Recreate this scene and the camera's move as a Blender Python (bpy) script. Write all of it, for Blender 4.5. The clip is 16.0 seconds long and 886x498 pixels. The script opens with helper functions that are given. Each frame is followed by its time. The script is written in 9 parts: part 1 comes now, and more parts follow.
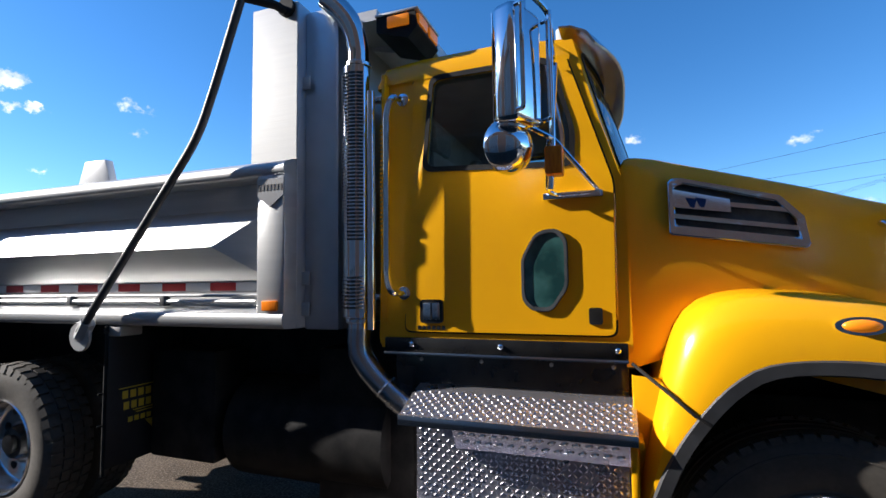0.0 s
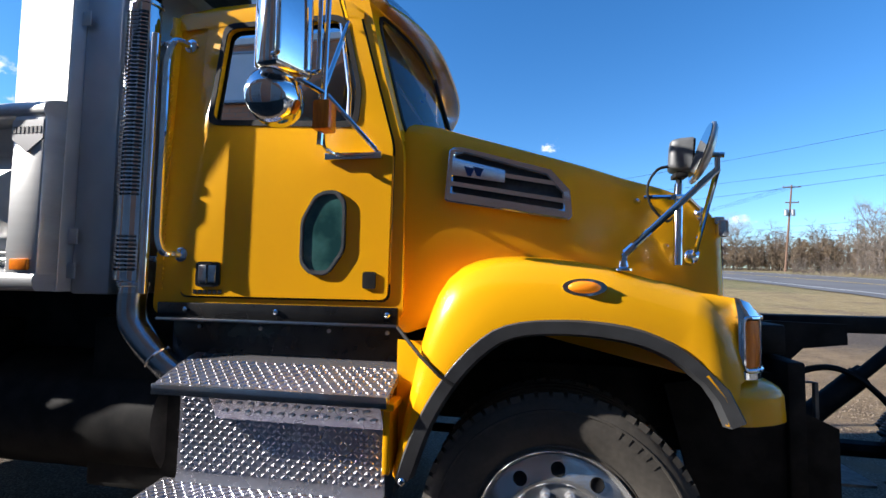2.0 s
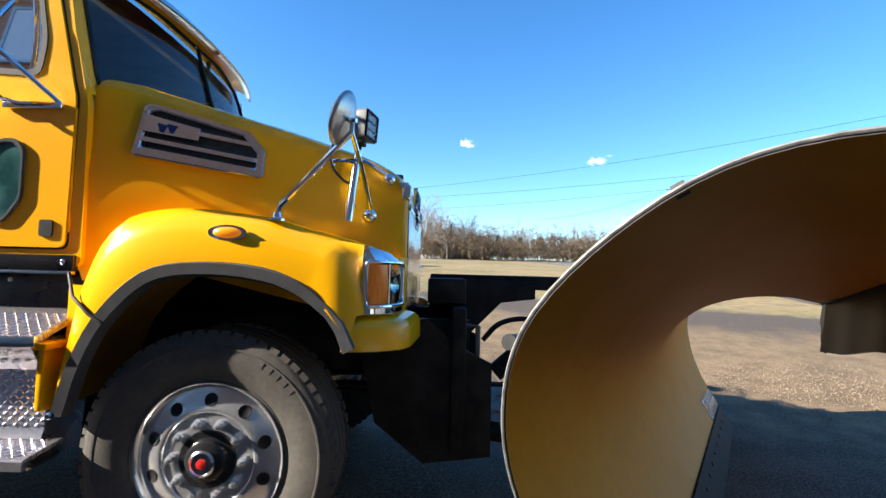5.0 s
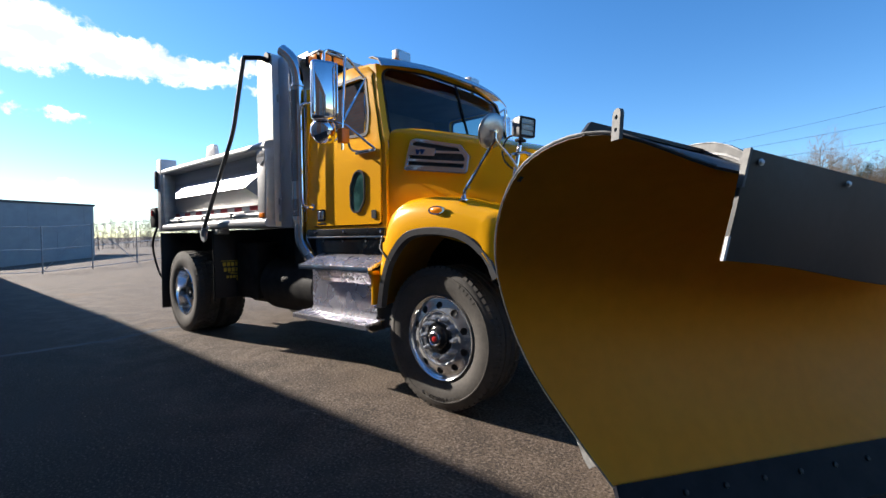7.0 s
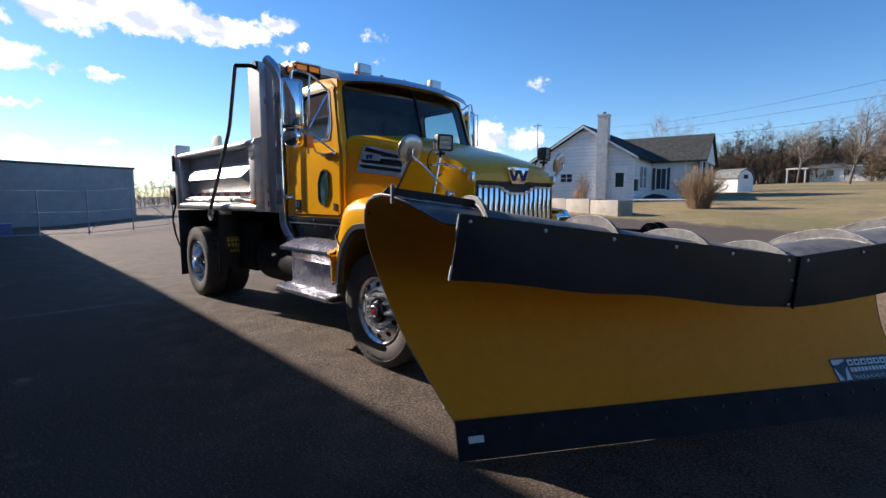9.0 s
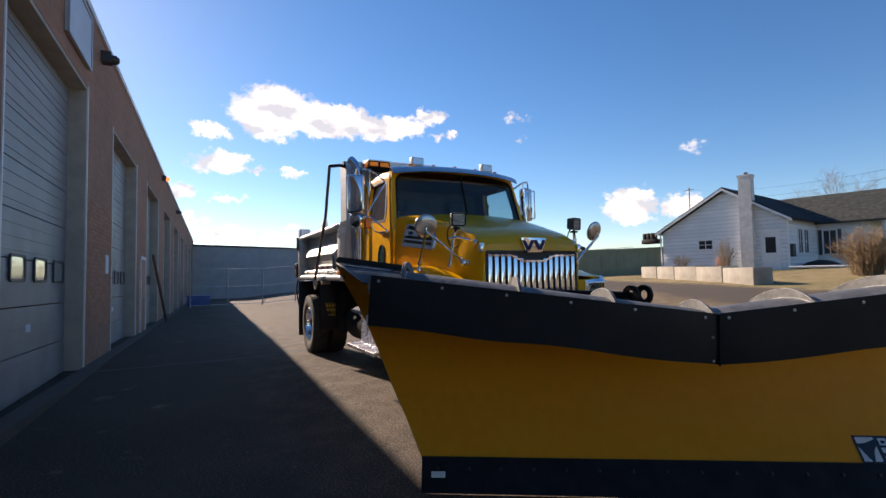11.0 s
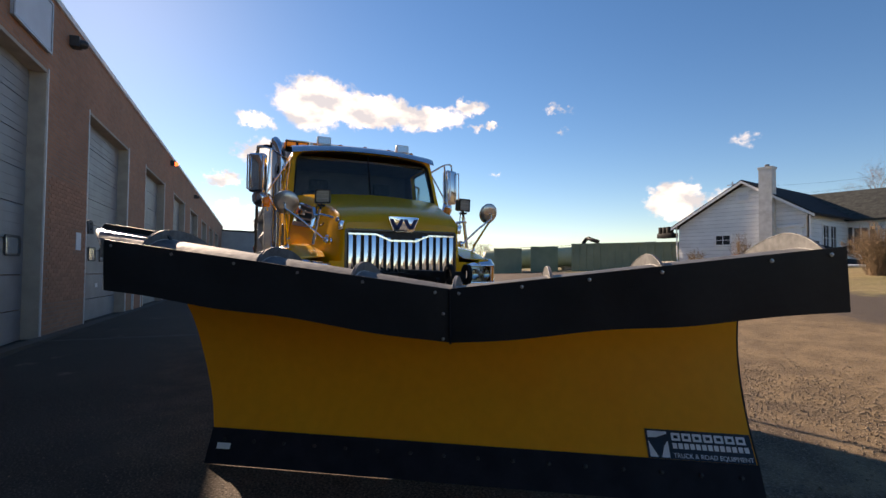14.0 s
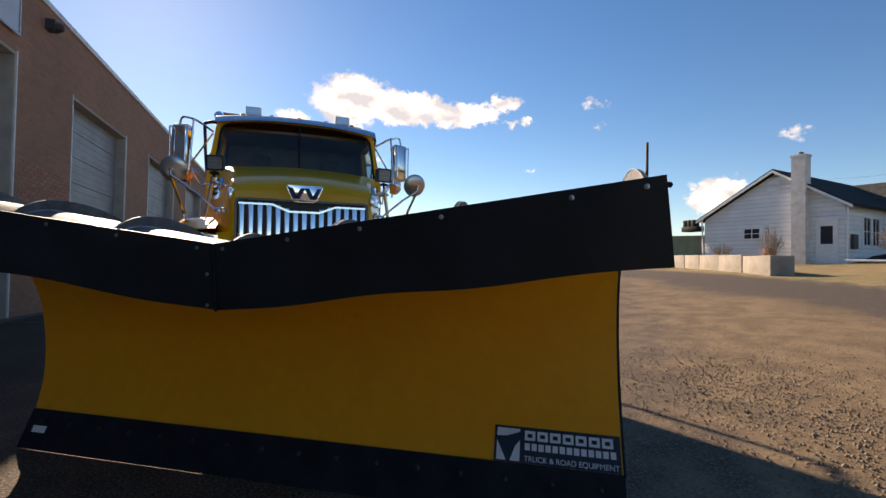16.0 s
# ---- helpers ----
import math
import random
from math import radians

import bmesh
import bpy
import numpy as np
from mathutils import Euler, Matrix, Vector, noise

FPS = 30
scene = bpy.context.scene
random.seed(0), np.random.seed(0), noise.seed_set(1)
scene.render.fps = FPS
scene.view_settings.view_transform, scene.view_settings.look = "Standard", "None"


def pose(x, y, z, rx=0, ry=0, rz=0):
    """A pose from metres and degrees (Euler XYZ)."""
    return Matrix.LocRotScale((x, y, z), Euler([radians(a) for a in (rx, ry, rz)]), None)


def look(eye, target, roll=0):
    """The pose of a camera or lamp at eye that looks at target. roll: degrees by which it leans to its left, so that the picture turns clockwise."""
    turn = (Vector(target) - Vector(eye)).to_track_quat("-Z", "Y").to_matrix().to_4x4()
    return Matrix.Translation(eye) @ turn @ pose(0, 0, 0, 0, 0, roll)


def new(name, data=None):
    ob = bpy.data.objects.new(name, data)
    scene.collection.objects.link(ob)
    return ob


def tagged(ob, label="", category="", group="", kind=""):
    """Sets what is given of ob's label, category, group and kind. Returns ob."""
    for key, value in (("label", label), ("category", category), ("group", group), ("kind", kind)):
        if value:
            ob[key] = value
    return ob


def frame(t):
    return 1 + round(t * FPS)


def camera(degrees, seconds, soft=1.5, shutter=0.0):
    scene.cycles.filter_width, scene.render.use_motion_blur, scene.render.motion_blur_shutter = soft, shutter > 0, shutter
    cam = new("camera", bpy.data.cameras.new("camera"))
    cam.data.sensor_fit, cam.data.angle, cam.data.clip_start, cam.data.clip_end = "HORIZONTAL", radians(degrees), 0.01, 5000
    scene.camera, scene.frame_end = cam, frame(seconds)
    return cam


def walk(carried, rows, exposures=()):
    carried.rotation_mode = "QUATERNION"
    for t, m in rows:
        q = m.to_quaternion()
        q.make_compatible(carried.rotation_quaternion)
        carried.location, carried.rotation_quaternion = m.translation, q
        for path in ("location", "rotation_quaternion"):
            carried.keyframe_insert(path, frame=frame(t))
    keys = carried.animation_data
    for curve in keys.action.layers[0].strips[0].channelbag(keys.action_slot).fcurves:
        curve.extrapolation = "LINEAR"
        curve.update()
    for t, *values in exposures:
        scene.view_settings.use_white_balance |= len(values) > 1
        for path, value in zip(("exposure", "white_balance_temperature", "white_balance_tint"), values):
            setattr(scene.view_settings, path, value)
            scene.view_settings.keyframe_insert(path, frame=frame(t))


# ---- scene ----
cam = camera(85.6, 16.0)
PATH = [
    (0, (-0.693, -3.08, 1.587), (-1.373, -1.204, 1.724), -0.8),
    (0.5, (-0.513, -2.991, 1.549), (-1.207, -1.12, 1.674), -0.5),
    (1, (-0.351, -2.863, 1.507), (-1.016, -0.981, 1.629), -0.2),
    (1.5, (-0.21, -2.831, 1.488), (-0.704, -0.897, 1.608), 0.4),
    (2, (-0.138, -2.854, 1.445), (-0.491, -0.89, 1.57), 0.9),
    (2.5, (-0.118, -2.869, 1.401), (-0.097, -0.874, 1.538), 1.8),
    (3, (-0.005, -2.867, 1.37), (0.337, -0.903, 1.525), 2.0),
    (5.5, (1.194, -3.04, 1.264), (0.853, -1.071, 1.34), 0.9),
    (6, (1.525, -3.178, 1.23), (0.814, -1.31, 1.299), 0.2),
    (6.5, (1.869, -3.356, 1.217), (0.941, -1.586, 1.295), 0.0),
    (7, (2.225, -3.517, 1.251), (0.897, -2.022, 1.196), -0.7),
    (7.5, (2.57, -3.554, 1.315), (1.223, -2.088, 1.119), -0.6),
    (8, (2.832, -3.616, 1.384), (1.479, -2.157, 1.181), -0.2),
    (8.5, (3.085, -3.634, 1.452), (1.719, -2.188, 1.246), -0.1),
    (9, (3.324, -3.542, 1.518), (1.91, -2.143, 1.307), -0.1),
    (9.5, (3.598, -3.384, 1.531), (1.977, -2.231, 1.325), -0.7),
    (10, (3.926, -3.269, 1.508), (2.214, -2.235, 1.537), -0.7),
    (12.5, (4.928, -2.384, 1.408), (3.116, -1.541, 1.479), -0.1),
    (13, (4.971, -2.119, 1.378), (3.152, -1.292, 1.444), 0.1),
    (13.5, (5.03, -1.806, 1.359), (3.203, -0.995, 1.421), 0.3),
    (14, (5.107, -1.477, 1.341), (3.271, -0.686, 1.403), 0.5),
    (14.5, (5.095, -1.15, 1.337), (3.252, -0.375, 1.395), 0.7),
    (15, (5.109, -0.838, 1.31), (3.258, -0.082, 1.366), 0.8),
    (15.5, (5.118, -0.518, 1.256), (3.25, 0.196, 1.308), 0.8),
    (16, (5.061, -0.232, 1.162), (3.174, 0.429, 1.208), 1.0),
]
EXPOSURES = [(0.0, 0.9, 6350, 11), (1.5, 1.03, 6400, 11), (2.5, 1.06, 6350, 11), (3.0, 0.92, 6200, 11), (5.5, 1.72, 7000, 10), (6.0, 1.72, 7000, 10), (6.5, 1.45, 6900, 11), (7.0, 1.05, 6750, 12), (7.5, 0.92, 6800, 13), (9.0, 0.74, 6900, 17), (10.0, 0.6, 7050, 18), (12.5, 0.78, 9050, 23), (14.5, 0.6, 9050, 22), (16.0, 0.65, 9050, 22)]
walk(cam, [(t, look(eye, target, roll)) for t, eye, target, roll in PATH], EXPOSURES)


# ---- world, sun, exposure ----
SUN = Vector((-0.870, -0.207, 0.446)).normalized()
CLOUDS = [  # azimuth from the -x direction, elevation, half width, half height, degrees, thickness
    (-8.3, 18.0, 5.2, 3.4, 1.5), (-14.8, 17.5, 5.8, 2.3, 1.5), (-21.0, 17.0, 5.2, 1.7, 1.3), (-26.2, 18.2, 2.6, 1.0, 1.0), (-29.0, 16.1, 1.1, 0.7, 0.7), (-1.6, 15.6, 2.3, 1.2, 1.0),
    (-2.7, 12.3, 3.6, 1.6, 1.1), (-6.3, 11.8, 1.2, 0.5, 0.6), (-3.4, 8.4, 2.2, 0.6, 0.7), (1.6, 9.0, 2.6, 1.0, 0.8), (0.4, 6.2, 2.2, 0.7, 0.7), (-3.0, 4.5, 6.0, 0.9, 0.6), (-10.3, 5.6, 1.6, 0.5, 0.5),
    (-10.0, 11.4, 2.6, 0.6, 0.55), (-49.3, 7.0, 3.4, 2.4, 1.3), (-54.3, 6.6, 2.4, 1.6, 1.1), (-55.6, 12.7, 1.5, 0.8, 0.45), (-37.4, 17.6, 1.2, 0.5, 0.34), (-29.6, 10.6, 1.0, 0.4, 0.4),
    (-27.2, 16.1, 0.9, 0.5, 0.42), (-36.0, 18.1, 1.3, 0.6, 0.36), (-37.2, 15.0, 0.8, 0.5, 0.4), (-92.2, 15.4, 1.1, 0.6, 0.3), (-107.2, 13.2, 1.2, 0.6, 0.3), (-111.0, 6.2, 1.6, 0.6, 0.28),
]


def math_node(nt, op, a, b=None):
    n = nt.nodes.new("ShaderNodeMath")
    n.operation = op
    for i, v in enumerate((a, b)):
        if v is None:
            continue
        if isinstance(v, (int, float)):
            n.inputs[i].default_value = v
        else:
            nt.links.new(v, n.inputs[i])
    return n.outputs[0]


def build_world():
    world = bpy.data.worlds.new("sky")
    scene.world = world
    world.use_nodes = True
    nt = world.node_tree
    nt.nodes.clear()
    out = nt.nodes.new("ShaderNodeOutputWorld")
    bg = nt.nodes.new("ShaderNodeBackground")
    sky = nt.nodes.new("ShaderNodeTexSky")
    sky.sky_type = "NISHITA"
    sky.sun_disc = False
    sky.sun_elevation = math.asin(SUN.z)
    sky.sun_rotation = math.atan2(SUN.x, SUN.y)
    sky.air_density, sky.dust_density, sky.ozone_density = 0.9, 0.09, 2.6
    tc = nt.nodes.new("ShaderNodeTexCoord")
    sep = nt.nodes.new("ShaderNodeSeparateXYZ")
    nt.links.new(tc.outputs["Generated"], sep.inputs[0])
    az = math_node(nt, "ARCTAN2", math_node(nt, "MULTIPLY", sep.outputs[1], -1.0), math_node(nt, "MULTIPLY", sep.outputs[0], -1.0))
    az = math_node(nt, "MULTIPLY", az, 180 / math.pi)
    el = math_node(nt, "MULTIPLY", math_node(nt, "ARCSINE", sep.outputs[2]), 180 / math.pi)
    # ragged outlines: the place in the sky is shifted a little by noise
    sky_place = nt.nodes.new("ShaderNodeCombineXYZ")
    nt.links.new(az, sky_place.inputs[0])
    nt.links.new(el, sky_place.inputs[1])
    rag = nt.nodes.new("ShaderNodeTexNoise")
    rag.inputs["Scale"].default_value, rag.inputs["Detail"].default_value, rag.inputs["Roughness"].default_value = 0.9, 7.0, 0.62
    nt.links.new(sky_place.outputs[0], rag.inputs["Vector"])
    rag_sep = nt.nodes.new("ShaderNodeSeparateXYZ")
    nt.links.new(rag.outputs["Color"], rag_sep.inputs[0])
    az_rag = math_node(nt, "ADD", az, math_node(nt, "MULTIPLY", math_node(nt, "SUBTRACT", rag_sep.outputs[0], 0.5), 3.4))
    el_rag = math_node(nt, "ADD", el, math_node(nt, "MULTIPLY", math_node(nt, "SUBTRACT", rag_sep.outputs[1], 0.5), 2.4))
    best = None
    for a, e, ra, re, thick in CLOUDS:
        dx = math_node(nt, "MULTIPLY", math_node(nt, "SUBTRACT", az_rag, a), 1 / ra)
        dy = math_node(nt, "MULTIPLY", math_node(nt, "SUBTRACT", el_rag, e), 1 / re)
        r = math_node(nt, "SQRT", math_node(nt, "ADD", math_node(nt, "MULTIPLY", dx, dx), math_node(nt, "MULTIPLY", dy, dy)))
        one = math_node(nt, "MULTIPLY", math_node(nt, "SUBTRACT", 1.0, r), thick)
        best = one if best is None else math_node(nt, "MAXIMUM", best, one)
    comb = nt.nodes.new("ShaderNodeCombineXYZ")
    nt.links.new(az, comb.inputs[0])
    nt.links.new(math_node(nt, "MULTIPLY", el, 1.6), comb.inputs[1])
    n1 = nt.nodes.new("ShaderNodeTexNoise")
    n1.inputs["Scale"].default_value, n1.inputs["Detail"].default_value, n1.inputs["Roughness"].default_value = 0.42, 9.0, 0.62
    nt.links.new(comb.outputs[0], n1.inputs["Vector"])
    edge = math_node(nt, "ADD", best, math_node(nt, "MULTIPLY", math_node(nt, "SUBTRACT", n1.outputs[0], 0.5), 1.3))
    mask = nt.nodes.new("ShaderNodeMapRange")
    mask.interpolation_type = "SMOOTHSTEP"
    mask.inputs[1].default_value, mask.inputs[2].default_value = 0.02, 0.5
    nt.links.new(edge, mask.inputs[0])
    shade = nt.nodes.new("ShaderNodeTexNoise")
    shade.inputs["Scale"].default_value, shade.inputs["Detail"].default_value = 0.28, 4.0
    nt.links.new(comb.outputs[0], shade.inputs["Vector"])
    ramp = nt.nodes.new("ShaderNodeValToRGB")
    ramp.color_ramp.elements[0].position, ramp.color_ramp.elements[0].color = 0.40, (4.6, 5.2, 6.2, 1)
    ramp.color_ramp.elements[1].position, ramp.color_ramp.elements[1].color = 0.56, (9.5, 9.5, 9.6, 1)
    nt.links.new(shade.outputs[0], ramp.inputs[0])
    mix = nt.nodes.new("ShaderNodeMix")
    mix.data_type = "RGBA"
    nt.links.new(math_node(nt, "MULTIPLY", mask.outputs[0], 0.93), mix.inputs[0])
    tint = nt.nodes.new("ShaderNodeMix")
    tint.data_type, tint.blend_type = "RGBA", "MULTIPLY"
    tint.inputs[0].default_value = 1.0
    tint.inputs[7].default_value = SKY_TINT
    hue = nt.nodes.new("ShaderNodeHueSaturation")
    hue.inputs["Saturation"].default_value = SKY_SAT
    nt.links.new(sky.outputs[0], hue.inputs["Color"])
    nt.links.new(hue.outputs[0], tint.inputs[6])
    nt.links.new(tint.outputs[2], mix.inputs[6])
    nt.links.new(ramp.outputs[0], mix.inputs[7])
    nt.links.new(mix.outputs[2], bg.inputs[0])
    bg.inputs[1].default_value = SKY_STRENGTH
    nt.links.new(bg.outputs[0], out.inputs[0])


SKY_STRENGTH, SKY_TINT, SKY_SAT = 0.1, (0.89, 1.0, 1.1, 1), 1.27
build_world()
sun_data = bpy.data.lights.new("sun", "SUN")
sun_data.energy, sun_data.angle, sun_data.color = 5.4, radians(0.53), (1.0, 0.95, 0.88)
sun = new("sun", sun_data)
sun.matrix_world = look(SUN * 60, (0, 0, 0))


# ---- materials ----
def material(name, base, rough=0.5, metal=0.0, second=None, scale=3.0, mix=0.5, grain=0.0, grain_scale=60.0, bump=0.0, bump_scale=40.0, coat=0.0, spec=0.5, rough_var=0.0, stretch=(1, 1, 1), island=0.0):
    m = bpy.data.materials.new(name)
    m.use_nodes = True
    nt = m.node_tree
    bsdf = nt.nodes["Principled BSDF"]
    bsdf.inputs["Roughness"].default_value = rough
    bsdf.inputs["Metallic"].default_value = metal
    bsdf.inputs["Specular IOR Level"].default_value = spec
    bsdf.inputs["Coat Weight"].default_value = coat
    bsdf.inputs["Coat Roughness"].default_value = 0.06
    tc = nt.nodes.new("ShaderNodeTexCoord")
    mp = nt.nodes.new("ShaderNodeMapping")
    mp.inputs["Scale"].default_value = stretch
    nt.links.new(tc.outputs["Object"], mp.inputs[0])
    col = None
    if second:
        n = nt.nodes.new("ShaderNodeTexNoise")
        n.inputs["Scale"].default_value, n.inputs["Detail"].default_value = scale, 6.0
        nt.links.new(mp.outputs[0], n.inputs["Vector"])
        r = nt.nodes.new("ShaderNodeMapRange")
        r.inputs[1].default_value, r.inputs[2].default_value = 0.5 - 0.28 * mix, 0.5 + 0.28 * mix
        nt.links.new(n.outputs[0], r.inputs[0])
        c = nt.nodes.new("ShaderNodeMix")
        c.data_type = "RGBA"
        c.inputs[6].default_value, c.inputs[7].default_value = (*base, 1), (*second, 1)
        nt.links.new(r.outputs[0], c.inputs[0])
        col = c.outputs[2]
        if rough_var:
            rr = nt.nodes.new("ShaderNodeMapRange")
            rr.inputs[3].default_value, rr.inputs[4].default_value = rough - rough_var, rough + rough_var
            nt.links.new(n.outputs[0], rr.inputs[0])
            nt.links.new(rr.outputs[0], bsdf.inputs["Roughness"])
    if grain:
        g = nt.nodes.new("ShaderNodeTexNoise")
        g.inputs["Scale"].default_value, g.inputs["Detail"].default_value = grain_scale, 3.0
        nt.links.new(mp.outputs[0], g.inputs["Vector"])
        f = math_node(nt, "ADD", math_node(nt, "MULTIPLY", math_node(nt, "SUBTRACT", g.outputs[0], 0.5), grain * 3), 1.0)
        mul = nt.nodes.new("ShaderNodeMix")
        mul.data_type, mul.blend_type = "RGBA", "MULTIPLY"
        mul.inputs[0].default_value = 1.0
        if col is None:
            mul.inputs[6].default_value = (*base, 1)
        else:
            nt.links.new(col, mul.inputs[6])
        nt.links.new(f, mul.inputs[7])
        col = mul.outputs[2]
    if island:
        oi = nt.nodes.new("ShaderNodeObjectInfo")
        ge = nt.nodes.new("ShaderNodeNewGeometry")
        ra = math_node(nt, "FRACT", math_node(nt, "ADD", oi.outputs["Random"], ge.outputs["Random Per Island"]))
        f = math_node(nt, "ADD", math_node(nt, "MULTIPLY", math_node(nt, "SUBTRACT", ra, 0.5), island * 2), 1.0)
        mul = nt.nodes.new("ShaderNodeMix")
        mul.data_type, mul.blend_type = "RGBA", "MULTIPLY"
        mul.inputs[0].default_value = 1.0
        if col is None:
            mul.inputs[6].default_value = (*base, 1)
        else:
            nt.links.new(col, mul.inputs[6])
        nt.links.new(f, mul.inputs[7])
        col = mul.outputs[2]
    if col is None:
        bsdf.inputs["Base Color"].default_value = (*base, 1)
    else:
        nt.links.new(col, bsdf.inputs["Base Color"])
    if bump:
        b = nt.nodes.new("ShaderNodeTexNoise")
        b.inputs["Scale"].default_value, b.inputs["Detail"].default_value = bump_scale, 5.0
        nt.links.new(mp.outputs[0], b.inputs["Vector"])
        bn = nt.nodes.new("ShaderNodeBump")
        bn.inputs["Strength"].default_value, bn.inputs["Distance"].default_value = 1.0, bump
        nt.links.new(b.outputs[0], bn.inputs["Height"])
        nt.links.new(bn.outputs[0], bsdf.inputs["Normal"])
    return m


def glass(name, tint, rough=0.02, dark=0.0):
    m = bpy.data.materials.new(name)
    m.use_nodes = True
    nt = m.node_tree
    nt.nodes.clear()
    out = nt.nodes.new("ShaderNodeOutputMaterial")
    tr = nt.nodes.new("ShaderNodeBsdfTransparent")
    tr.inputs[0].default_value = (*tint, 1)
    gl = nt.nodes.new("ShaderNodeBsdfGlossy")
    gl.inputs["Roughness"].default_value = rough
    fr = nt.nodes.new("ShaderNodeFresnel")
    fr.inputs[0].default_value = 1.6
    mx = nt.nodes.new("ShaderNodeMixShader")
    nt.links.new(fr.outputs[0], mx.inputs[0])
    nt.links.new(tr.outputs[0], mx.inputs[1])
    nt.links.new(gl.outputs[0], mx.inputs[2])
    nt.links.new(mx.outputs[0], out.inputs[0])
    return m


def glow(name, colour, strength):
    m = bpy.data.materials.new(name)
    m.use_nodes = True
    b = m.node_tree.nodes["Principled BSDF"]
    b.inputs["Base Color"].default_value = (*colour, 1)
    b.inputs["Emission Color"].default_value = (*colour, 1)
    b.inputs["Emission Strength"].default_value = strength
    b.inputs["Roughness"].default_value = 0.25
    return m


YELLOW = material("yellow_paint", (0.84, 0.402, 0.004), 0.24, second=(0.805, 0.376, 0.004), scale=1.5, coat=0.12, bump=0.0003, bump_scale=9.0, spec=0.3)
PLOW_YELLOW = material("plow_yellow", (0.96, 0.37, 0.022), 0.5, spec=0.14, second=(0.93, 0.335, 0.02), scale=2.2, mix=0.9, grain=0.05, grain_scale=14, bump=0.0012, bump_scale=5, rough_var=0.1)
CHROME = material("chrome", (0.82, 0.83, 0.85), 0.06, 1.0, second=(0.76, 0.77, 0.8), scale=14, rough_var=0.03)
POLISHED = material("polished_aluminium", (0.86, 0.865, 0.87), 0.17, 1.0, second=(0.76, 0.765, 0.78), scale=9, rough_var=0.06)
WHEEL_ALLOY = material("wheel_aluminium", (0.84, 0.845, 0.85), 0.16, 0.8, second=(0.74, 0.745, 0.75), scale=9, rough_var=0.05)
TREAD = material("diamond_plate", (0.74, 0.71, 0.75), 0.27, 0.9, second=(0.62, 0.6, 0.64), scale=7, rough_var=0.08, bump=0.0006, bump_scale=90)
STAINLESS = material("brushed_stainless", (0.60, 0.60, 0.59), 0.42, 0.6, second=(0.5, 0.5, 0.5), scale=3, rough_var=0.08, bump=0.0004, bump_scale=30, stretch=(0.15, 1, 4))
STEEL_BLUE = material("stainless_sheet", (0.6, 0.62, 0.65), 0.24, 1.0, second=(0.48, 0.5, 0.53), scale=2.4, rough_var=0.08, bump=0.0012, bump_scale=5)
HEADSHEET = material("headboard_sheet", (0.66, 0.675, 0.69), 0.38, 0.7, second=(0.53, 0.55, 0.57), scale=2.6, mix=0.9, rough_var=0.14, grain=0.06, grain_scale=9, bump=0.004, bump_scale=3.5)
BLACK = material("black_frame_paint", (0.008, 0.008, 0.009), 0.6, spec=0.15, second=(0.022, 0.021, 0.02), scale=8, grain=0.15)
# inner fender yellow, about half as bright as the outer paint
INNER_YELLOW = material("dusty_inner_yellow", (0.42, 0.2, 0.008), 0.8, second=(0.25, 0.12, 0.01), scale=5, mix=0.9)
BLACK_GLOSS = material("black_gloss", (0.012, 0.012, 0.013), 0.18, second=(0.02, 0.02, 0.02), scale=9)
RUBBER = material("black_rubber", (0.013, 0.0135, 0.015), 0.45, spec=0.3, second=(0.026, 0.027, 0.031), scale=3, mix=0.8, grain=0.12, grain_scale=40, bump=0.0015, bump_scale=7)
TRIM = material("grey_rubber_trim", (0.05, 0.052, 0.056), 0.5, second=(0.036, 0.037, 0.04), scale=12, bump=0.0005)
TYRE_MARK = material("tyre_lettering", (0.035, 0.031, 0.028), 0.6, second=(0.05, 0.045, 0.04), scale=9)
TYRE = material("tyre_rubber", (0.056, 0.05, 0.043), 0.75, second=(0.095, 0.084, 0.071), scale=7, mix=0.9, grain=0.2, grain_scale=50, bump=0.0006, bump_scale=80)
DUSTY = material("dusty_grey_steel", (0.05, 0.053, 0.056), 0.6, 0.15, second=(0.15, 0.152, 0.15), scale=6, mix=0.9, grain=0.45, grain_scale=26, bump=0.003, bump_scale=22)
DUST_WHITE = material("salt_dusted_steel", (0.5, 0.5, 0.485), 0.75, 0.1, second=(0.14, 0.14, 0.145), scale=22, mix=0.8, grain=0.4, grain_scale=60, bump=0.002, bump_scale=30)
DUST_PALE = material("pale_dusty_steel", (0.095, 0.097, 0.096), 0.66, 0.12, second=(0.19, 0.19, 0.182), scale=8, mix=0.8, grain=0.45, grain_scale=30, bump=0.003, bump_scale=25)
CUTTING = material("cutting_edge_steel", (0.012, 0.013, 0.018), 0.6, 0.0, spec=0.12, second=(0.02, 0.021, 0.027), scale=7, grain=0.1, bump=0.001, bump_scale=14)
AMBER = material("amber_lens", (0.95, 0.25, 0.012), 0.2, spec=0.3, second=(0.82, 0.19, 0.01), scale=90, stretch=(1, 1, 0.2), coat=0.12)
AMBER_GLOW = glow("amber_light", (0.85, 0.24, 0.01), 0.15)
ALARM_GLOW = glow("alarm_light", (1.0, 0.16, 0.05), 2.2)
SPRING = material("greasy_black_steel", (0.011, 0.011, 0.012), 0.5, 0.2, second=(0.028, 0.028, 0.028), scale=14, grain=0.3, grain_scale=40)
BOLT = material("zinc_bolt", (0.35, 0.355, 0.37), 0.38, 1.0)
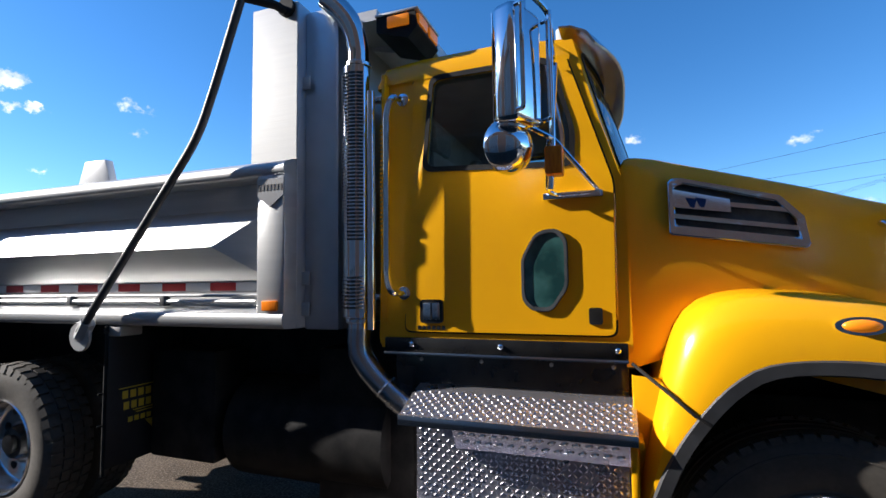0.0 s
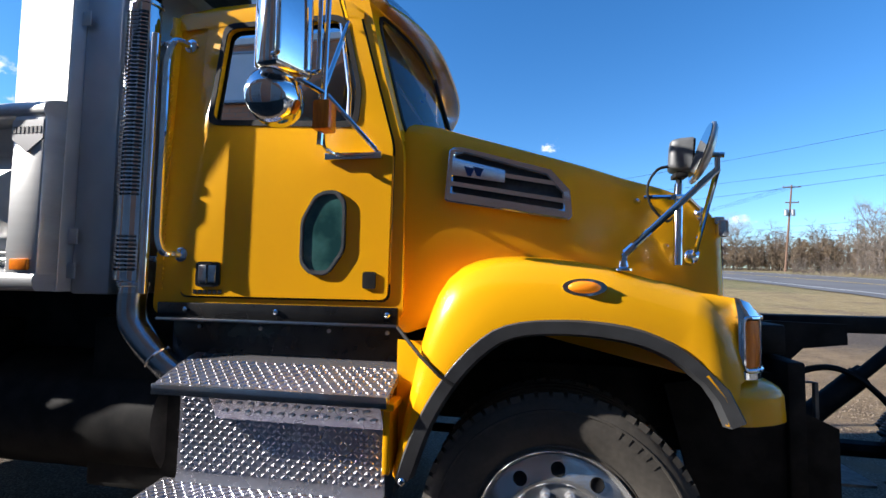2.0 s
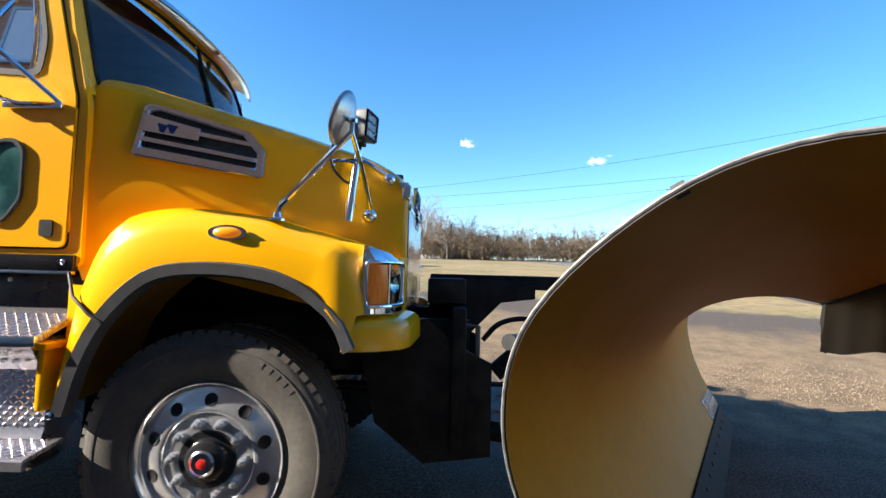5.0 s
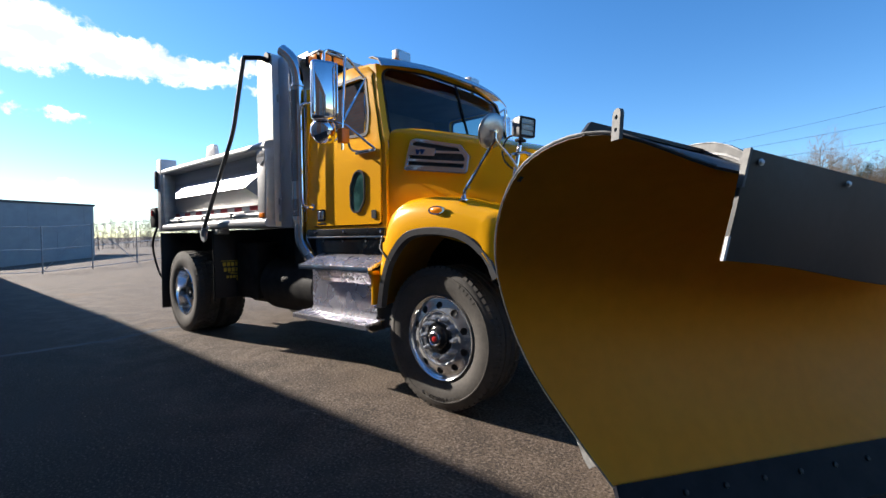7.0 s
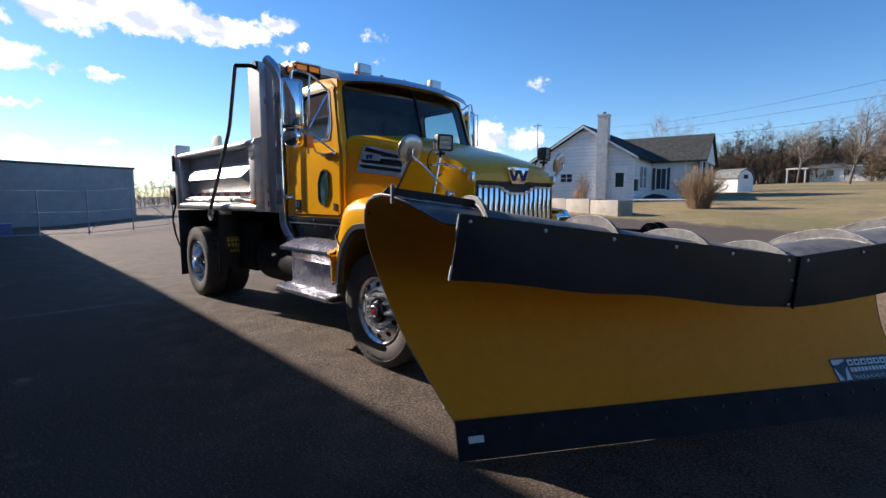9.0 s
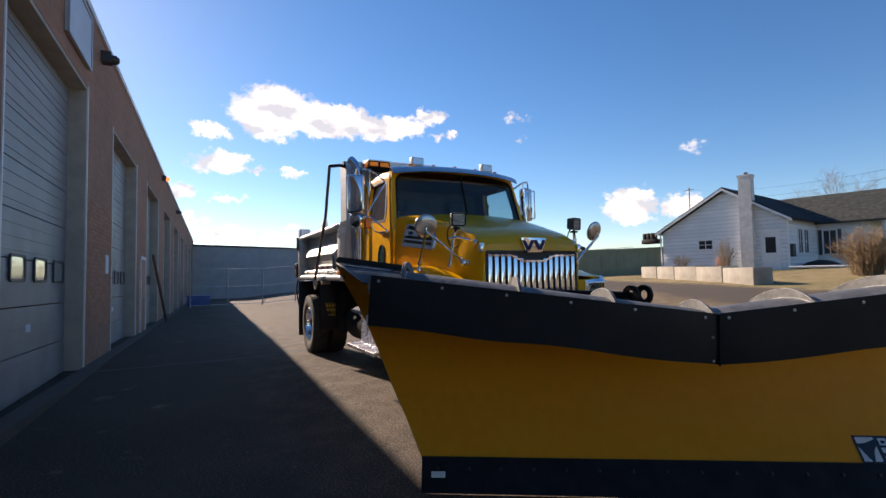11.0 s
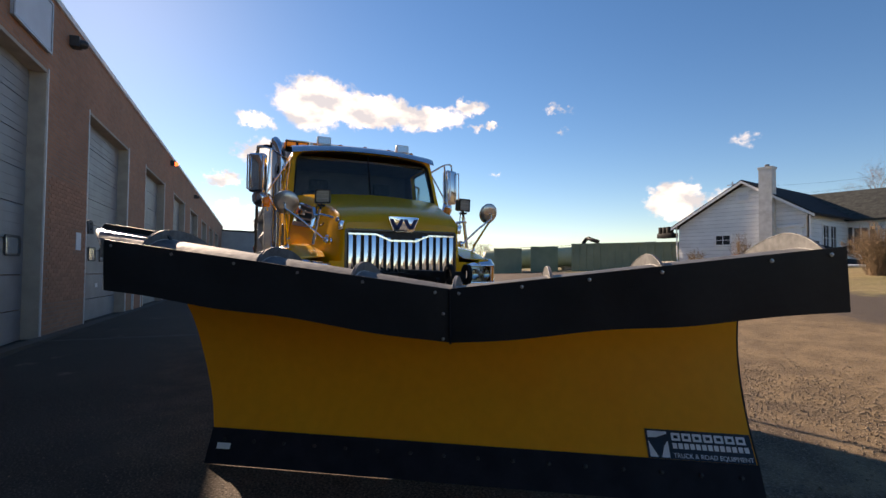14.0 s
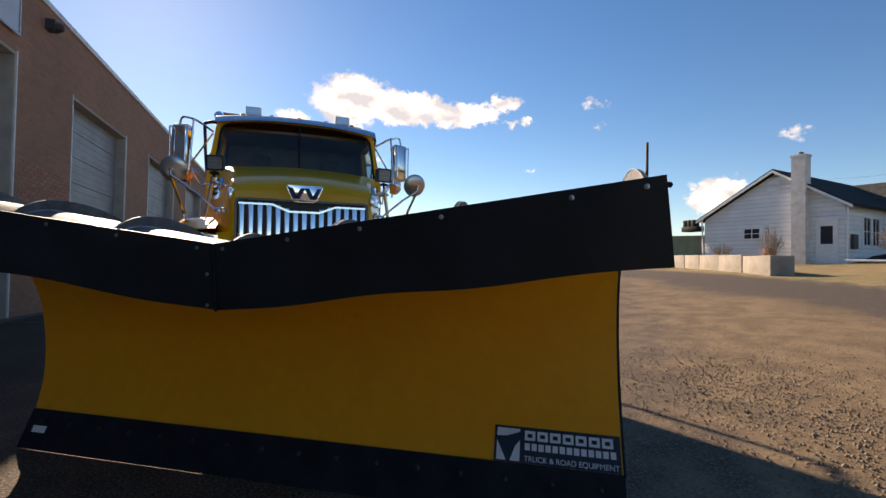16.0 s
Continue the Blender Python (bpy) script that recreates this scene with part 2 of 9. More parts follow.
DUST_RIM = material("worn_rim_steel", (0.3, 0.295, 0.28), 0.6, 0.3, second=(0.12, 0.12, 0.12), scale=16, mix=0.9, grain=0.5, grain_scale=40)
SCOURED = material("scoured_dark_steel", (0.1, 0.112, 0.128), 0.3, 0.6, second=(0.19, 0.2, 0.21), scale=7, mix=0.7, grain=0.35, grain_scale=34, rough_var=0.2, bump=0.0015, bump_scale=30)
STREAKED = material("salt_streaked_steel", (0.5, 0.5, 0.48), 0.7, 0.1, second=(0.09, 0.094, 0.1), scale=13, mix=0.8, grain=0.9, grain_scale=60, stretch=(4, 4, 0.7))
LAMPGREY = material("lamp_body_grey", (0.12, 0.125, 0.13), 0.45, second=(0.09, 0.095, 0.1), scale=20)
RED = material("red_plastic", (0.5, 0.02, 0.015), 0.3)
REDTAPE = material("red_reflective_tape", (0.42, 0.03, 0.03), 0.35)
WHITETAPE = material("white_reflective_tape", (0.6, 0.6, 0.6), 0.35)
WHITE = material("white_plastic", (0.75, 0.75, 0.74), 0.4, second=(0.66, 0.66, 0.65), scale=20)
SILVER_PLATE = material("silver_plate", (0.55, 0.55, 0.56), 0.3, 1.0)
BLUE_BADGE = material("blue_enamel", (0.012, 0.03, 0.11), 0.5, spec=0.25)
DARK_VENT = material("dark_grille_mesh", (0.01, 0.01, 0.011), 0.55, second=(0.03, 0.03, 0.03), scale=60)
INTERIOR = material("grey_cab_trim", (0.16, 0.17, 0.18), 0.7, second=(0.2, 0.21, 0.22), scale=6)
SEATGREY = material("grey_seat_cloth", (0.13, 0.14, 0.15), 0.9, second=(0.09, 0.1, 0.11), scale=30, bump=0.001)
CABGLASS = glass("cab_glass", (0.55, 0.70, 0.70))
SHIELDGLASS = glass("windscreen_glass", (0.55, 0.66, 0.68))
DARKGLASS = material("dark_porthole_glass", (0.012, 0.045, 0.045), 0.04, spec=0.6, second=(0.05, 0.14, 0.13), scale=7, mix=0.5)
WORKLENS = material("fluted_work_lens", (0.3, 0.305, 0.3), 0.2, 0.5, second=(0.17, 0.175, 0.18), scale=40, mix=0.8, stretch=(1, 3, 1), bump=0.004, bump_scale=45)
MIRROR_BACK = material("dull_mirror_shell", (0.62, 0.59, 0.55), 0.3, 0.9, second=(0.48, 0.46, 0.43), scale=9, rough_var=0.08)
LENS = material("clear_lamp_lens", (0.55, 0.57, 0.58), 0.08, 0.6, coat=1.0)
MIRRORGLASS = material("mirror_glass", (0.9, 0.9, 0.9), 0.02, 1.0)
DECALTEXT = material("decal_yellow", (0.65, 0.45, 0.04), 0.6)
PORTRIM = material("grey_gloss_rim", (0.055, 0.058, 0.06), 0.22, second=(0.09, 0.092, 0.095), scale=9, coat=0.4)
VISOR = material("sun_visor_steel", (0.68, 0.7, 0.72), 0.2, 1.0, second=(0.58, 0.6, 0.62), scale=5, rough_var=0.06)


# ---- mesh helpers ----
def part(name, bm, mat, parent=None, label="", smooth=35, kind=""):
    bmesh.ops.recalc_face_normals(bm, faces=bm.faces)
    me = bpy.data.meshes.new(name)
    bm.to_mesh(me)
    bm.free()
    return mesh_part(name, me, mat, parent, label, smooth, kind)


def mesh_part(name, me, mat, parent=None, label="", smooth=35, kind=""):
    for m in mat if isinstance(mat, (list, tuple)) else (mat,):
        me.materials.append(m)
    if smooth:
        me.polygons.foreach_set("use_smooth", [True] * len(me.polygons))
        me.set_sharp_from_angle(angle=radians(smooth))
    ob = new(name, me)
    if parent is not None:
        ob.parent = parent
        if parent.type == "EMPTY":
            ob.matrix_parent_inverse = parent.matrix_basis.inverted()
    return tagged(ob, label, kind=kind)


def thing(name, place, label, category, group="", kind=""):
    ob = new(name)
    ob.empty_display_size = 0.2
    ob.matrix_basis = Matrix.Translation(place)
    return tagged(ob, label, category, group, kind)


def B():
    return bmesh.new()


def box(bm, x0, x1, y0, y1, z0, z1, bev=0.0, turn=None):
    pts = [Vector((x, y, z)) for x in (x0, x1) for y in (y0, y1) for z in (z0, z1)]
    if turn is not None:
        c = Vector(((x0 + x1) / 2, (y0 + y1) / 2, (z0 + z1) / 2))
        pts = [c + turn @ (p - c) for p in pts]
    v = [bm.verts.new(p) for p in pts]
    f = [bm.faces.new([v[i] for i in q]) for q in ((0, 1, 3, 2), (4, 6, 7, 5), (0, 4, 5, 1), (2, 3, 7, 6), (0, 2, 6, 4), (1, 5, 7, 3))]
    if bev:
        e = list({e for q in f for e in q.edges})
        bmesh.ops.bevel(bm, geom=e, offset=bev, segments=2, affect="EDGES", profile=0.5)
    return bm


def ring_points(p, a, b, r, n, phase=0.0):
    return [p + r * (math.cos(phase + 2 * math.pi * k / n) * a + math.sin(phase + 2 * math.pi * k / n) * b) for k in range(n)]


def skin(bm, rings, closed=True, caps=True):
    vs = [[bm.verts.new(p) for p in r] for r in rings]
    n = len(vs[0])
    for r0, r1 in zip(vs, vs[1:]):
        for k in range(n if closed else n - 1):
            try:
                bm.faces.new((r0[k], r0[(k + 1) % n], r1[(k + 1) % n], r1[k]))
            except ValueError:
                pass
    if caps and closed:
        bm.faces.new(vs[0][::-1])
        bm.faces.new(vs[-1])
    return vs


def tube(bm, pts, r, n=10, caps=True):
    pts = [Vector(p) for p in pts]
    rr = r if isinstance(r, (list, tuple)) else [r] * len(pts)
    rings = []
    a = None
    for i, p in enumerate(pts):
        t = (pts[min(i + 1, len(pts) - 1)] - pts[max(i - 1, 0)]).normalized()
        if a is None:
            a = t.orthogonal().normalized()
        a = (a - t * a.dot(t)).normalized()
        rings.append(ring_points(p, a, t.cross(a), rr[i], n))
    skin(bm, rings, True, caps)
    return bm


def curve_points(pts, n=6):
    pts = [Vector(p) for p in pts]
    ext = [2 * pts[0] - pts[1]] + pts + [2 * pts[-1] - pts[-2]]
    out = []
    for i in range(1, len(ext) - 2):
        p0, p1, p2, p3 = ext[i - 1 : i + 3]
        for k in range(n):
            t = k / n
            out.append(0.5 * (2 * p1 + (p2 - p0) * t + (2 * p0 - 5 * p1 + 4 * p2 - p3) * t * t + (3 * p1 - p0 - 3 * p2 + p3) * t**3))
    return out + [pts[-1]]


def bent(pts, radius=0.05, n=5):
    """A polyline with its corners rounded."""
    pts = [Vector(p) for p in pts]
    out = [pts[0]]
    for a, b, c in zip(pts, pts[1:], pts[2:]):
        u, v = (a - b), (c - b)
        d = min(radius, u.length * 0.45, v.length * 0.45)
        p, q = b + u.normalized() * d, b + v.normalized() * d
        for k in range(n + 1):
            t = k / n
            out.append((1 - t) ** 2 * p + 2 * t * (1 - t) * b + t * t * q)
    return out + [pts[-1]]


def lathe(bm, prof, centre, axis=(0, 1, 0), n=48, caps=True):
    """prof: (radius, place along the axis)."""
    ax = Vector(axis).normalized()
    a = ax.orthogonal().normalized()
    b = ax.cross(a)
    c = Vector(centre)
    skin(bm, [ring_points(c + ax * h, a, b, max(r, 1e-4), n) for r, h in prof], True, caps)
    return bm


def prism(bm, poly, plane, lo, hi, bev=0.0):
    def at(p, h):
        return Vector((p[0], h, p[1])) if plane == "xz" else Vector((h, p[0], p[1])) if plane == "yz" else Vector((p[0], p[1], h))

    a, b = [bm.verts.new(at(p, lo)) for p in poly], [bm.verts.new(at(p, hi)) for p in poly]
    f = [bm.faces.new(a), bm.faces.new(b[::-1])]
    for k in range(len(poly)):
        f.append(bm.faces.new((a[k], b[k], b[(k + 1) % len(poly)], a[(k + 1) % len(poly)])))
    if bev:
        bmesh.ops.bevel(bm, geom=list({e for q in f for e in q.edges}), offset=bev, segments=2, affect="EDGES", profile=0.5)
    return bm


def rounded(poly, radius, n=4):
    return [p.to_2d() for p in bent_closed([(x, y, 0) for x, y in poly], radius, n)]


def bent_closed(pts, radius, n=4):
    pts = [Vector(p) for p in pts]
    out = []
    for i, b in enumerate(pts):
        a, c = pts[i - 1], pts[(i + 1) % len(pts)]
        u, v = a - b, c - b
        d = min(radius, u.length * 0.45, v.length * 0.45)
        p, q = b + u.normalized() * d, b + v.normalized() * d
        for k in range(n + 1):
            t = k / n
            out.append((1 - t) ** 2 * p + 2 * t * (1 - t) * b + t * t * q)
    return out


def holed(bm, outer, inner, shift):
    """A plate between two closed loops of 3D points, as thick as the vector shift."""
    n = max(len(outer), len(inner))
    o, i = [Vector(p) for p in outer], [Vector(p) for p in inner]
    c = sum(i, Vector()) / len(i)
    nrm = Vector(shift).normalized()
    a = nrm.orthogonal().normalized()
    b = nrm.cross(a)

    def by_angle(loop, ang):
        # the point of a loop in the direction ang from the middle of the opening
        best, ray = None, (math.cos(ang), math.sin(ang))
        for k, p in enumerate(loop):
            q = loop[(k + 1) % len(loop)]
            x0, y0, x1, y1 = (p - c).dot(a), (p - c).dot(b), (q - c).dot(a), (q - c).dot(b)
            d0, d1 = ray[0] * y0 - ray[1] * x0, ray[0] * y1 - ray[1] * x1
            if d0 * d1 <= 0 and abs(d0 - d1) > 1e-12:
                t = d0 / (d0 - d1)
                x, y = x0 + t * (x1 - x0), y0 + t * (y1 - y0)
                if x * ray[0] + y * ray[1] > 0:
                    best = p.lerp(q, t)
        return best

    angles = sorted({round(math.atan2((p - c).dot(b), (p - c).dot(a)), 5) for p in o + i})
    pairs = [(by_angle(o, g), by_angle(i, g)) for g in angles]
    pairs = [p for p in pairs if p[0] is not None and p[1] is not None]
    sh = Vector(shift)
    skin(bm, [[p[1] + sh for p in pairs], [p[0] + sh for p in pairs], [p[0] for p in pairs], [p[1] for p in pairs], [p[1] + sh for p in pairs]], True, False)
    bmesh.ops.remove_doubles(bm, verts=bm.verts, dist=1e-5)
    return bm


def flipped(ob_list, parent):
    """Copies of parts, mirrored to the other side of the truck."""
    made = {}
    for o in ob_list:
        me = o.data.copy()
        me.transform(Matrix.Diagonal((1, -1, 1, 1)))
        me.flip_normals()
        k = new(o.name, me)
        k.parent = made.get(o.parent, parent)
        if "label" in o:
            k["label"] = o["label"]
        made[o] = k
    return made


# ---- ground ----
KNOTS = [(-1e4, 0.0), (1.5, 0.0), (6, 0.40), (11, 0.80), (16, 1.10), (23, 1.40), (40, 2.1), (70, 3.2), (150, 6.0), (600, 16.0), (1e4, 16.0)]


def height(x, y):
    z = float(np.interp(y, [k[0] for k in KNOTS], [k[1] for k in KNOTS]))
    # the drive is slightly crowned where the truck stands
    z += float(np.interp(y, [-1.8, -1.2, 1.6, 3.0], [0.0, 1.0, 1.0, 0.0])) * float(np.interp(x, [-13.0, -7.0, -4.5, -0.1, 1.0], [0.0, 0.04, 0.05, 0.03, 0.0]))
    return z - 0.0192 * min(max(0.0, -5.85 - x), 140.0)


def ground_material():
    m = bpy.data.materials.new("yard_ground")
    m.use_nodes = True
    nt = m.node_tree
    bsdf = nt.nodes["Principled BSDF"]
    tc = nt.nodes.new("ShaderNodeTexCoord")
    sep = nt.nodes.new("ShaderNodeSeparateXYZ")
    nt.links.new(tc.outputs["Object"], sep.inputs[0])

    def noise_at(scale, detail=5.0, rough=0.6):
        n = nt.nodes.new("ShaderNodeTexNoise")
        n.inputs["Scale"].default_value, n.inputs["Detail"].default_value, n.inputs["Roughness"].default_value = scale, detail, rough
        nt.links.new(tc.outputs["Object"], n.inputs["Vector"])
        return n.outputs[0]

    def ramp(value, lo, hi):
        r = nt.nodes.new("ShaderNodeMapRange")
        r.interpolation_type = "SMOOTHSTEP"
        r.inputs[1].default_value, r.inputs[2].default_value = lo, hi
        nt.links.new(value, r.inputs[0])
        return r.outputs[0]

    def blend(f, a, b):
        c = nt.nodes.new("ShaderNodeMix")
        c.data_type = "RGBA"
        nt.links.new(f, c.inputs[0])
        for i, v in ((6, a), (7, b)):
            if isinstance(v, tuple):
                c.inputs[i].default_value = (*v, 1)
            else:
                nt.links.new(v, c.inputs[i])
        return c.outputs[2]

    wide, fine, mid, grit = noise_at(0.35), noise_at(62, 4), noise_at(3.0), noise_at(220, 2)
    asphalt = blend(ramp(wide, 0.35, 0.65), (0.033, 0.027, 0.0225), (0.054, 0.043, 0.035))
    asphalt = blend(ramp(fine, 0.53, 0.66), asphalt, (0.135, 0.11, 0.09))
    asphalt = blend(ramp(fine, 0.46, 0.34), asphalt, (0.026, 0.022, 0.02))
    asphalt = blend(ramp(noise_at(1.1, 6), 0.52, 0.68), asphalt, (0.05, 0.042, 0.036))
    asphalt = blend(ramp(noise_at(1.7, 5), 0.62, 0.78), asphalt, (0.17, 0.14, 0.115))
    # packed dust on the open yard's asphalt, its colour also lightened for the sunlit side
    sunlit_dust = blend(ramp(mid, 0.35, 0.65), (0.08, 0.058, 0.041), (0.125, 0.092, 0.066))
    sunlit_dust = blend(ramp(fine, 0.52, 0.62), sunlit_dust, (0.2, 0.158, 0.122))
    sunlit_dust = blend(ramp(fine, 0.47, 0.36), sunlit_dust, (0.035, 0.028, 0.023))
    sunlit_dust = blend(ramp(noise_at(0.9, 6), 0.56, 0.7), sunlit_dust, (0.13, 0.088, 0.055))
    gravel = blend(ramp(mid, 0.35, 0.65), (0.152, 0.106, 0.06), (0.23, 0.161, 0.092))
    gravel = blend(ramp(fine, 0.54, 0.7), gravel, (0.25, 0.19, 0.13))
    gravel = blend(ramp(noise_at(24, 4), 0.54, 0.7), gravel, (0.07, 0.053, 0.039))
    gravel = blend(ramp(wide, 0.6, 0.75), gravel, (0.115, 0.088, 0.064))
    grass = blend(ramp(mid, 0.3, 0.7), (0.19, 0.14, 0.062), (0.29, 0.215, 0.102))
    grass = blend(ramp(noise_at(0.12), 0.45, 0.62), grass, (0.125, 0.118, 0.042))
    grass = blend(ramp(noise_at(0.7, 6), 0.52, 0.68), grass, (0.15, 0.105, 0.06))
    grass = blend(ramp(noise_at(9, 5), 0.55, 0.7), grass, (0.36, 0.275, 0.15))
    grass = blend(ramp(noise_at(60, 2), 0.5, 0.75), grass, (0.42, 0.34, 0.2))
    # how far a place lies beyond a slanting line, roughened by noise
    wob = math_node(nt, "MULTIPLY", math_node(nt, "SUBTRACT", mid, 0.5), 2.6)
    to_gravel = math_node(nt, "ADD", math_node(nt, "ADD", math_node(nt, "MULTIPLY", sep.outputs[1], 0.8), math_node(nt, "MULTIPLY", sep.outputs[0], 0.6)), wob)
    to_grass = math_node(nt, "ADD", math_node(nt, "ADD", sep.outputs[1], math_node(nt, "MULTIPLY", sep.outputs[0], 0.343)), math_node(nt, "MULTIPLY", wob, 0.7))
    to_sunlit_dust = math_node(nt, "ADD", sep.outputs[1], math_node(nt, "MULTIPLY", wob, 0.8))
    # sun and wall shade put into the colour: dark asphalt by the wall, lighter dust beyond
    asphalt = blend(ramp(to_sunlit_dust, -2.9, -0.7), asphalt, sunlit_dust)
    col = blend(ramp(to_gravel, 2.6, 4.6), asphalt, gravel)
    tar = blend(ramp(fine, 0.5, 0.66), (0.075, 0.06, 0.048), (0.135, 0.108, 0.083))
    col = blend(ramp(math_node(nt, "ADD", to_grass, math_node(nt, "MULTIPLY", math_node(nt, "SUBTRACT", wide, 0.5), 4.0)), 7.3, 8.3), col, tar)
    col = blend(ramp(to_grass, 10.1, 11.0), col, grass)
    nt.links.new(col, bsdf.inputs["Base Color"])
    bsdf.inputs["Roughness"].default_value = 0.88
    bsdf.inputs["Specular IOR Level"].default_value = 0.25
    bn = nt.nodes.new("ShaderNodeBump")
    bn.inputs["Strength"].default_value, bn.inputs["Distance"].default_value = 1.0, 0.008
    nt.links.new(math_node(nt, "ADD", fine, math_node(nt, "MULTIPLY", grit, 0.5)), bn.inputs["Height"])
    nt.links.new(bn.outputs[0], bsdf.inputs["Normal"])
    return m


def build_ground():
    def steps(lo, hi):
        s = sorted({round(v, 2) for v in list(np.arange(-12, -3, 0.5)) + list(np.arange(-3, 3, 0.2)) + list(np.arange(3, 12.1, 0.5)) + list(np.arange(-60, 60.1, 3)) + list(np.linspace(lo, hi, 60)) + [k[0] for k in KNOTS if abs(k[0]) < 650] + [-5.85]})
        return s

    xs, ys = steps(-700, 700), steps(-700, 900)
    verts = [(x, y, height(x, y)) for y in ys for x in xs]
    w = len(xs)
    faces = [(j * w + i, j * w + i + 1, (j + 1) * w + i + 1, (j + 1) * w + i) for j in range(len(ys) - 1) for i in range(w - 1)]
    me = bpy.data.meshes.new("ground")
    me.from_pydata(verts, [], faces)
    ob = mesh_part("ground", me, ground_material(), smooth=60)
    tagged(ob, "worn brown-grey asphalt yard running into gravel and dry winter lawn", "ground", kind="structure")


build_ground()


def tar_seam():
    """A sealed crack that runs across the drive."""
    rng = random.Random(9)
    verts, faces = [], []
    wob = 0.0
    for k in range(46):
        y = -4.75 + 0.085 * k
        wob = wob * 0.85 + rng.uniform(-0.02, 0.02)
        for side in (-1, 1):
            x = -4.83 + wob + side * rng.uniform(0.035, 0.075)
            verts.append((x, y, height(x, y) + 0.004))
        if k:
            i = 2 * k
            faces.append((i - 2, i - 1, i + 1, i))
    me = bpy.data.meshes.new("tar_seam")
    me.from_pydata(verts, [], faces)
    o = mesh_part("tar_seam", me, material("sealing_tar", (0.018, 0.017, 0.017), 0.7, second=(0.03, 0.027, 0.025), scale=9), bpy.data.objects["ground"])
    return o


tar_seam()



# ---- the dump truck ----
truck = thing("dump_truck", (0, 0, 0), "yellow conventional-cab municipal dump truck with stainless dump body parked on asphalt", "truck")


def both(parts):
    return flipped(parts, truck)


def hood_half(x):
    return float(np.interp(x, [-0.64, -0.47, 0.05, 0.45, 0.63, 0.70], [0.935, 0.91, 0.80, 0.70, 0.63, 0.605]))


def hood_top(x):
    return float(np.interp(x, [-0.64, -0.5, -0.2, 0.1, 0.45, 0.57, 0.645, 0.68, 0.70], [2.118, 2.11, 2.037, 1.962, 1.862, 1.816, 1.762, 1.715, 1.67]))


def hood_lean(below, x=0.0):
    """How far the flank draws in towards its upper crease; less at the rear shoulder and the nose."""
    return float(np.interp(below, [0.0, 0.10, 0.42], [0.11, 0.092, 0.0])) * float(np.interp(x, [-0.66, -0.60, -0.46, 0.30, 0.64], [0.3, 0.45, 1.0, 1.0, 0.25]))


def build_hood():
    bm = B()
    rings = []
    for x in (-0.668, -0.662, -0.65, -0.63, *np.linspace(-0.60, 0.60, 16), 0.625, 0.645, 0.66, 0.672):
        w, z = hood_half(x), hood_top(x)
        # the rear edge is rounded over
        z -= float(np.interp(x, [-0.668, -0.662, -0.65, -0.63, -0.60], [0.055, 0.034, 0.014, 0.003, 0.0]))
        low = float(np.interp(x, [-0.63, -0.4, 0.67], [1.22, 1.3, 1.02]))
        d = [hood_lean(b, x) for b in (0.26, 0.10, 0.05, 0.0)]
        half = [(w - 0.03, low), (w, low + 0.06), (w, z - 0.42), (w - d[0], z - 0.26), (w - d[1], z - 0.10), (w - d[2], z - 0.05), (w - d[3] - 0.002, z - 0.022), (w - d[3] - 0.014, z - 0.006), (w - d[3] - 0.04, z + 0.004), (w * 0.72, z + 0.02), (w * 0.62, z + 0.027), (w * 0.3, z + 0.046), (0.0, z + 0.052)]
        rings.append([Vector((x, -a, b)) for a, b in half] + [Vector((x, a, b)) for a, b in half[-2::-1]])
    skin(bm, rings, False)
    # the nose round the grille
    last = rings[-1]
    nose = [Vector((0.692, p.y * 0.97, min(p.z - 0.012, 1.72 + 0.25 * (p.z - 1.72)))) for p in last]
    face = [Vector((0.697, math.copysign(min(abs(p.y), 0.565), p.y), max(1.07, min(p.z, 1.655)))) for p in nose]
    skin(bm, [last, nose, face], False)
    bmesh.ops.remove_doubles(bm, verts=bm.verts, dist=1e-4)
    hood = part("hood", bm, YELLOW, truck, "glossy yellow sloping hood", smooth=28)
    # rear closing panel of the hood
    bm = B()
    prism(bm, [(p.y * 0.99, p.z - 0.01) for p in rings[0]], "yz", -0.66, -0.64)
    part("firewall_panel", bm, BLACK, hood)
    # grille
    bm = B()
    prism(bm, rounded([(-0.57, 1.02), (0.57, 1.02), (0.57, 1.655), (-0.57, 1.655)], 0.05), "yz", 0.645, 0.672)
    part("grille_backing", bm, DARK_VENT, hood, "black recessed grille mesh")
    bm = B()
    holed(bm, [(0.662, y, z) for y, z in rounded([(-0.566, 1.0), (0.566, 1.0), (0.566, 1.664), (-0.566, 1.664)], 0.03)],
          [(0.662, y, z) for y, z in rounded([(-0.545, 1.03), (0.545, 1.03), (0.545, 1.645), (-0.545, 1.645)], 0.03)], (0.038, 0, 0))
    part("grille_surround", bm, BLACK_GLOSS, hood)
    for k in range(15):
        y = -0.511 + 0.073 * k
        drop = max(0.0, 0.055 - 0.35 * max(0.0, abs(y) - 0.10)) if abs(y) < 0.26 else 0.0
        bm = B()
        box(bm, 0.670, 0.703, y - 0.022, y + 0.022, 1.05, 1.628 - drop, 0.006)
        part("grille_bar", bm, CHROME, hood)
    bm = B()
    poly = [(-0.535, 1.606), (-0.27, 1.606), (-0.13, 1.55), (0.13, 1.55), (0.27, 1.606), (0.535, 1.606), (0.535, 1.622), (0.264, 1.622), (0.126, 1.566), (-0.126, 1.566), (-0.264, 1.622), (-0.535, 1.622)]
    prism(bm, poly, "yz", 0.675, 0.708)
    part("grille_header", bm, CHROME, hood, "chrome grille header with a centre notch")
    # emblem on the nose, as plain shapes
    bm = B()
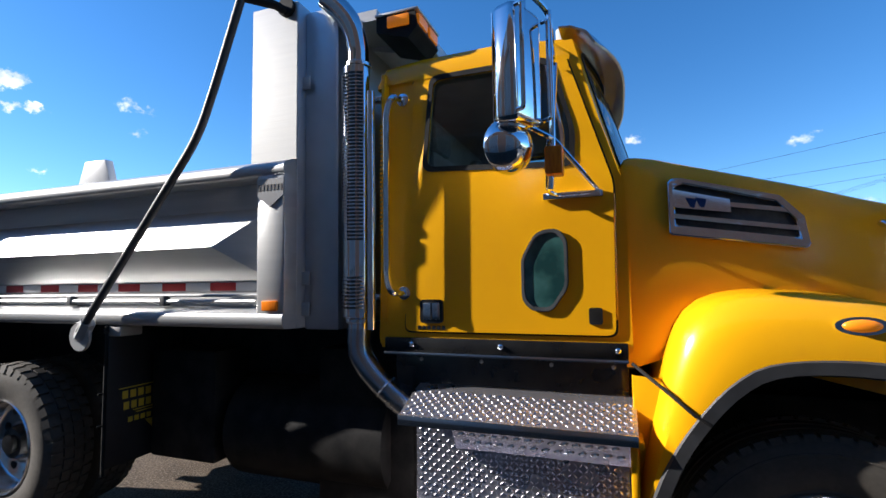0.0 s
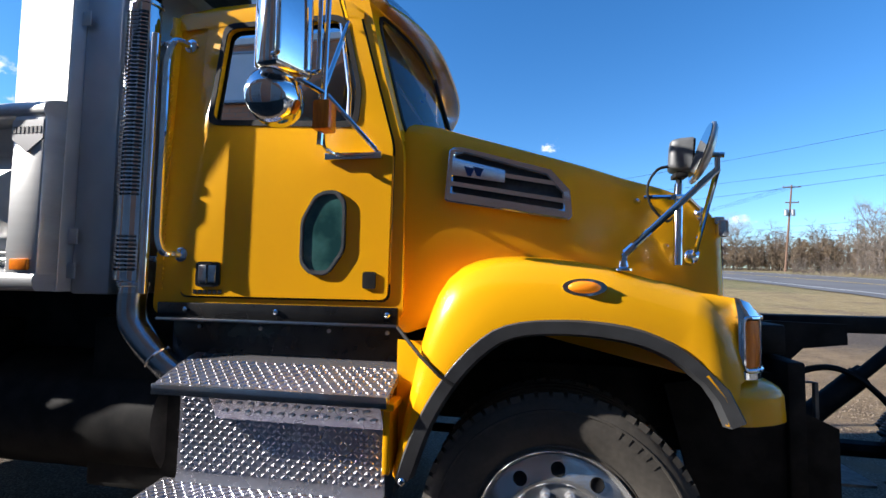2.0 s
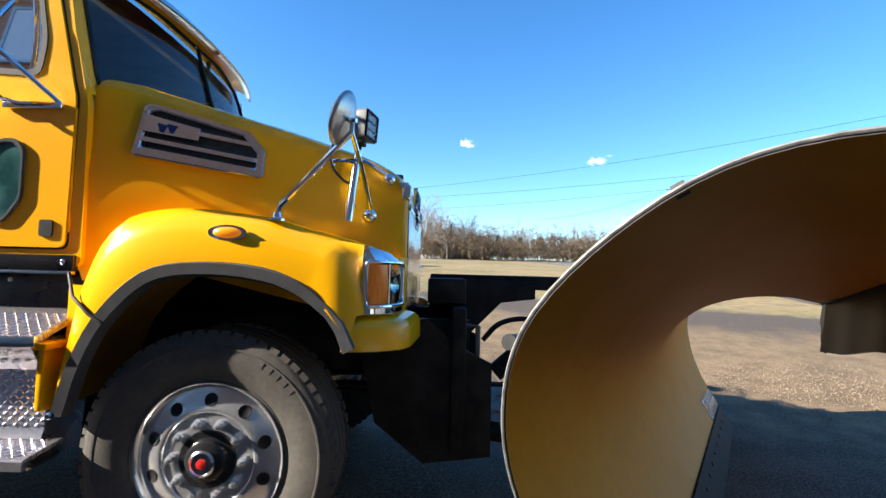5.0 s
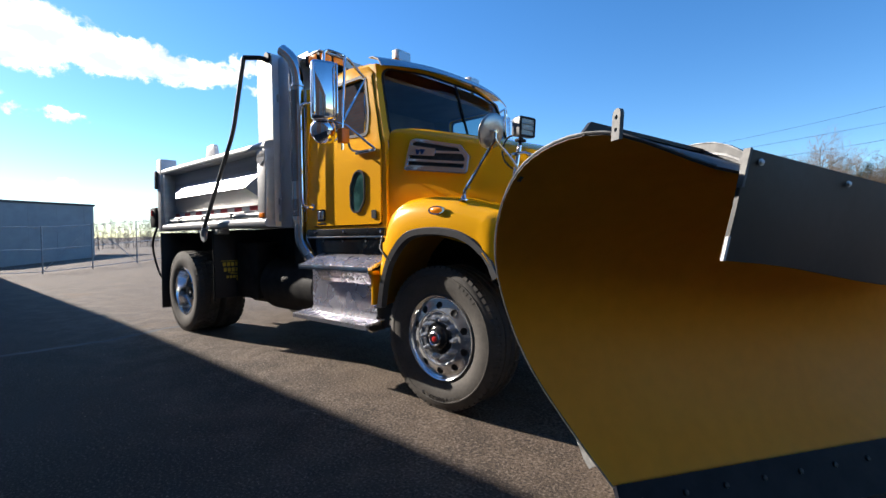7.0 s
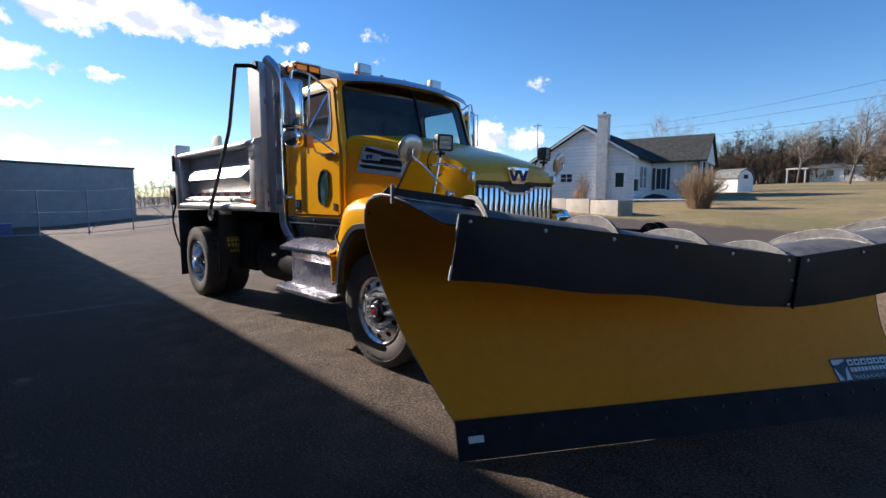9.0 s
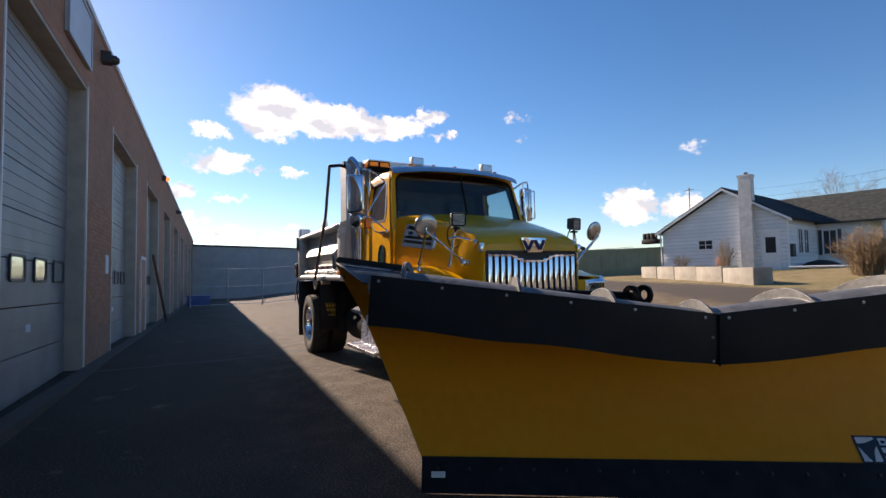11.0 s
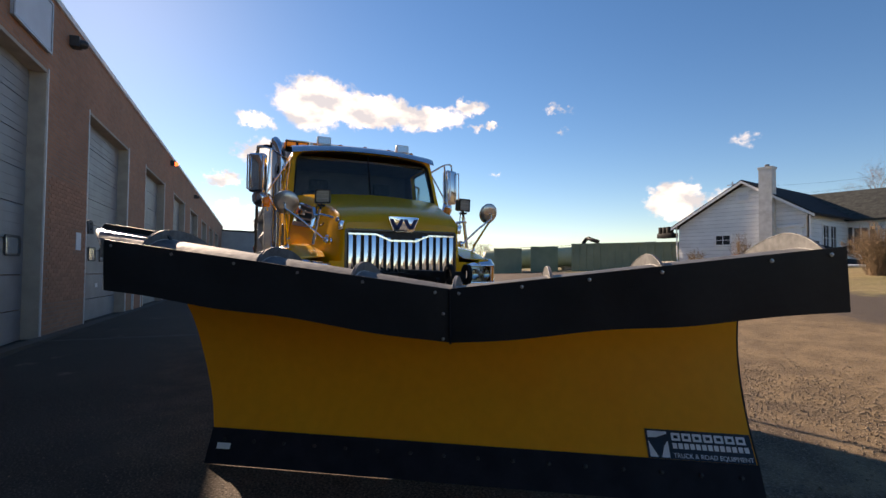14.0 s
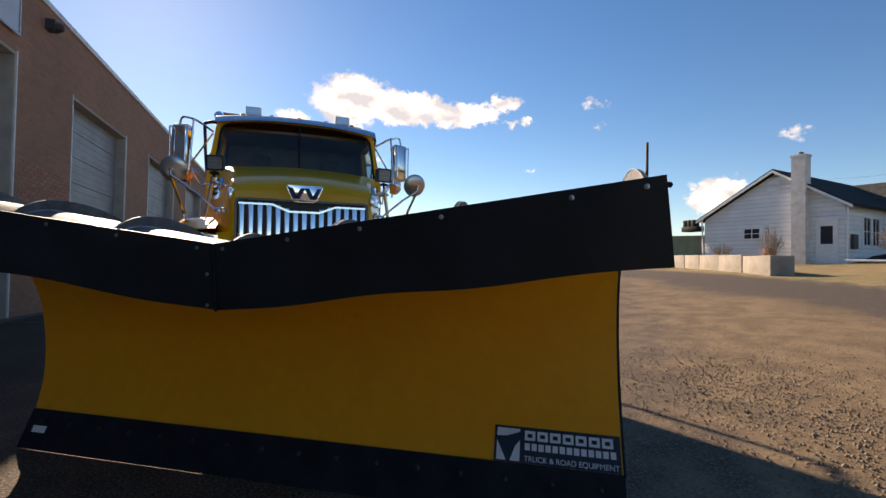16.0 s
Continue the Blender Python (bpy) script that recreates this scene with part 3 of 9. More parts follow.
    prism(bm, rounded([(-0.16, 1.79), (0.16, 1.79), (0.10, 1.645), (-0.10, 1.645)], 0.02), "yz", 0.690, 0.715, 0.004)
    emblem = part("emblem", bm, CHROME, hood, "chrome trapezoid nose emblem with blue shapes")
    for a, b in ((-0.125, -0.075), (-0.015, -0.065), (0.015, 0.065), (0.125, 0.075)):
        bm = B()
        prism(bm, [(a - 0.02, 1.768), (a + 0.02, 1.768), (b + 0.02, 1.672), (b - 0.02, 1.672)], "yz", 0.715, 0.718)
        part("blue_inlay", bm, BLUE_BADGE, emblem)
    for y in (-0.6, 0.6):
        bm = B()
        box(bm, 0.665, 0.712, y - 0.024, y + 0.018, 1.645, 1.722, 0.012)
        box(bm, 0.655, 0.700, y - 0.012, y + 0.03, 1.70, 1.735, 0.008)
        part("hood_latch", bm, POLISHED, hood, "small bright hood latch")
    # side vent: chrome frame with dark slots
    def on_side(x, z, out=0.0):
        return Vector((x, -hood_half(x) + hood_lean(hood_top(x) - z, x) - out, z))

    outline = [(-0.477, 1.998), (-0.46, 2.016), (-0.42, 2.016), (-0.045, 1.928), (0.036, 1.835), (0.043, 1.714), (0.025, 1.702), (-0.473, 1.766), (-0.484, 1.776)]
    inner = [(-0.452, 1.978), (-0.415, 1.99), (-0.066, 1.902), (0.002, 1.82), (0.006, 1.745), (-0.456, 1.808)]
    bm = B()
    holed(bm, [on_side(x, z, 0.002) for x, z in outline], [on_side(x, z, 0.002) for x, z in inner], (0, -0.03, 0))
    bmesh.ops.bevel(bm, geom=[e for e in bm.edges if e.calc_face_angle(0) > 1.0], offset=0.006, segments=2, affect="EDGES")
    vent = part("side_vent", bm, CHROME, hood, "chrome hood side vent with dark slots")
    bm = B()
    vs = [bm.verts.new(on_side(x, z, 0.006)) for x, z in inner]
    bm.faces.new(vs)
    part("vent_mesh", bm, DARK_VENT, vent)
    for (x0, z0), (x1, z1), t in (((-0.465, 1.922), (-0.015, 1.862), 0.02), ((-0.465, 1.848), (0.02, 1.783), 0.02)):
        bm = B()
        a, b = on_side(x0, z0, 0.03), on_side(x1, z1, 0.03)
        d = (b - a).normalized()
        n = Vector((0, -0.97, 0.24))
        u = d.cross(n).normalized()
        if u.z < 0:
            u = -u
        skin(bm, [[p + u * t / 2 + n * -0.025, p + u * t / 2, p - u * t / 2, p - u * t / 2 + n * -0.025] for p in (a, b)])
        part("vent_louvre", bm, CHROME, vent)
    bm = B()
    pl = [(-0.46, 1.965), (-0.24, 1.915), (-0.24, 1.857), (-0.46, 1.885)]
    skin(bm, [[on_side(x, z, 0.012) for x, z in pl], [on_side(x, z, 0.034) for x, z in pl]])
    badge = part("vent_badge_plate", bm, CHROME, vent)
    for k in range(2):
        bm = B()
        x0 = -0.41 + 0.038 * k
        pl = [(x0, 1.926), (x0 + 0.042, 1.917), (x0 + 0.031, 1.882), (x0 + 0.016, 1.885)]
        skin(bm, [[on_side(x, z, 0.0345) for x, z in pl], [on_side(x, z, 0.037) for x, z in pl]])
        part("badge_shape", bm, BLUE_BADGE, vent)
    flipped([vent] + [c for c in vent.children], hood)
    # bolts and tie-down on the hood side
    for x, z, r in ((0.52, 1.55, 0.03), (0.60, 1.745, 0.03), (0.44, 1.60, 0.014), (0.33, 1.80, 0.016)):
        for s in (-1, 1):
            bm = B()
            y = hood_half(x) - hood_lean(hood_top(x) - z, x)
            lathe(bm, [(r, 0), (r, 0.008), (r * 0.7, 0.02), (r * 0.3, 0.028)], (x, s * y, z), (0, s, 0), 16)
            part("hood_bolt", bm, CHROME, hood)
    return hood


build_hood()


def along(pts, n):
    """n places at even steps along a curve through the points."""
    c = curve_points([(p[0], 0, p[1]) for p in pts], 8)
    ln = np.r_[0, np.cumsum([(b - a).length for a, b in zip(c, c[1:])])]
    return [(float(np.interp(s, ln, [p.x for p in c])), float(np.interp(s, ln, [p.z for p in c]))) for s in np.linspace(0, ln[-1], n)]


def build_fender():
    n = 27
    crown = along([(-0.655, 0.70), (-0.59, 1.0), (-0.53, 1.24), (-0.465, 1.41), (-0.37, 1.492), (-0.19, 1.522), (0.10, 1.497), (0.30, 1.447), (0.43, 1.415)], n)
    lip = along([(-0.595, 0.70), (-0.52, 0.90), (-0.43, 1.06), (-0.32, 1.19), (-0.20, 1.265), (0.0, 1.285), (0.20, 1.265), (0.32, 1.222), (0.38, 1.185)], n)
    rings = []
    for k in range(n):
        (cx, cz), (lx, lz) = crown[k], lip[k]
        f = k / (n - 1)
        out = 1.12 + 0.015 * math.sin(math.pi * f) - 0.02 * max(0.0, f - 0.7) - 0.045 * max(0.0, 1 - f / 0.3)
        def mixp(t):
            return cx + (lx - cx) * t, cz + (lz - cz) * t
        (ax, az), (bx, bz), (dx, dz) = mixp(0.14), mixp(0.45), mixp(0.9)
        inner = 0.72
        rings.append([Vector((lx, -out + 0.06, lz + 0.012)), Vector((lx, -out - 0.012, lz)), Vector((dx, -out - 0.012, dz)), Vector((bx, -out - 0.005, bz)), Vector((ax, -out + 0.035, az)),
                      Vector((cx, -out + 0.10, cz)), Vector((cx, -out + 0.16, cz + 0.012)), Vector((cx - 0.02, -inner, cz + 0.03))])
    # front of the arch: the outer skin ends in a slanting crease, with a set-in facet beside the lamp
    front = (
        ((0.445, -1.075, 1.145), (0.44, -1.145, 1.135), (0.443, -1.142, 1.16), (0.447, -1.122, 1.265), (0.452, -1.09, 1.365), (0.458, -1.04, 1.402), (0.462, -0.97, 1.414), (0.45, -0.72, 1.435)),
        ((0.495, -1.075, 1.085), (0.49, -1.142, 1.075), (0.493, -1.14, 1.09), (0.50, -1.125, 1.165), (0.508, -1.105, 1.25), (0.563, -1.052, 1.30), (0.561, -1.042, 1.394), (0.56, -0.72, 1.40)),
        ((0.535, -1.075, 0.995), (0.53, -1.138, 0.985), (0.533, -1.136, 1.0), (0.54, -1.124, 1.06), (0.55, -1.108, 1.115), (0.577, -1.075, 1.12), (0.57, -1.058, 1.21), (0.565, -0.9, 1.38)),
    )
    rings += [[Vector(p) for p in r] for r in front]
    lip = list(lip) + [(0.44, 1.135), (0.49, 1.075), (0.53, 0.985)]
    crown = list(crown) + [(0.50, 1.40), (0.60, 1.2), (0.66, 1.05)]
    n = len(lip)
    bm = B()
    skin(bm, rings, False)
    fender = part("front_fender", bm, YELLOW, truck, "glossy yellow flared front fender", smooth=38)
    bm = B()
    back = [(cx, cz, 1.12 - 0.045 * max(0.0, 1 - k / 26 / 0.3)) for k, (cx, cz) in enumerate(crown[:14]) if cz < 1.25]
    skin(bm, [[Vector((-0.652, -0.97, cz)), Vector((-0.648, -1.0, cz)), Vector((min(cx, -0.6) - 0.0, -out + 0.102, cz)), Vector((cx + 0.004, -out + 0.098, cz))] for cx, cz, out in back], False)
    part("fender_flange", bm, YELLOW, fender, smooth=60)
    bm = B()
    rr = []
    for k in range(n):
        lx, lz = lip[k]
        out = 1.105 + 0.01 * math.sin(math.pi * k / (n - 1)) - 0.01 * max(0.0, k / (n - 1) - 0.7) - 0.045 * max(0.0, 1 - k / (n - 1) / 0.27)
        cx, cz = crown[k]
        d = Vector((cx - lx, 0, cz - lz)).normalized()
        p = Vector((lx, -out, lz))
        rr.append([p + Vector((0, -0.036, 0)) - d * 0.022, p + Vector((0, -0.04, 0)) + d * 0.022, p + Vector((0, -0.026, 0)) + d * 0.03, p + Vector((0, 0.01, 0)) - d * 0.005, p + Vector((0, 0.01, 0)) - d * 0.035])
    skin(bm, rr, True, True)
    part("arch_trim", bm, TRIM, fender, "grey rubber wheel-arch trim")
    # seam near the rear of the fender
    bm = B()
    tube(bm, [(-0.648, -1.005, 1.25), (-0.525, -1.137, 1.165), (-0.45, -1.15, 1.10), (-0.40, -1.15, 1.07)], 0.007, 6)
    part("fender_seam", bm, BLACK, fender)
    # side marker
    bm = B()
    prism(bm, [(0.052 + 0.075 * math.cos(a), 1.424 + 0.03 * math.sin(a)) for a in np.linspace(0, 2 * math.pi, 24, endpoint=False)], "xz", -1.137, -1.12)
    marker = part("side_marker", bm, CHROME, fender, "amber oval side marker lamp in a chrome bezel")
    bm = B()
    rings = []
    for t in np.linspace(0, 1, 6):
        s = math.cos(t * math.pi / 2)
        rings.append([Vector((0.052 + 0.056 * s * math.cos(a), -1.136 - 0.02 * math.sin(t * math.pi / 2), 1.424 + 0.022 * s * math.sin(a))) for a in np.linspace(0, 2 * math.pi, 20, endpoint=False)])
    skin(bm, rings[:-1], True, True)
    part("marker_lens", bm, AMBER_GLOW, marker)
    # headlamp wrapped round the front corner
    plan = curve_points([(0.562, -1.055, 0), (0.60, -1.05, 0), (0.645, -1.005, 0), (0.68, -0.91, 0), (0.688, -0.80, 0), (0.674, -0.69, 0)], 8)

    def hl(u, z, out=0.0):
        # u runs from the outer rear edge round to the inner front one
        f = min(max(u, 0.0), 1.0) * (len(plan) - 1)
        i = min(int(f), len(plan) - 2)
        p = plan[i].lerp(plan[i + 1], f - i)
        t = (plan[min(i + 3, len(plan) - 1)] - plan[max(i - 2, 0)]).normalized()
        return p + Vector((t.y, -t.x, 0)) * out + Vector((0, 0, z))

    us = np.linspace(0.0, 1.0, 19)
    bm = B()
    skin(bm, [[hl(u, 1.112, -0.03), hl(u, 1.115, 0.006), hl(u, 1.122, 0.012), hl(u, 1.15, 0.012), hl(u, 1.152, -0.01)] for u in us])
    skin(bm, [[hl(u, 1.325, -0.01), hl(u, 1.327, 0.012), hl(u, 1.336, 0.012), hl(u, 1.397 - 0.05 * u, -0.012 - 0.02 * u), hl(u, 1.392 - 0.05 * u, -0.07)] for u in us])
    for u0, u1 in ((0.0, 0.09), (0.94, 1.0)):
        skin(bm, [[hl(u, 1.14, -0.01), hl(u, 1.14, 0.013), hl(u, 1.335, 0.013), hl(u, 1.335, -0.01)] for u in (u0, (u0 + u1) / 2, u1)])
    lamp = part("headlamp", bm, CHROME, fender, "chrome-framed headlamp with an amber turn lamp")
    bm = B()
    skin(bm, [[hl(u, 1.15, -0.002), hl(u, 1.16, 0.006), hl(u, 1.24, 0.009), hl(u, 1.318, 0.006), hl(u, 1.328, -0.002)] for u in np.linspace(0.10, 0.42, 9)], False)
    part("turn_lamp", bm, AMBER, lamp, "amber turn lamp lens")
    bm = B()
    skin(bm, [[hl(u, 1.15, -0.035), hl(u, 1.328, -0.035)] for u in np.linspace(0.38, 0.97, 9)], False)
    part("lamp_reflector", bm, STEEL_BLUE, lamp)
    bm = B()
    skin(bm, [[hl(u, 1.15, -0.002), hl(u, 1.24, 0.004), hl(u, 1.328, -0.002)] for u in np.linspace(0.42, 0.95, 9)], False)
    part("headlamp_lens", bm, CABGLASS, lamp)
    bm = B()
    corner = []
    for cu, cz, a0 in ((0.905, 1.30, 0), (0.135, 1.30, 90), (0.135, 1.178, 180), (0.905, 1.178, 270)):
        for a in np.linspace(a0, a0 + 90, 5):
            corner.append((cu + 0.055 * math.cos(radians(a)), cz + 0.028 * math.sin(radians(a))))
    ringpts = []
    for (u0, z0), (u1, z1) in zip(corner, corner[1:] + corner[:1]):
        for f in np.linspace(0, 1, 7 if abs(u1 - u0) > 0.2 else 2)[:-1]:
            ringpts.append(hl(u0 + (u1 - u0) * f, z0 + (z1 - z0) * f, 0.013))
    tube(bm, ringpts + ringpts[:1], 0.0075, 8)
    part("lamp_bezel", bm, CHROME, lamp, "rounded chrome bezel round the lamp lens")
    bm = B()
    tube(bm, [hl(0.44, z, 0.006) for z in (1.155, 1.24, 1.322)], 0.006, 6)
    part("lens_divider", bm, CHROME, lamp)
    for u in (0.56, 0.80):
        bm = B()
        c = hl(u, 1.24, -0.03)
        lathe(bm, [(0.055, 0.0), (0.062, 0.02), (0.056, 0.021), (0.03, 0.004)], c, hl(u, 0, 1) - hl(u, 0, 0), 20)
        part("lamp_bowl", bm, CHROME, lamp)
    # the nose ledge below the lamp, and the panel behind it
    bm = B()
    ledge = bent([(0.50, -1.133, 0), (0.565, -1.128, 0), (0.66, -1.085, 0), (0.722, -1.03, 0), (0.752, -0.95, 0), (0.775, -0.60, 0)], 0.03, 3)
    rows = []
    for i, p in enumerate(ledge):
        t = (ledge[min(i + 1, len(ledge) - 1)] - ledge[max(i - 1, 0)]).normalized()
        w = Vector((-t.y, t.x, 0))
        rows.append([p + w * 0.06 + Vector((0, 0, 0.985)), p + Vector((0, 0, 0.982)), p + w * 0.004 + Vector((0, 0, 1.062)), p + w * 0.014 + Vector((0, 0, 1.082)), p + w * 0.035 + Vector((0, 0, 1.096)), p + w * 0.13 + Vector((0, 0, 1.118))])
    skin(bm, rows, False)
    part("fender_nose", bm, YELLOW, fender, smooth=50)
    bm = B()
    skin(bm, [[hl(u, 1.08, -0.045), hl(u, 1.13, -0.04), hl(u, 1.39 - 0.05 * u, -0.04), hl(u, 1.40 - 0.05 * u, -0.10)] for u in np.linspace(0.0, 1.0, 12)], False)
    for y0, y1, x0, x1 in ((-0.70, -0.585, 0.674, 0.70),):
        skin(bm, [[Vector((x0, y0, z)), Vector((x1, y1, z))] for z in (1.05, 1.2, 1.36)], False)
    part("lamp_panel", bm, YELLOW, fender)
    bm = B()
    pts = along([(-0.62, 0.72), (-0.5, 1.05), (-0.25, 1.27), (0.0, 1.31), (0.3, 1.26), (0.5, 1.08)], 16)
    skin(bm, [[Vector((x, -1.07, z)), Vector((x, -0.62, z + 0.015))] for x, z in pts[7:]], False)
    part("wheel_well_liner", bm, BLACK, fender)
    bm = B()
    skin(bm, [[Vector((x, -1.07, z)), Vector((x, -0.62, z + 0.015))] for x, z in pts[:8]], False)
    part("fender_inner", bm, INNER_YELLOW, fender)
    # yellow bracket towards the step
    bm = B()
    box(bm, -0.74, -0.62, -1.13, -1.0, 0.955, 0.985, 0.008)
    box(bm, -0.67, -0.64, -1.11, -0.98, 0.72, 0.97, 0.008)
    part("fender_bracket", bm, YELLOW, fender)
    bm = B()
    lathe(bm, [(0.014, 0), (0.014, 0.01), (0.008, 0.016)], (-0.585, -1.13, 0.715), (0, -1, 0), 10)
    part("fender_bolt", bm, CHROME, fender)
    flipped([fender, *fender.children_recursive], truck)


build_fender()


def build_cab():
    Yd = 0.955
    shell_poly = rounded([(-1.80, 1.27), (-0.64, 1.27), (-0.652, 1.99), (-0.868, 2.70), (-1.80, 2.70)], 0.05)
    win = rounded([(-1.555, 2.125), (-0.855, 2.085), (-0.85, 2.25), (-0.94, 2.585), (-1.0, 2.612), (-1.535, 2.61)], 0.05)

    def tumble(z):
        return 0.0 if z < 2.1 else (z - 2.1) * 0.13

    bm = B()
    holed(bm, [(x, -Yd + tumble(z), z) for x, z in shell_poly], [(x, -Yd + tumble(z), z) for x, z in win], (0, 0.035, 0))
    cab = part("cab", bm, YELLOW, truck, "yellow steel day cab", smooth=30)
    bm = B()
    holed(bm, [(x, Yd - tumble(z), z) for x, z in shell_poly], [(x, Yd - tumble(z), z) for x, z in win], (0, -0.035, 0))
    part("cab_side", bm, YELLOW, cab, smooth=30)
    # back wall and floor
    bm = B()
    box(bm, -1.80, -1.775, -0.93, 0.93, 1.27, 2.66, 0.008)
    box(bm, -1.80, -0.62, -0.93, 0.93, 1.27, 1.30)
    part("back_wall", bm, YELLOW, cab)
    # roof
    bm = B()
    rings = []
    for x, dz in ((-1.83, -0.05), (-1.80, 0.0), (-1.6, 0.02), (-1.2, 0.025), (-0.93, 0.0), (-0.86, -0.05)):
        half = [(0.905, 2.60 + dz * 0.3), (0.90, 2.66 + dz), (0.86, 2.71 + dz), (0.7, 2.745 + dz), (0.35, 2.77 + dz), (0, 2.775 + dz)]
        rings.append([Vector((x, -a, b)) for a, b in half] + [Vector((x, a, b)) for a, b in half[-2::-1]])
    skin(bm, rings, False)
    bm.faces.new([bm.verts.new(p) for p in rings[0]])
    part("roof", bm, YELLOW, cab)
    # windscreen frame: two panes with a divider
    def ws(y, z):
        t = (z - 2.02) / (2.63 - 2.02)
        return Vector((-0.663 - 0.182 * t + 0.14 * (1 - (y / 0.93) ** 2), y, z))

    outer = [ws(y, z) for y, z in [(-0.935, 2.03), (-0.5, 1.98), (0, 1.98), (0.5, 1.98), (0.935, 2.03), (0.928, 2.3), (0.878, 2.69), (0.4, 2.735), (0, 2.745), (-0.4, 2.735), (-0.878, 2.69), (-0.928, 2.3)]]
    inn = [ws(y, z) for y, z in [(p.x, p.y) for p in rounded([(-0.9, 2.02), (-0.4, 2.02), (0.4, 2.02), (0.9, 2.02), (0.843, 2.665), (0.4, 2.695), (-0.4, 2.695), (-0.843, 2.665)], 0.11)]]
    bm = B()
    holed(bm, outer, inn, (-0.03, 0, 0))
    part("windscreen_surround", bm, YELLOW, cab, smooth=50)
    bm = B()
    holed(bm, [p + Vector((0.006, 0, 0)) for p in inn], [ws(p.y * 0.982, 2.35 + (p.z - 2.35) * 0.955) + Vector((0.006, 0, 0)) for p in inn], (-0.012, 0, 0))
    part("windscreen_gasket", bm, BLACK, cab)
    bm = B()
    grid = [[ws(y * (0.912 - 0.085 * (z - 2.01)), z) - Vector((0.008, 0, 0)) for z in np.linspace(2.01, 2.69, 6)] for y in np.linspace(-1, 1, 15)]
    skin(bm, grid, False)
    pane = part("windscreen", bm, SHIELDGLASS, cab, "tinted two-piece windscreen", smooth=60)
    pane.visible_shadow = False
    bm = B()
    tube(bm, [ws(0, 2.05), ws(0, 2.35), ws(0, 2.68)], 0.012, 6)
    part("windscreen_divider", bm, BLACK, cab)
    for y0, y1 in ((-0.62, -0.12), (0.12, 0.62)):
        bm = B()
        a, b = ws(y1, 2.06) + Vector((0.03, 0, 0)), ws(y0, 2.12) + Vector((0.022, 0, 0))
        tube(bm, [a, b], 0.008, 6)
        tube(bm, [ws(y1, 2.05) + Vector((0.03, 0, -0.02)), a, a.lerp(b, 0.4) + Vector((0.006, 0, 0.012))], 0.011, 6)
        part("wiper", bm, BLACK, cab)
    bm = B()
    rings = [[Vector((x, y, z)) for y in np.linspace(-0.82, 0.82, 9)] for x, z in ((-0.66, 1.99), (-0.56, 2.03), (-0.52, 2.05))]
    skin(bm, rings, False)
    part("cowl", bm, BLACK, cab)
    # sun visor over the windscreen
    bm = B()
    rr = []
    for y in np.linspace(-0.90, 0.90, 17):
        e = 1 - (abs(y) / 0.9) ** 3
        top = 2.732 + 0.045 * (1 - (y / 0.9) ** 2)
        rr.append([Vector((-0.905, y, top + 0.018)), Vector((-0.85 + 0.08 * e, y, top + 0.012)), Vector((-0.785 + 0.115 * e, y, top - 0.022)), Vector((-0.745 + 0.135 * e, y, top - 0.085)), Vector((-0.752 + 0.132 * e, y, top - 0.09)), Vector((-0.794 + 0.11 * e, y, top - 0.03)), Vector((-0.853 + 0.077 * e, y, top + 0.004)), Vector((-0.905, y, top + 0.01))])
    skin(bm, rr, True, True)
    visor = part("sun_visor", bm, VISOR, cab, "polished stainless drop sun visor", smooth=50)
    for k in range(5):
        bm = B()
        y = -0.62 + 0.31 * k
        z = 2.762 + 0.038 * (1 - (y / 0.9) ** 2)
        lathe(bm, [(0.032, 0), (0.03, 0.012), (0.02, 0.022), (0.006, 0.026)], (-0.87, y, z), (0, 0, 1), 14)
        part("roof_marker", bm, AMBER, visor, "amber roof marker lamp")
    for y in (-0.51, 0.51):
        bm = B()
        box(bm, -0.95, -0.88, y - 0.085, y + 0.085, 2.80, 2.905, 0.012)
        lightbox = part("plow_strobe", bm, WHITE, visor, "small white box lamp on the cab roof")
        bm = B()
        box(bm, -0.882, -0.874, y - 0.07, y + 0.07, 2.815, 2.89)
        part("lamp_face", bm, LENS, lightbox)
        bm = B()
        tube(bm, [(-0.91, y, 2.74), (-0.91, y, 2.81)], 0.018, 8)
        part("lamp_stem", bm, BLACK, lightbox)
    # doors
    door_poly = rounded([(-1.655, 1.355), (-0.705, 1.355), (-0.695, 2.0), (-0.89, 2.645), (-1.63, 2.655)], 0.035)
    for s in (-1, 1):
        bm = B()
        holed(bm, [(x, s * (Yd - tumble(z)), z) for x, z in door_poly], [(x, s * (Yd - tumble(z)), z) for x, z in win], (0, s * 0.013, 0))
        door = part("door", bm, YELLOW, cab, "yellow cab door with a lower porthole window", smooth=25)
        # dark shut line round the door
        bm = B()
        wide = [(-1.18 + (x + 1.18) * 1.017, 2.0 + (z - 2.0) * 1.013) for x, z in door_poly]
        holed(bm, [(x, s * (Yd - tumble(z) + 0.0005), z) for x, z in wide], [(x, s * (Yd - tumble(z) + 0.0005), z) for x, z in door_poly], (0, s * 0.002, 0))
        part("door_seal", bm, BLACK, door)
        bm = B()
        big = [(-1.215 + (x + 1.215) * 1.02, 2.35 + (z - 2.35) * 1.03) for x, z in win]
        small = [(-1.215 + (x + 1.215) * 0.955, 2.35 + (z - 2.35) * 0.93) for x, z in win]
        holed(bm, [(x, s * (Yd - tumble(z) + 0.010), z) for x, z in big], [(x, s * (Yd - tumble(z) + 0.010), z) for x, z in small], (0, s * 0.008, 0))
        part("window_gasket", bm, BLACK, door)
        bm = B()
        bm.faces.new([bm.verts.new((x, s * (Yd - tumble(z) - 0.012), z)) for x, z in win])
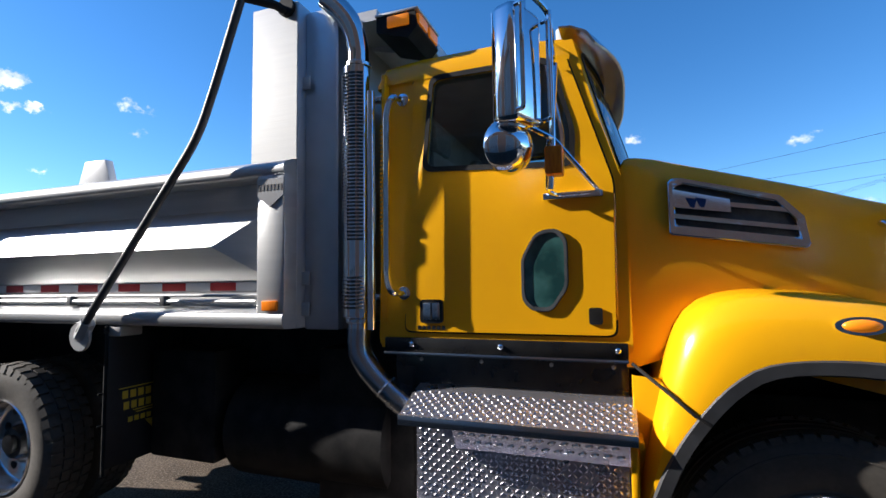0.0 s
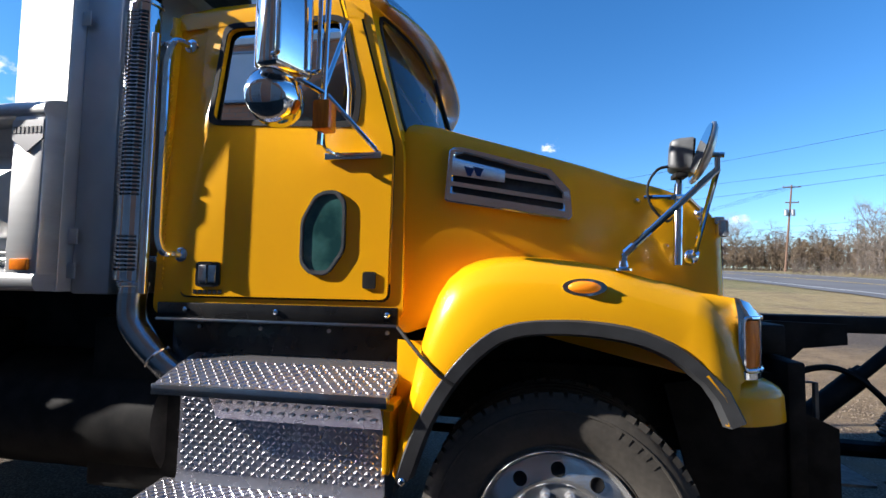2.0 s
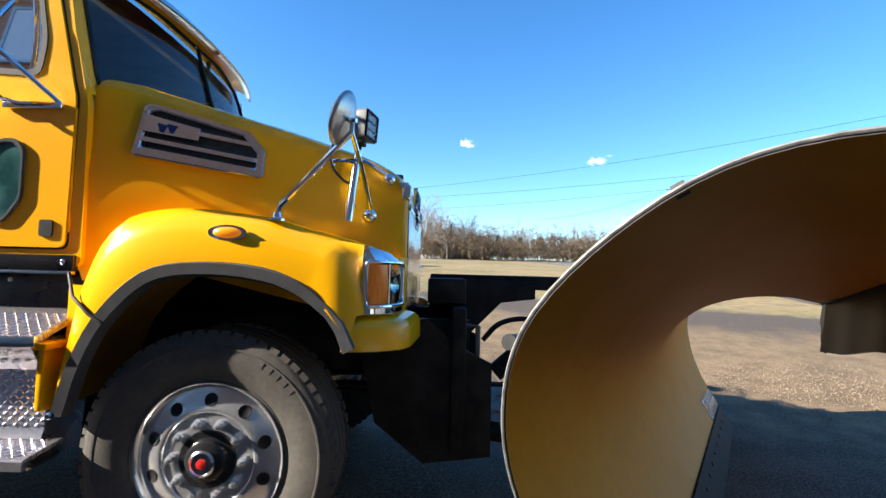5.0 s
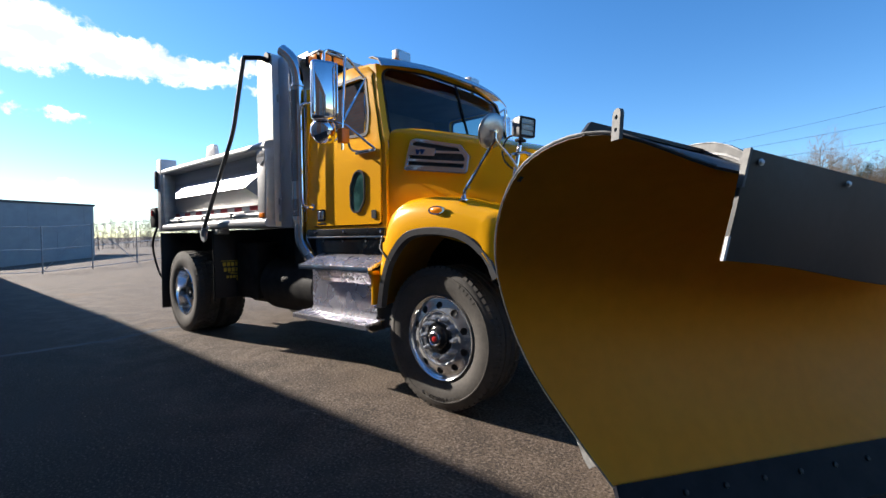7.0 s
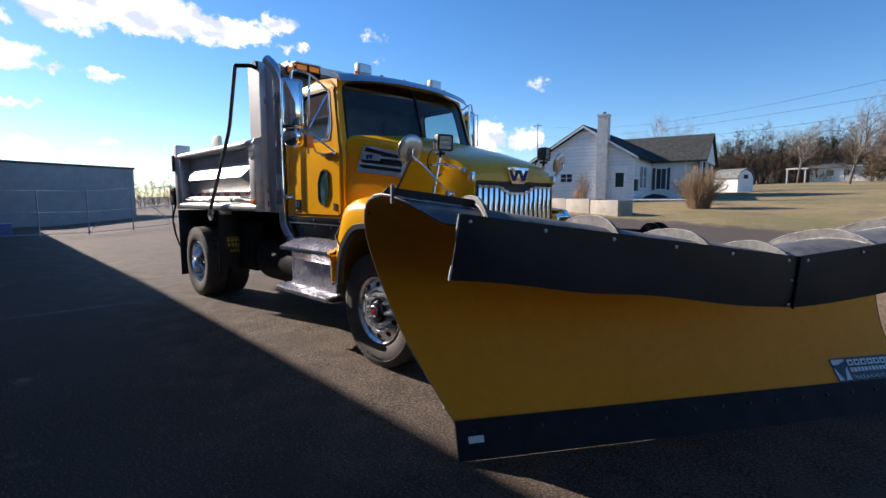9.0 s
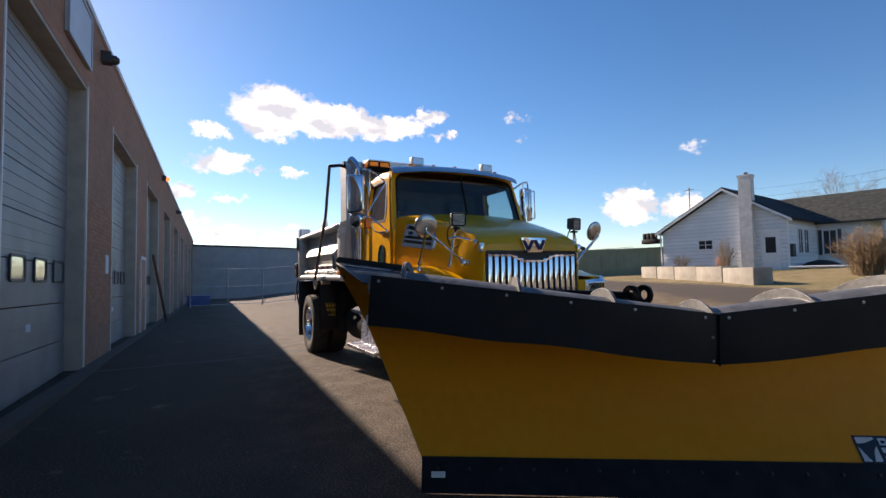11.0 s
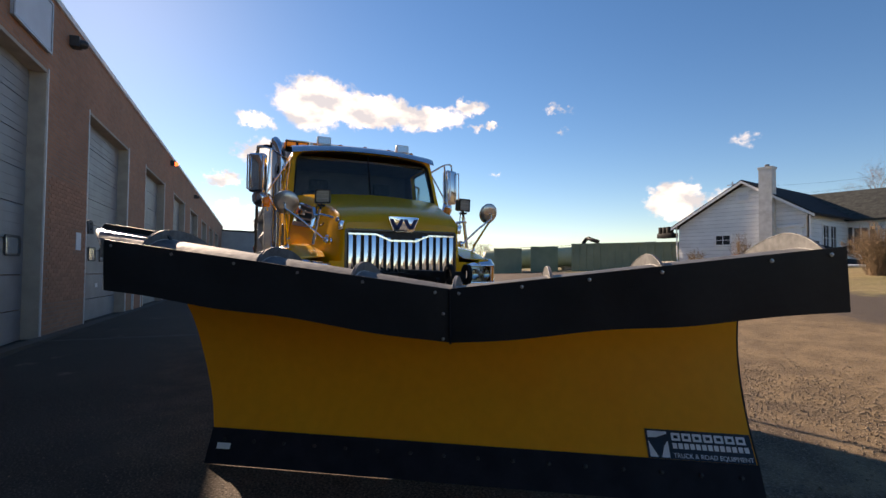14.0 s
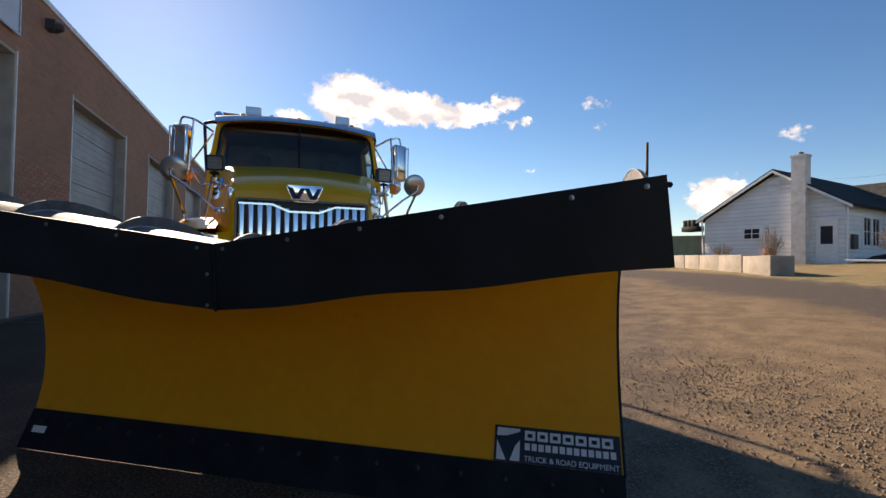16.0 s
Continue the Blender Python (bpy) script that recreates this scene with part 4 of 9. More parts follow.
        g = part("side_glass", bm, CABGLASS, door)
        g.visible_shadow = False
        bm = B()
        holed(bm, [(x, s * (Yd - tumble(z) - 0.05), z) for x, z in [(-1.77, 1.30), (-0.66, 1.30), (-0.66, 1.99), (-0.90, 2.64), (-1.77, 2.64)]], [(x, s * (Yd - tumble(z) - 0.05), z) for x, z in win], (0, s * 0.012, 0))
        part("door_liner", bm, INTERIOR, door)
        bm = B()
        tube(bm, [(-0.895, s * 0.962, 2.10), (-0.90, s * 0.945, 2.25), (-0.965, s * 0.90, 2.575)], 0.010, 8)
        part("vent_divider", bm, CHROME, door)
        # porthole
        port = rounded([(-0.985, 1.81), (-0.925, 1.81), (-0.888, 1.765), (-0.888, 1.555), (-0.96, 1.452), (-1.045, 1.452), (-1.09, 1.50), (-1.09, 1.685), (-1.03, 1.79)], 0.03)
        pin = [(-0.99 + (x + 0.99) * 0.84, 1.63 + (z - 1.63) * 0.89) for x, z in port]
        bm = B()
        holed(bm, [(x, s * (Yd + 0.012), z) for x, z in port], [(x, s * (Yd + 0.012), z) for x, z in pin], (0, s * 0.016, 0))
        bmesh.ops.bevel(bm, geom=[e for e in bm.edges if e.calc_face_angle(0) > 1.2], offset=0.004, segments=2, affect="EDGES")
        ph = part("porthole", bm, PORTRIM, door, "dark lower porthole window in a black frame")
        bm = B()
        bm.faces.new([bm.verts.new((x, s * (Yd + 0.018), z)) for x, z in pin])
        part("porthole_glass", bm, DARKGLASS, door)
        # latch
        bm = B()
        prism(bm, rounded([(-1.575, 1.395), (-1.46, 1.395), (-1.46, 1.505), (-1.575, 1.505)], 0.02), "xz", s * (Yd + 0.011), s * (Yd + 0.024))
        part("door_latch", bm, BLACK_GLOSS, door, "black square paddle latch with chrome inset")
        bm = B()
        box(bm, -1.56, -1.475, min(s * (Yd + 0.023), s * (Yd + 0.03)), max(s * (Yd + 0.023), s * (Yd + 0.03)), 1.412, 1.49, 0.004)
        part("latch_paddle", bm, POLISHED, door)
        bm = B()
        box(bm, -1.518, -1.512, s * (Yd + 0.031) - 0.002, s * (Yd + 0.031) + 0.002, 1.412, 1.49)
        part("latch_slot", bm, BLACK, door)
        bm = B()
        for k in range(6):
            x = -1.59 + 0.024 * k
            box(bm, x, x + 0.018, s * (Yd + 0.013) - 0.003, s * (Yd + 0.013) + 0.003, 1.365, 1.382)
        part("model_badge", bm, BLACK_GLOSS, door)
        bm = B()
        prism(bm, rounded([(-0.81, 1.40), (-0.755, 1.40), (-0.755, 1.47), (-0.81, 1.47)], 0.012), "xz", s * (Yd + 0.011), s * (Yd + 0.022))
        part("lock_cover", bm, BLACK, door)
        # belt of the window reveal
        bm = B()
        tube(bm, [(-0.70, s * (Yd + 0.004), 1.42), (-0.695, s * (Yd + 0.004), 1.95)], 0.006, 6)
        part("hinge_bead", bm, YELLOW, door)
        # sill under the door
        bm = B()
        box(bm, -1.765, -0.66, min(s * 0.94, s * 0.972), max(s * 0.94, s * 0.972), 1.258, 1.325, 0.006)
        sill = part("door_sill", bm, BLACK_GLOSS, cab, "black sill strip with chrome edge")
        bm = B()
        box(bm, -1.765, -0.66, min(s * 0.955, s * 0.978), max(s * 0.955, s * 0.978), 1.243, 1.258, 0.003)
        part("sill_edge", bm, POLISHED, sill)
        for x in (-1.62, -1.19, -0.70):
            bm = B()
            lathe(bm, [(0.012, 0), (0.012, 0.008), (0.006, 0.013)], (x, s * 0.972, 1.295), (0, s, 0), 10)
            part("sill_bolt", bm, CHROME, sill)
        # grab handle behind the door
        bm = B()
        tube(bm, bent([(-1.665, s * 0.955, 2.49), (-1.685, s * 1.045, 2.49), (-1.715, s * 1.045, 2.40), (-1.715, s * 1.045, 1.60), (-1.69, s * 1.045, 1.535), (-1.66, s * 0.955, 1.535)], 0.05), 0.0155, 10)
        grab = part("grab_handle", bm, CHROME, cab, "long chrome grab handle")
        for z in (2.49, 1.535):
            bm = B()
            lathe(bm, [(0.034, 0), (0.032, 0.012), (0.02, 0.018)], (-1.662, s * 0.955, z), (0, s, 0), 14)
            part("handle_foot", bm, CHROME, grab)
        # narrow perforated strip by the rear cab corner
        bm = B()
        for k in range(46):
            z = 1.38 + 0.022 * k
            box(bm, -1.79, -1.755, s * 0.957 - 0.004, s * 0.957 + 0.004, z, z + 0.010)
        part("corner_louvres", bm, YELLOW, cab, kind="stuff")
    # inside of the cab
    bm = B()
    rings = [[Vector((x, y, z)) for y in np.linspace(-0.9, 0.9, 7)] for x, z in ((-0.64, 1.32), (-0.98, 1.55), (-1.02, 1.85), (-0.95, 2.0), (-0.68, 2.04))]
    skin(bm, rings, False)
    dash = part("dashboard", bm, INTERIOR, cab)
    for y in (-0.45, 0.45):
        bm = B()
        box(bm, -1.68, -1.2, y - 0.24, y + 0.24, 1.62, 1.76, 0.04)
        seat = part("seat", bm, SEATGREY, cab, "grey cloth high-back cab seat")
        bm = B()
        box(bm, -1.74, -1.6, y - 0.23, y + 0.23, 1.74, 2.32, 0.05)
        part("seat_back", bm, SEATGREY, seat)
        bm = B()
        box(bm, -1.72, -1.62, y - 0.13, y + 0.13, 2.33, 2.50, 0.04)
        part("headrest", bm, SEATGREY, seat)
        bm = B()
        box(bm, -1.62, -1.3, y - 0.16, y + 0.16, 1.30, 1.62, 0.01)
        part("seat_base", bm, BLACK, seat)
    bm = B()
    c, ax = Vector((-1.10, 0.45, 1.98)), Vector((-0.55, 0, 0.83)).normalized()
    a = ax.orthogonal().normalized()
    b = ax.cross(a)
    tube(bm, ring_points(c, a, b, 0.22, 28) + [ring_points(c, a, b, 0.22, 28)[0]], 0.015, 8, False)
    for g in (0.3, 2.4, 4.5):
        tube(bm, [c, c + 0.22 * (math.cos(g) * a + math.sin(g) * b)], 0.014, 6)
    tube(bm, [c, c - ax * 0.3], 0.03, 8)
    part("steering_wheel", bm, BLACK, cab)
    bm = B()
    box(bm, -1.77, -0.95, -0.88, 0.88, 2.63, 2.66)
    part("headliner", bm, INTERIOR, cab)
    bm = B()
    box(bm, -1.774, -1.762, -0.88, 0.88, 1.30, 2.63)
    box(bm, -1.76, -0.66, -0.9, 0.9, 1.301, 1.31)
    part("rear_liner", bm, INTERIOR, cab)
    return cab


cab = build_cab()


def build_mirrors():
    # main mirror: a tall chrome head on a tube frame, with a round one below it
    bm = B()
    turn = Matrix.Rotation(radians(-24), 3, "Z")
    c = Vector((-1.03, -1.265, 2.415))
    box(bm, c.x - 0.055, c.x + 0.055, c.y - 0.10, c.y + 0.10, c.z - 0.235, c.z + 0.235, 0.03, turn)
    head = part("west_coast_mirror", bm, CHROME, truck, "tall chrome door mirror on a tube frame", smooth=50)
    bm = B()
    p = c + turn @ Vector((-0.057, 0, 0))
    box(bm, p.x - 0.002, p.x + 0.002, p.y - 0.085, p.y + 0.085, p.z - 0.215, p.z + 0.215, 0, turn)
    part("mirror_pane", bm, MIRRORGLASS, head)
    bm = B()
    for f in (0.10, -0.10):
        tube(bm, bent([c + turn @ Vector((0.055, f * 0.9, -0.20)), c + turn @ Vector((0.085, f * 0.9, -0.20)), c + turn @ Vector((0.085, f * 0.9, 0.20)), c + turn @ Vector((0.055, f * 0.9, 0.20))], 0.03), 0.009, 8)
    tube(bm, bent([(-0.93, -0.93, 2.58), (-0.92, -1.12, 2.70), (-1.0, -1.27, 2.74), c + Vector((0.03, -0.02, 0.2))], 0.06), 0.012, 8)
    tube(bm, bent([(-0.92, -1.13, 2.70), (-0.915, -1.17, 2.15), (-0.93, -1.16, 1.95)], 0.05), 0.012, 8)
    tube(bm, bent([c + Vector((0.02, 0.02, -0.22)), (-0.94, -1.2, 2.16), (-0.915, -1.17, 2.15)], 0.04), 0.011, 8)
    tube(bm, bent([(-0.93, -1.16, 2.15), (-0.955, -1.06, 1.965), (-0.93, -1.0, 1.952), (-0.75, -0.985, 1.955)], 0.03), 0.010, 8)
    tube(bm, [(-0.91, -1.15, 2.15), (-0.75, -0.975, 1.96)], 0.010, 8)
    tube(bm, [(-0.92, -0.93, 2.56), (-0.915, -1.16, 2.18)], 0.010, 8)
    part("mirror_frame", bm, CHROME, head, "chrome tube mirror frame")
    bm = B()
    box(bm, -0.985, -0.735, -0.995, -0.97, 1.935, 1.965, 0.006)
    part("mirror_foot", bm, CHROME, head)
    bm = B()
    m = Vector((-1.08, -1.23, 2.12))
    lathe(bm, [(0.004, 0.082), (0.035, 0.077), (0.07, 0.062), (0.097, 0.036), (0.112, 0.004), (0.113, -0.006), (0.106, -0.010), (0.02, -0.02)], m, (0.72, -0.68, -0.08), 32)
    part("convex_mirror", bm, CHROME, head, "round convex spot mirror", smooth=60)
    bm = B()
    box(bm, -0.945, -0.875, -1.205, -1.13, 2.0, 2.115, 0.01)
    part("mirror_turn_lamp", bm, AMBER, head, "amber turn lamp on the mirror frame")
    flipped([head, *head.children], truck)
    # hood mirror with its work lamp
    bm = B()
    m, face = Vector((0.464, -1.064, 1.90)), Vector((0.945, -0.10, -0.31))
    lathe(bm, [(0.02, 0.026), (0.06, 0.022), (0.10, 0.010), (0.112, 0.0), (0.111, -0.008), (0.005, -0.010)], m, face, 36)
    hm = part("hood_mirror", bm, MIRROR_BACK, truck, "round chrome hood mirror on a tripod", smooth=60)
    bm = B()
    lathe(bm, [(0.104, -0.0105), (0.104, -0.013), (0.002, -0.0135)], m, face, 36)
    part("mirror_disc", bm, MIRRORGLASS, hm)
    bm = B()
    knee = Vector((0.503, -1.082, 1.84))
    tube(bm, [(0.20, -1.02, 1.50), (0.206, -1.018, 1.54), (0.225, -1.022, 1.565), knee], 0.012, 10)
    tube(bm, [(0.207, -1.018, 1.548), (0.238, -1.023, 1.578)], 0.017, 10)
    tube(bm, [knee + Vector((0, 0, 0.04)), knee, (0.52, -0.93, 1.735), (0.535, -0.74, 1.575)], 0.010, 10)
    tube(bm, [m + face * 0.02, (0.505, -1.085, 1.888), (0.522, -1.09, 1.886)], 0.010, 8)
    tube(bm, [(0.44, -0.80, 1.79), (0.50, -0.75, 1.80), (0.58, -0.645, 1.765)], 0.012, 8)
    tube(bm, [(0.43, -0.80, 1.79), (0.34, -0.745, 1.80)], 0.010, 8)
    part("tripod_tube", bm, CHROME, hm)
    bm = B()
    lathe(bm, [(0.034, 0), (0.034, 0.008), (0.02, 0.014), (0.016, 0.035)], (0.20, -1.02, 1.485), (0, 0, 1), 14)
    part("tripod_foot", bm, CHROME, hm)
    bm = B()
    lathe(bm, [(0.008, -0.036), (0.028, -0.025), (0.037, 0), (0.028, 0.025), (0.008, 0.036)], (0.525, -0.70, 1.552), (0, 1, 0), 18)
    tube(bm, [(0.525, -0.70, 1.552), (0.54, -0.745, 1.57)], 0.012, 8)
    part("tripod_ball", bm, CHROME, hm, smooth=70)
    bm = B()
    tube(bm, [(0.446, -0.811, 1.513), (0.466, -0.765, 1.80), (0.472, -0.755, 1.85)], 0.0175, 12)
    lampost = part("work_lamp", bm, CHROME, truck, "square work lamp on a chrome post beside the hood")
    turn = Matrix.Rotation(radians(-12), 3, "Z") @ Matrix.Rotation(radians(4), 3, "Y")
    c = Vector((0.485, -0.735, 1.97))
    bm = B()
    rows = []
    for dx, s in ((-0.045, 0.72), (-0.036, 0.86), (-0.01, 0.95), (0.04, 1.0)):
        rows.append([c + turn @ Vector((dx, y * s, z * s)) for y, z in rounded([(-0.075, -0.068), (0.075, -0.068), (0.075, 0.068), (-0.075, 0.068)], 0.018)])
    skin(bm, rows)
    part("lamp_body", bm, LAMPGREY, lampost, "dark grey lamp body", smooth=40)
    bm = B()
    rr = rounded([(-0.07, -0.063), (0.07, -0.063), (0.07, 0.063), (-0.07, 0.063)], 0.014)
    ri = rounded([(-0.06, -0.053), (0.06, -0.053), (0.06, 0.053), (-0.06, 0.053)], 0.01)
    holed(bm, [c + turn @ Vector((0.0402, y, z)) for y, z in rr], [c + turn @ Vector((0.0402, y, z)) for y, z in ri], turn @ Vector((0.008, 0, 0)))
    part("lamp_rim", bm, BLACK, lampost)
    bm = B()
    skin(bm, [[c + turn @ Vector((dx, y, z)) for y, z in ri] for dx in (0.0405, 0.043)])
    part("lamp_glass", bm, WORKLENS, lampost)
    for k in (-1, 1):
        bm = B()
        skin(bm, [[c + turn @ Vector((dx, y, z)) for dx, z in ((0.043, k * 0.019 - 0.003), (0.0465, k * 0.019 - 0.003), (0.0465, k * 0.019 + 0.003), (0.043, k * 0.019 + 0.003))] for y in (-0.06, 0.06)])
        part("lens_bar", bm, LAMPGREY, lampost)
    bm = B()
    tube(bm, [(0.472, -0.755, 1.85), (0.476, -0.748, 1.905)], 0.012, 8)
    box(bm, 0.45, 0.50, -0.785, -0.715, 1.875, 1.895, 0.004)
    part("lamp_yoke", bm, BLACK, lampost)
    bm = B()
    tube(bm, curve_points([(0.45, -0.75, 1.93), (0.385, -0.77, 1.91), (0.345, -0.775, 1.84), (0.36, -0.77, 1.76), (0.42, -0.75, 1.70), (0.46, -0.72, 1.72)]), 0.006, 6)
    part("lamp_cable", bm, BLACK, lampost)
    flipped([hm, *hm.children], truck)
    flipped([lampost, *lampost.children], truck)


build_mirrors()


def lozenges(bm, origin, du, dv, nrm, nu, nv, size=0.0125, tall=0.0032):
    """Raised lozenges of a tread plate, alternately turned."""
    du, dv, nrm, origin = Vector(du), Vector(dv), Vector(nrm), Vector(origin)
    uu, vv = du.normalized(), dv.normalized()
    for i in range(nu):
        for j in range(nv):
            c = origin + du * (i + 0.5) + dv * (j + 0.5)
            a, b = (uu + vv, uu - vv) if (i + j) % 2 else (uu - vv, uu + vv)
            a, b = a.normalized() * size, b.normalized() * size * 0.36
            v = [bm.verts.new(c + q) for q in (a, b, -a, -b)]
            t0, t1 = bm.verts.new(c + a * 0.45 + nrm * tall), bm.verts.new(c - a * 0.45 + nrm * tall)
            for f in ((v[0], v[1], t0), (v[1], v[2], t1), (v[1], t1, t0), (v[2], v[3], t1), (v[3], v[0], t0), (v[3], t0, t1)):
                bm.faces.new(f)
    return bm


def build_steps():
    bm = B()
    prism(bm, [(-1.155, 0.985), (-1.155, 1.008), (-1.14, 1.014), (-0.97, 1.082), (-0.90, 1.10), (-0.78, 1.105), (-0.78, 1.08), (-0.90, 1.08), (-1.13, 0.99), (-1.13, 0.985)], "yz", -1.61, -0.64)
    step = part("cab_step", bm, TREAD, truck, "diamond-plate aluminium step box below the door")
    bm = B()
    lozenges(bm, (-1.60, -1.14, 1.0145), (0.0216, 0, 0), (0, 0.0212, 0.0085), (0, -0.37, 0.93), 44, 8)
    part("tread_pattern", bm, TREAD, step, kind="stuff", smooth=0)
    bm = B()
    box(bm, -1.61, -0.64, -1.162, -1.152, 0.972, 1.014, 0.003)
    part("step_nosing", bm, POLISHED, step)
    bm = B()
    prism(bm, [(-1.03, 0.985), (-1.045, 0.99), (-1.045, 0.64), (-1.06, 0.60), (-1.04, 0.60), (-1.03, 0.64)], "yz", -1.565, -0.675)
    part("step_riser", bm, TREAD, step, "diamond-plate riser")
    bm = B()
    lozenges(bm, (-1.56, -1.046, 0.985), (0.0216, 0, 0), (0, 0, -0.0216), (0, -1, 0), 41, 16)
    part("riser_pattern", bm, TREAD, step, kind="stuff", smooth=0)
    bm = B()
    prism(bm, [(-1.215, 0.54), (-1.215, 0.574), (-1.2, 0.582), (-1.03, 0.60), (-1.03, 0.585), (-1.19, 0.566), (-1.195, 0.54)], "yz", -1.64, -0.61)
    part("lower_tread", bm, TREAD, step, "diamond-plate lower tread")
    bm = B()
    lozenges(bm, (-1.63, -1.197, 0.584), (0.0216, 0, 0), (0, 0.0216, 0.0022), (0, 0, 1), 46, 7)
    part("lower_pattern", bm, TREAD, step, kind="stuff", smooth=0)
    for x in (-1.57, -0.68):
        bm = B()
        prism(bm, [(-1.03, 0.99), (-1.04, 0.60), (-1.20, 0.572), (-1.20, 0.55), (-0.85, 0.50), (-0.80, 1.03)], "yz", x - 0.004, x + 0.004)
        part("step_end", bm, TREAD, step)
    # sloping skirt under the upper tread with two rows of bright studs
    bm = B()
    prism(bm, [(-1.148, 0.985), (-1.085, 0.875), (-1.045, 0.872), (-1.045, 0.88), (-1.08, 0.884), (-1.138, 0.985)], "yz", -1.37, -0.67)
    part("step_skirt", bm, TREAD, step)
    bm = B()
    up, out = Vector((0, -0.063, 0.11)).normalized(), Vector((0, -0.87, -0.5))
    for row in range(2):
        for k in range(14):
            c = Vector((-1.335 + 0.047 * k + 0.02 * row, -1.1165 + 0.0205 * (row - 0.5), 0.93 - 0.036 * (row - 0.5)))
            rim = [c + Vector((0.019 * math.cos(a), 0, 0)) + up * (0.011 * math.sin(a) + 0.006 * math.cos(a)) for a in np.linspace(0, 2 * math.pi, 10, endpoint=False)]
            skin(bm, [rim, [p.lerp(c, 0.4) + out * 0.006 for p in rim]])
    part("riser_studs", bm, POLISHED, step, kind="stuff")
    for x in (-0.68, -1.56):
        bm = B()
        tube(bm, [(x, -1.15, 0.55), (x, -1.10, 0.52), (x, -0.98, 0.52)], 0.022, 8)
        part("step_bracket", bm, POLISHED, step)
    flipped([step, *step.children], truck)
    # unseen black box added behind the step to keep the underside dark
    bm = B()
    box(bm, -1.55, -0.70, -1.0, -0.45, 0.50, 0.98, 0.02)
    part("battery_box", bm, BLACK, truck)


build_steps()


def build_exhaust():
    Y, X = -0.93, -1.93
    bm = B()
    tube(bm, curve_points([(X, Y, 1.30), (X, Y, 2.0), (X, Y, 2.70), (X - 0.006, Y - 0.004, 2.84), (X - 0.03, Y - 0.02, 2.94), (X - 0.08, Y - 0.045, 3.02), (X - 0.15, Y - 0.075, 3.085)], 6), 0.058, 20, False)
    ex = part("exhaust_pipe", bm, CHROME, truck, "vertical chrome exhaust stack beside the cab", smooth=60)
    bm = B()
    tube(bm, curve_points([(X, Y, 1.36), (X, Y, 1.26), (X + 0.03, Y, 1.19), (X + 0.13, Y + 0.01, 1.08), (X + 0.28, Y + 0.04, 0.96), (X + 0.42, Y + 0.12, 0.88)], 6), 0.062, 20)
    part("lower_elbow", bm, STEEL_BLUE, ex, "heat-tinted lower exhaust elbow", smooth=60)
    for z in (1.40, 2.72):
        bm = B()
        lathe(bm, [(0.064, -0.012), (0.068, -0.008), (0.068, 0.008), (0.064, 0.012)], (X, Y, z), (0, 0, 1), 24, False)
        part("pipe_clamp", bm, POLISHED, ex)
    bm = B()
    tube(bm, ring_points(Vector((X + 0.145, Y + 0.012, 1.068)), Vector((0.64, 0, 0.77)), Vector((0, 1, 0)), 0.065, 20), 0.006, 6)
    part("pipe_clamp", bm, POLISHED, ex)
    # heat guard: half sleeve with rows of louvres
    bm = B()
    arc = np.linspace(radians(150), radians(318), 18)
    rings = []
    for z in (1.42, 1.60, 1.78, 2.3, 2.70):
        rings.append([Vector((X + 0.082 * math.cos(a), Y + 0.082 * math.sin(a), z)) for a in arc])
    skin(bm, rings, False)
    guard = part("heat_guard", bm, CHROME, ex, "perforated chrome heat guard", smooth=60)
    bm = B()
    for z0, z1 in ((1.46, 1.62), (1.80, 2.66)):
        for z in np.arange(z0, z1, 0.0185):
            for a0, a1 in ((165, 193), (198, 226), (231, 259), (264, 288), (292, 314)):
                pts = [Vector((X + 0.086 * math.cos(radians(a)), Y + 0.086 * math.sin(radians(a)), z)) for a in np.linspace(a0, a1, 4)]
                skin(bm, [[p, p + Vector((0, 0, 0.008)) + (p - Vector((X, Y, z))).normalized() * 0.005, p + Vector((0, 0, 0.010))] for p in pts], False)
    part("guard_louvres", bm, CHROME, guard, kind="stuff")
    bm = B()
    for z0, z1 in ((1.455, 1.62), (1.795, 2.66)):
        for z in np.arange(z0, z1, 0.0185):
            for a0, a1 in ((165, 193), (198, 226), (231, 259), (264, 288), (292, 314)):
                pts = [Vector((X + 0.0832 * math.cos(radians(a)), Y + 0.0832 * math.sin(radians(a)), z)) for a in np.linspace(a0, a1, 4)]
                skin(bm, [[p + Vector((0, 0, 0.0095)), p + Vector((0, 0, 0.0165))] for p in pts], False)
    part("guard_slots", bm, BLACK, guard, kind="stuff")
    bm = B()
    box(bm, -1.90, -1.80, -0.93, -0.89, 2.52, 2.545, 0.003)
    part("stack_bracket", bm, POLISHED, ex)
    bm = B()
    box(bm, -1.90, -1.78, -0.93, -0.89, 1.50, 1.53, 0.003)
    part("stack_bracket", bm, POLISHED, ex)
    # polished intake pipe standing behind the guard
    bm = B()
    tube(bm, [(-1.83, -0.985, 1.36), (-1.83, -0.985, 2.55)], 0.02, 14)
    part("intake_pipe", bm, CHROME, ex, smooth=60)


build_exhaust()


def tyre_prof(w, R):
    h = w / 2
    return [(0.295, -h * 0.80), (0.33, -h * 0.92), (0.40, -h), (0.455, -h * 0.985), (R - 0.035, -h * 0.93), (R - 0.012, -h * 0.86), (R, -h * 0.80), (R + 0.004, 0), (R, h * 0.80), (R - 0.012, h * 0.86), (R - 0.035, h * 0.93), (0.455, h * 0.985), (0.40, h), (0.33, h * 0.92), (0.295, h * 0.80)]


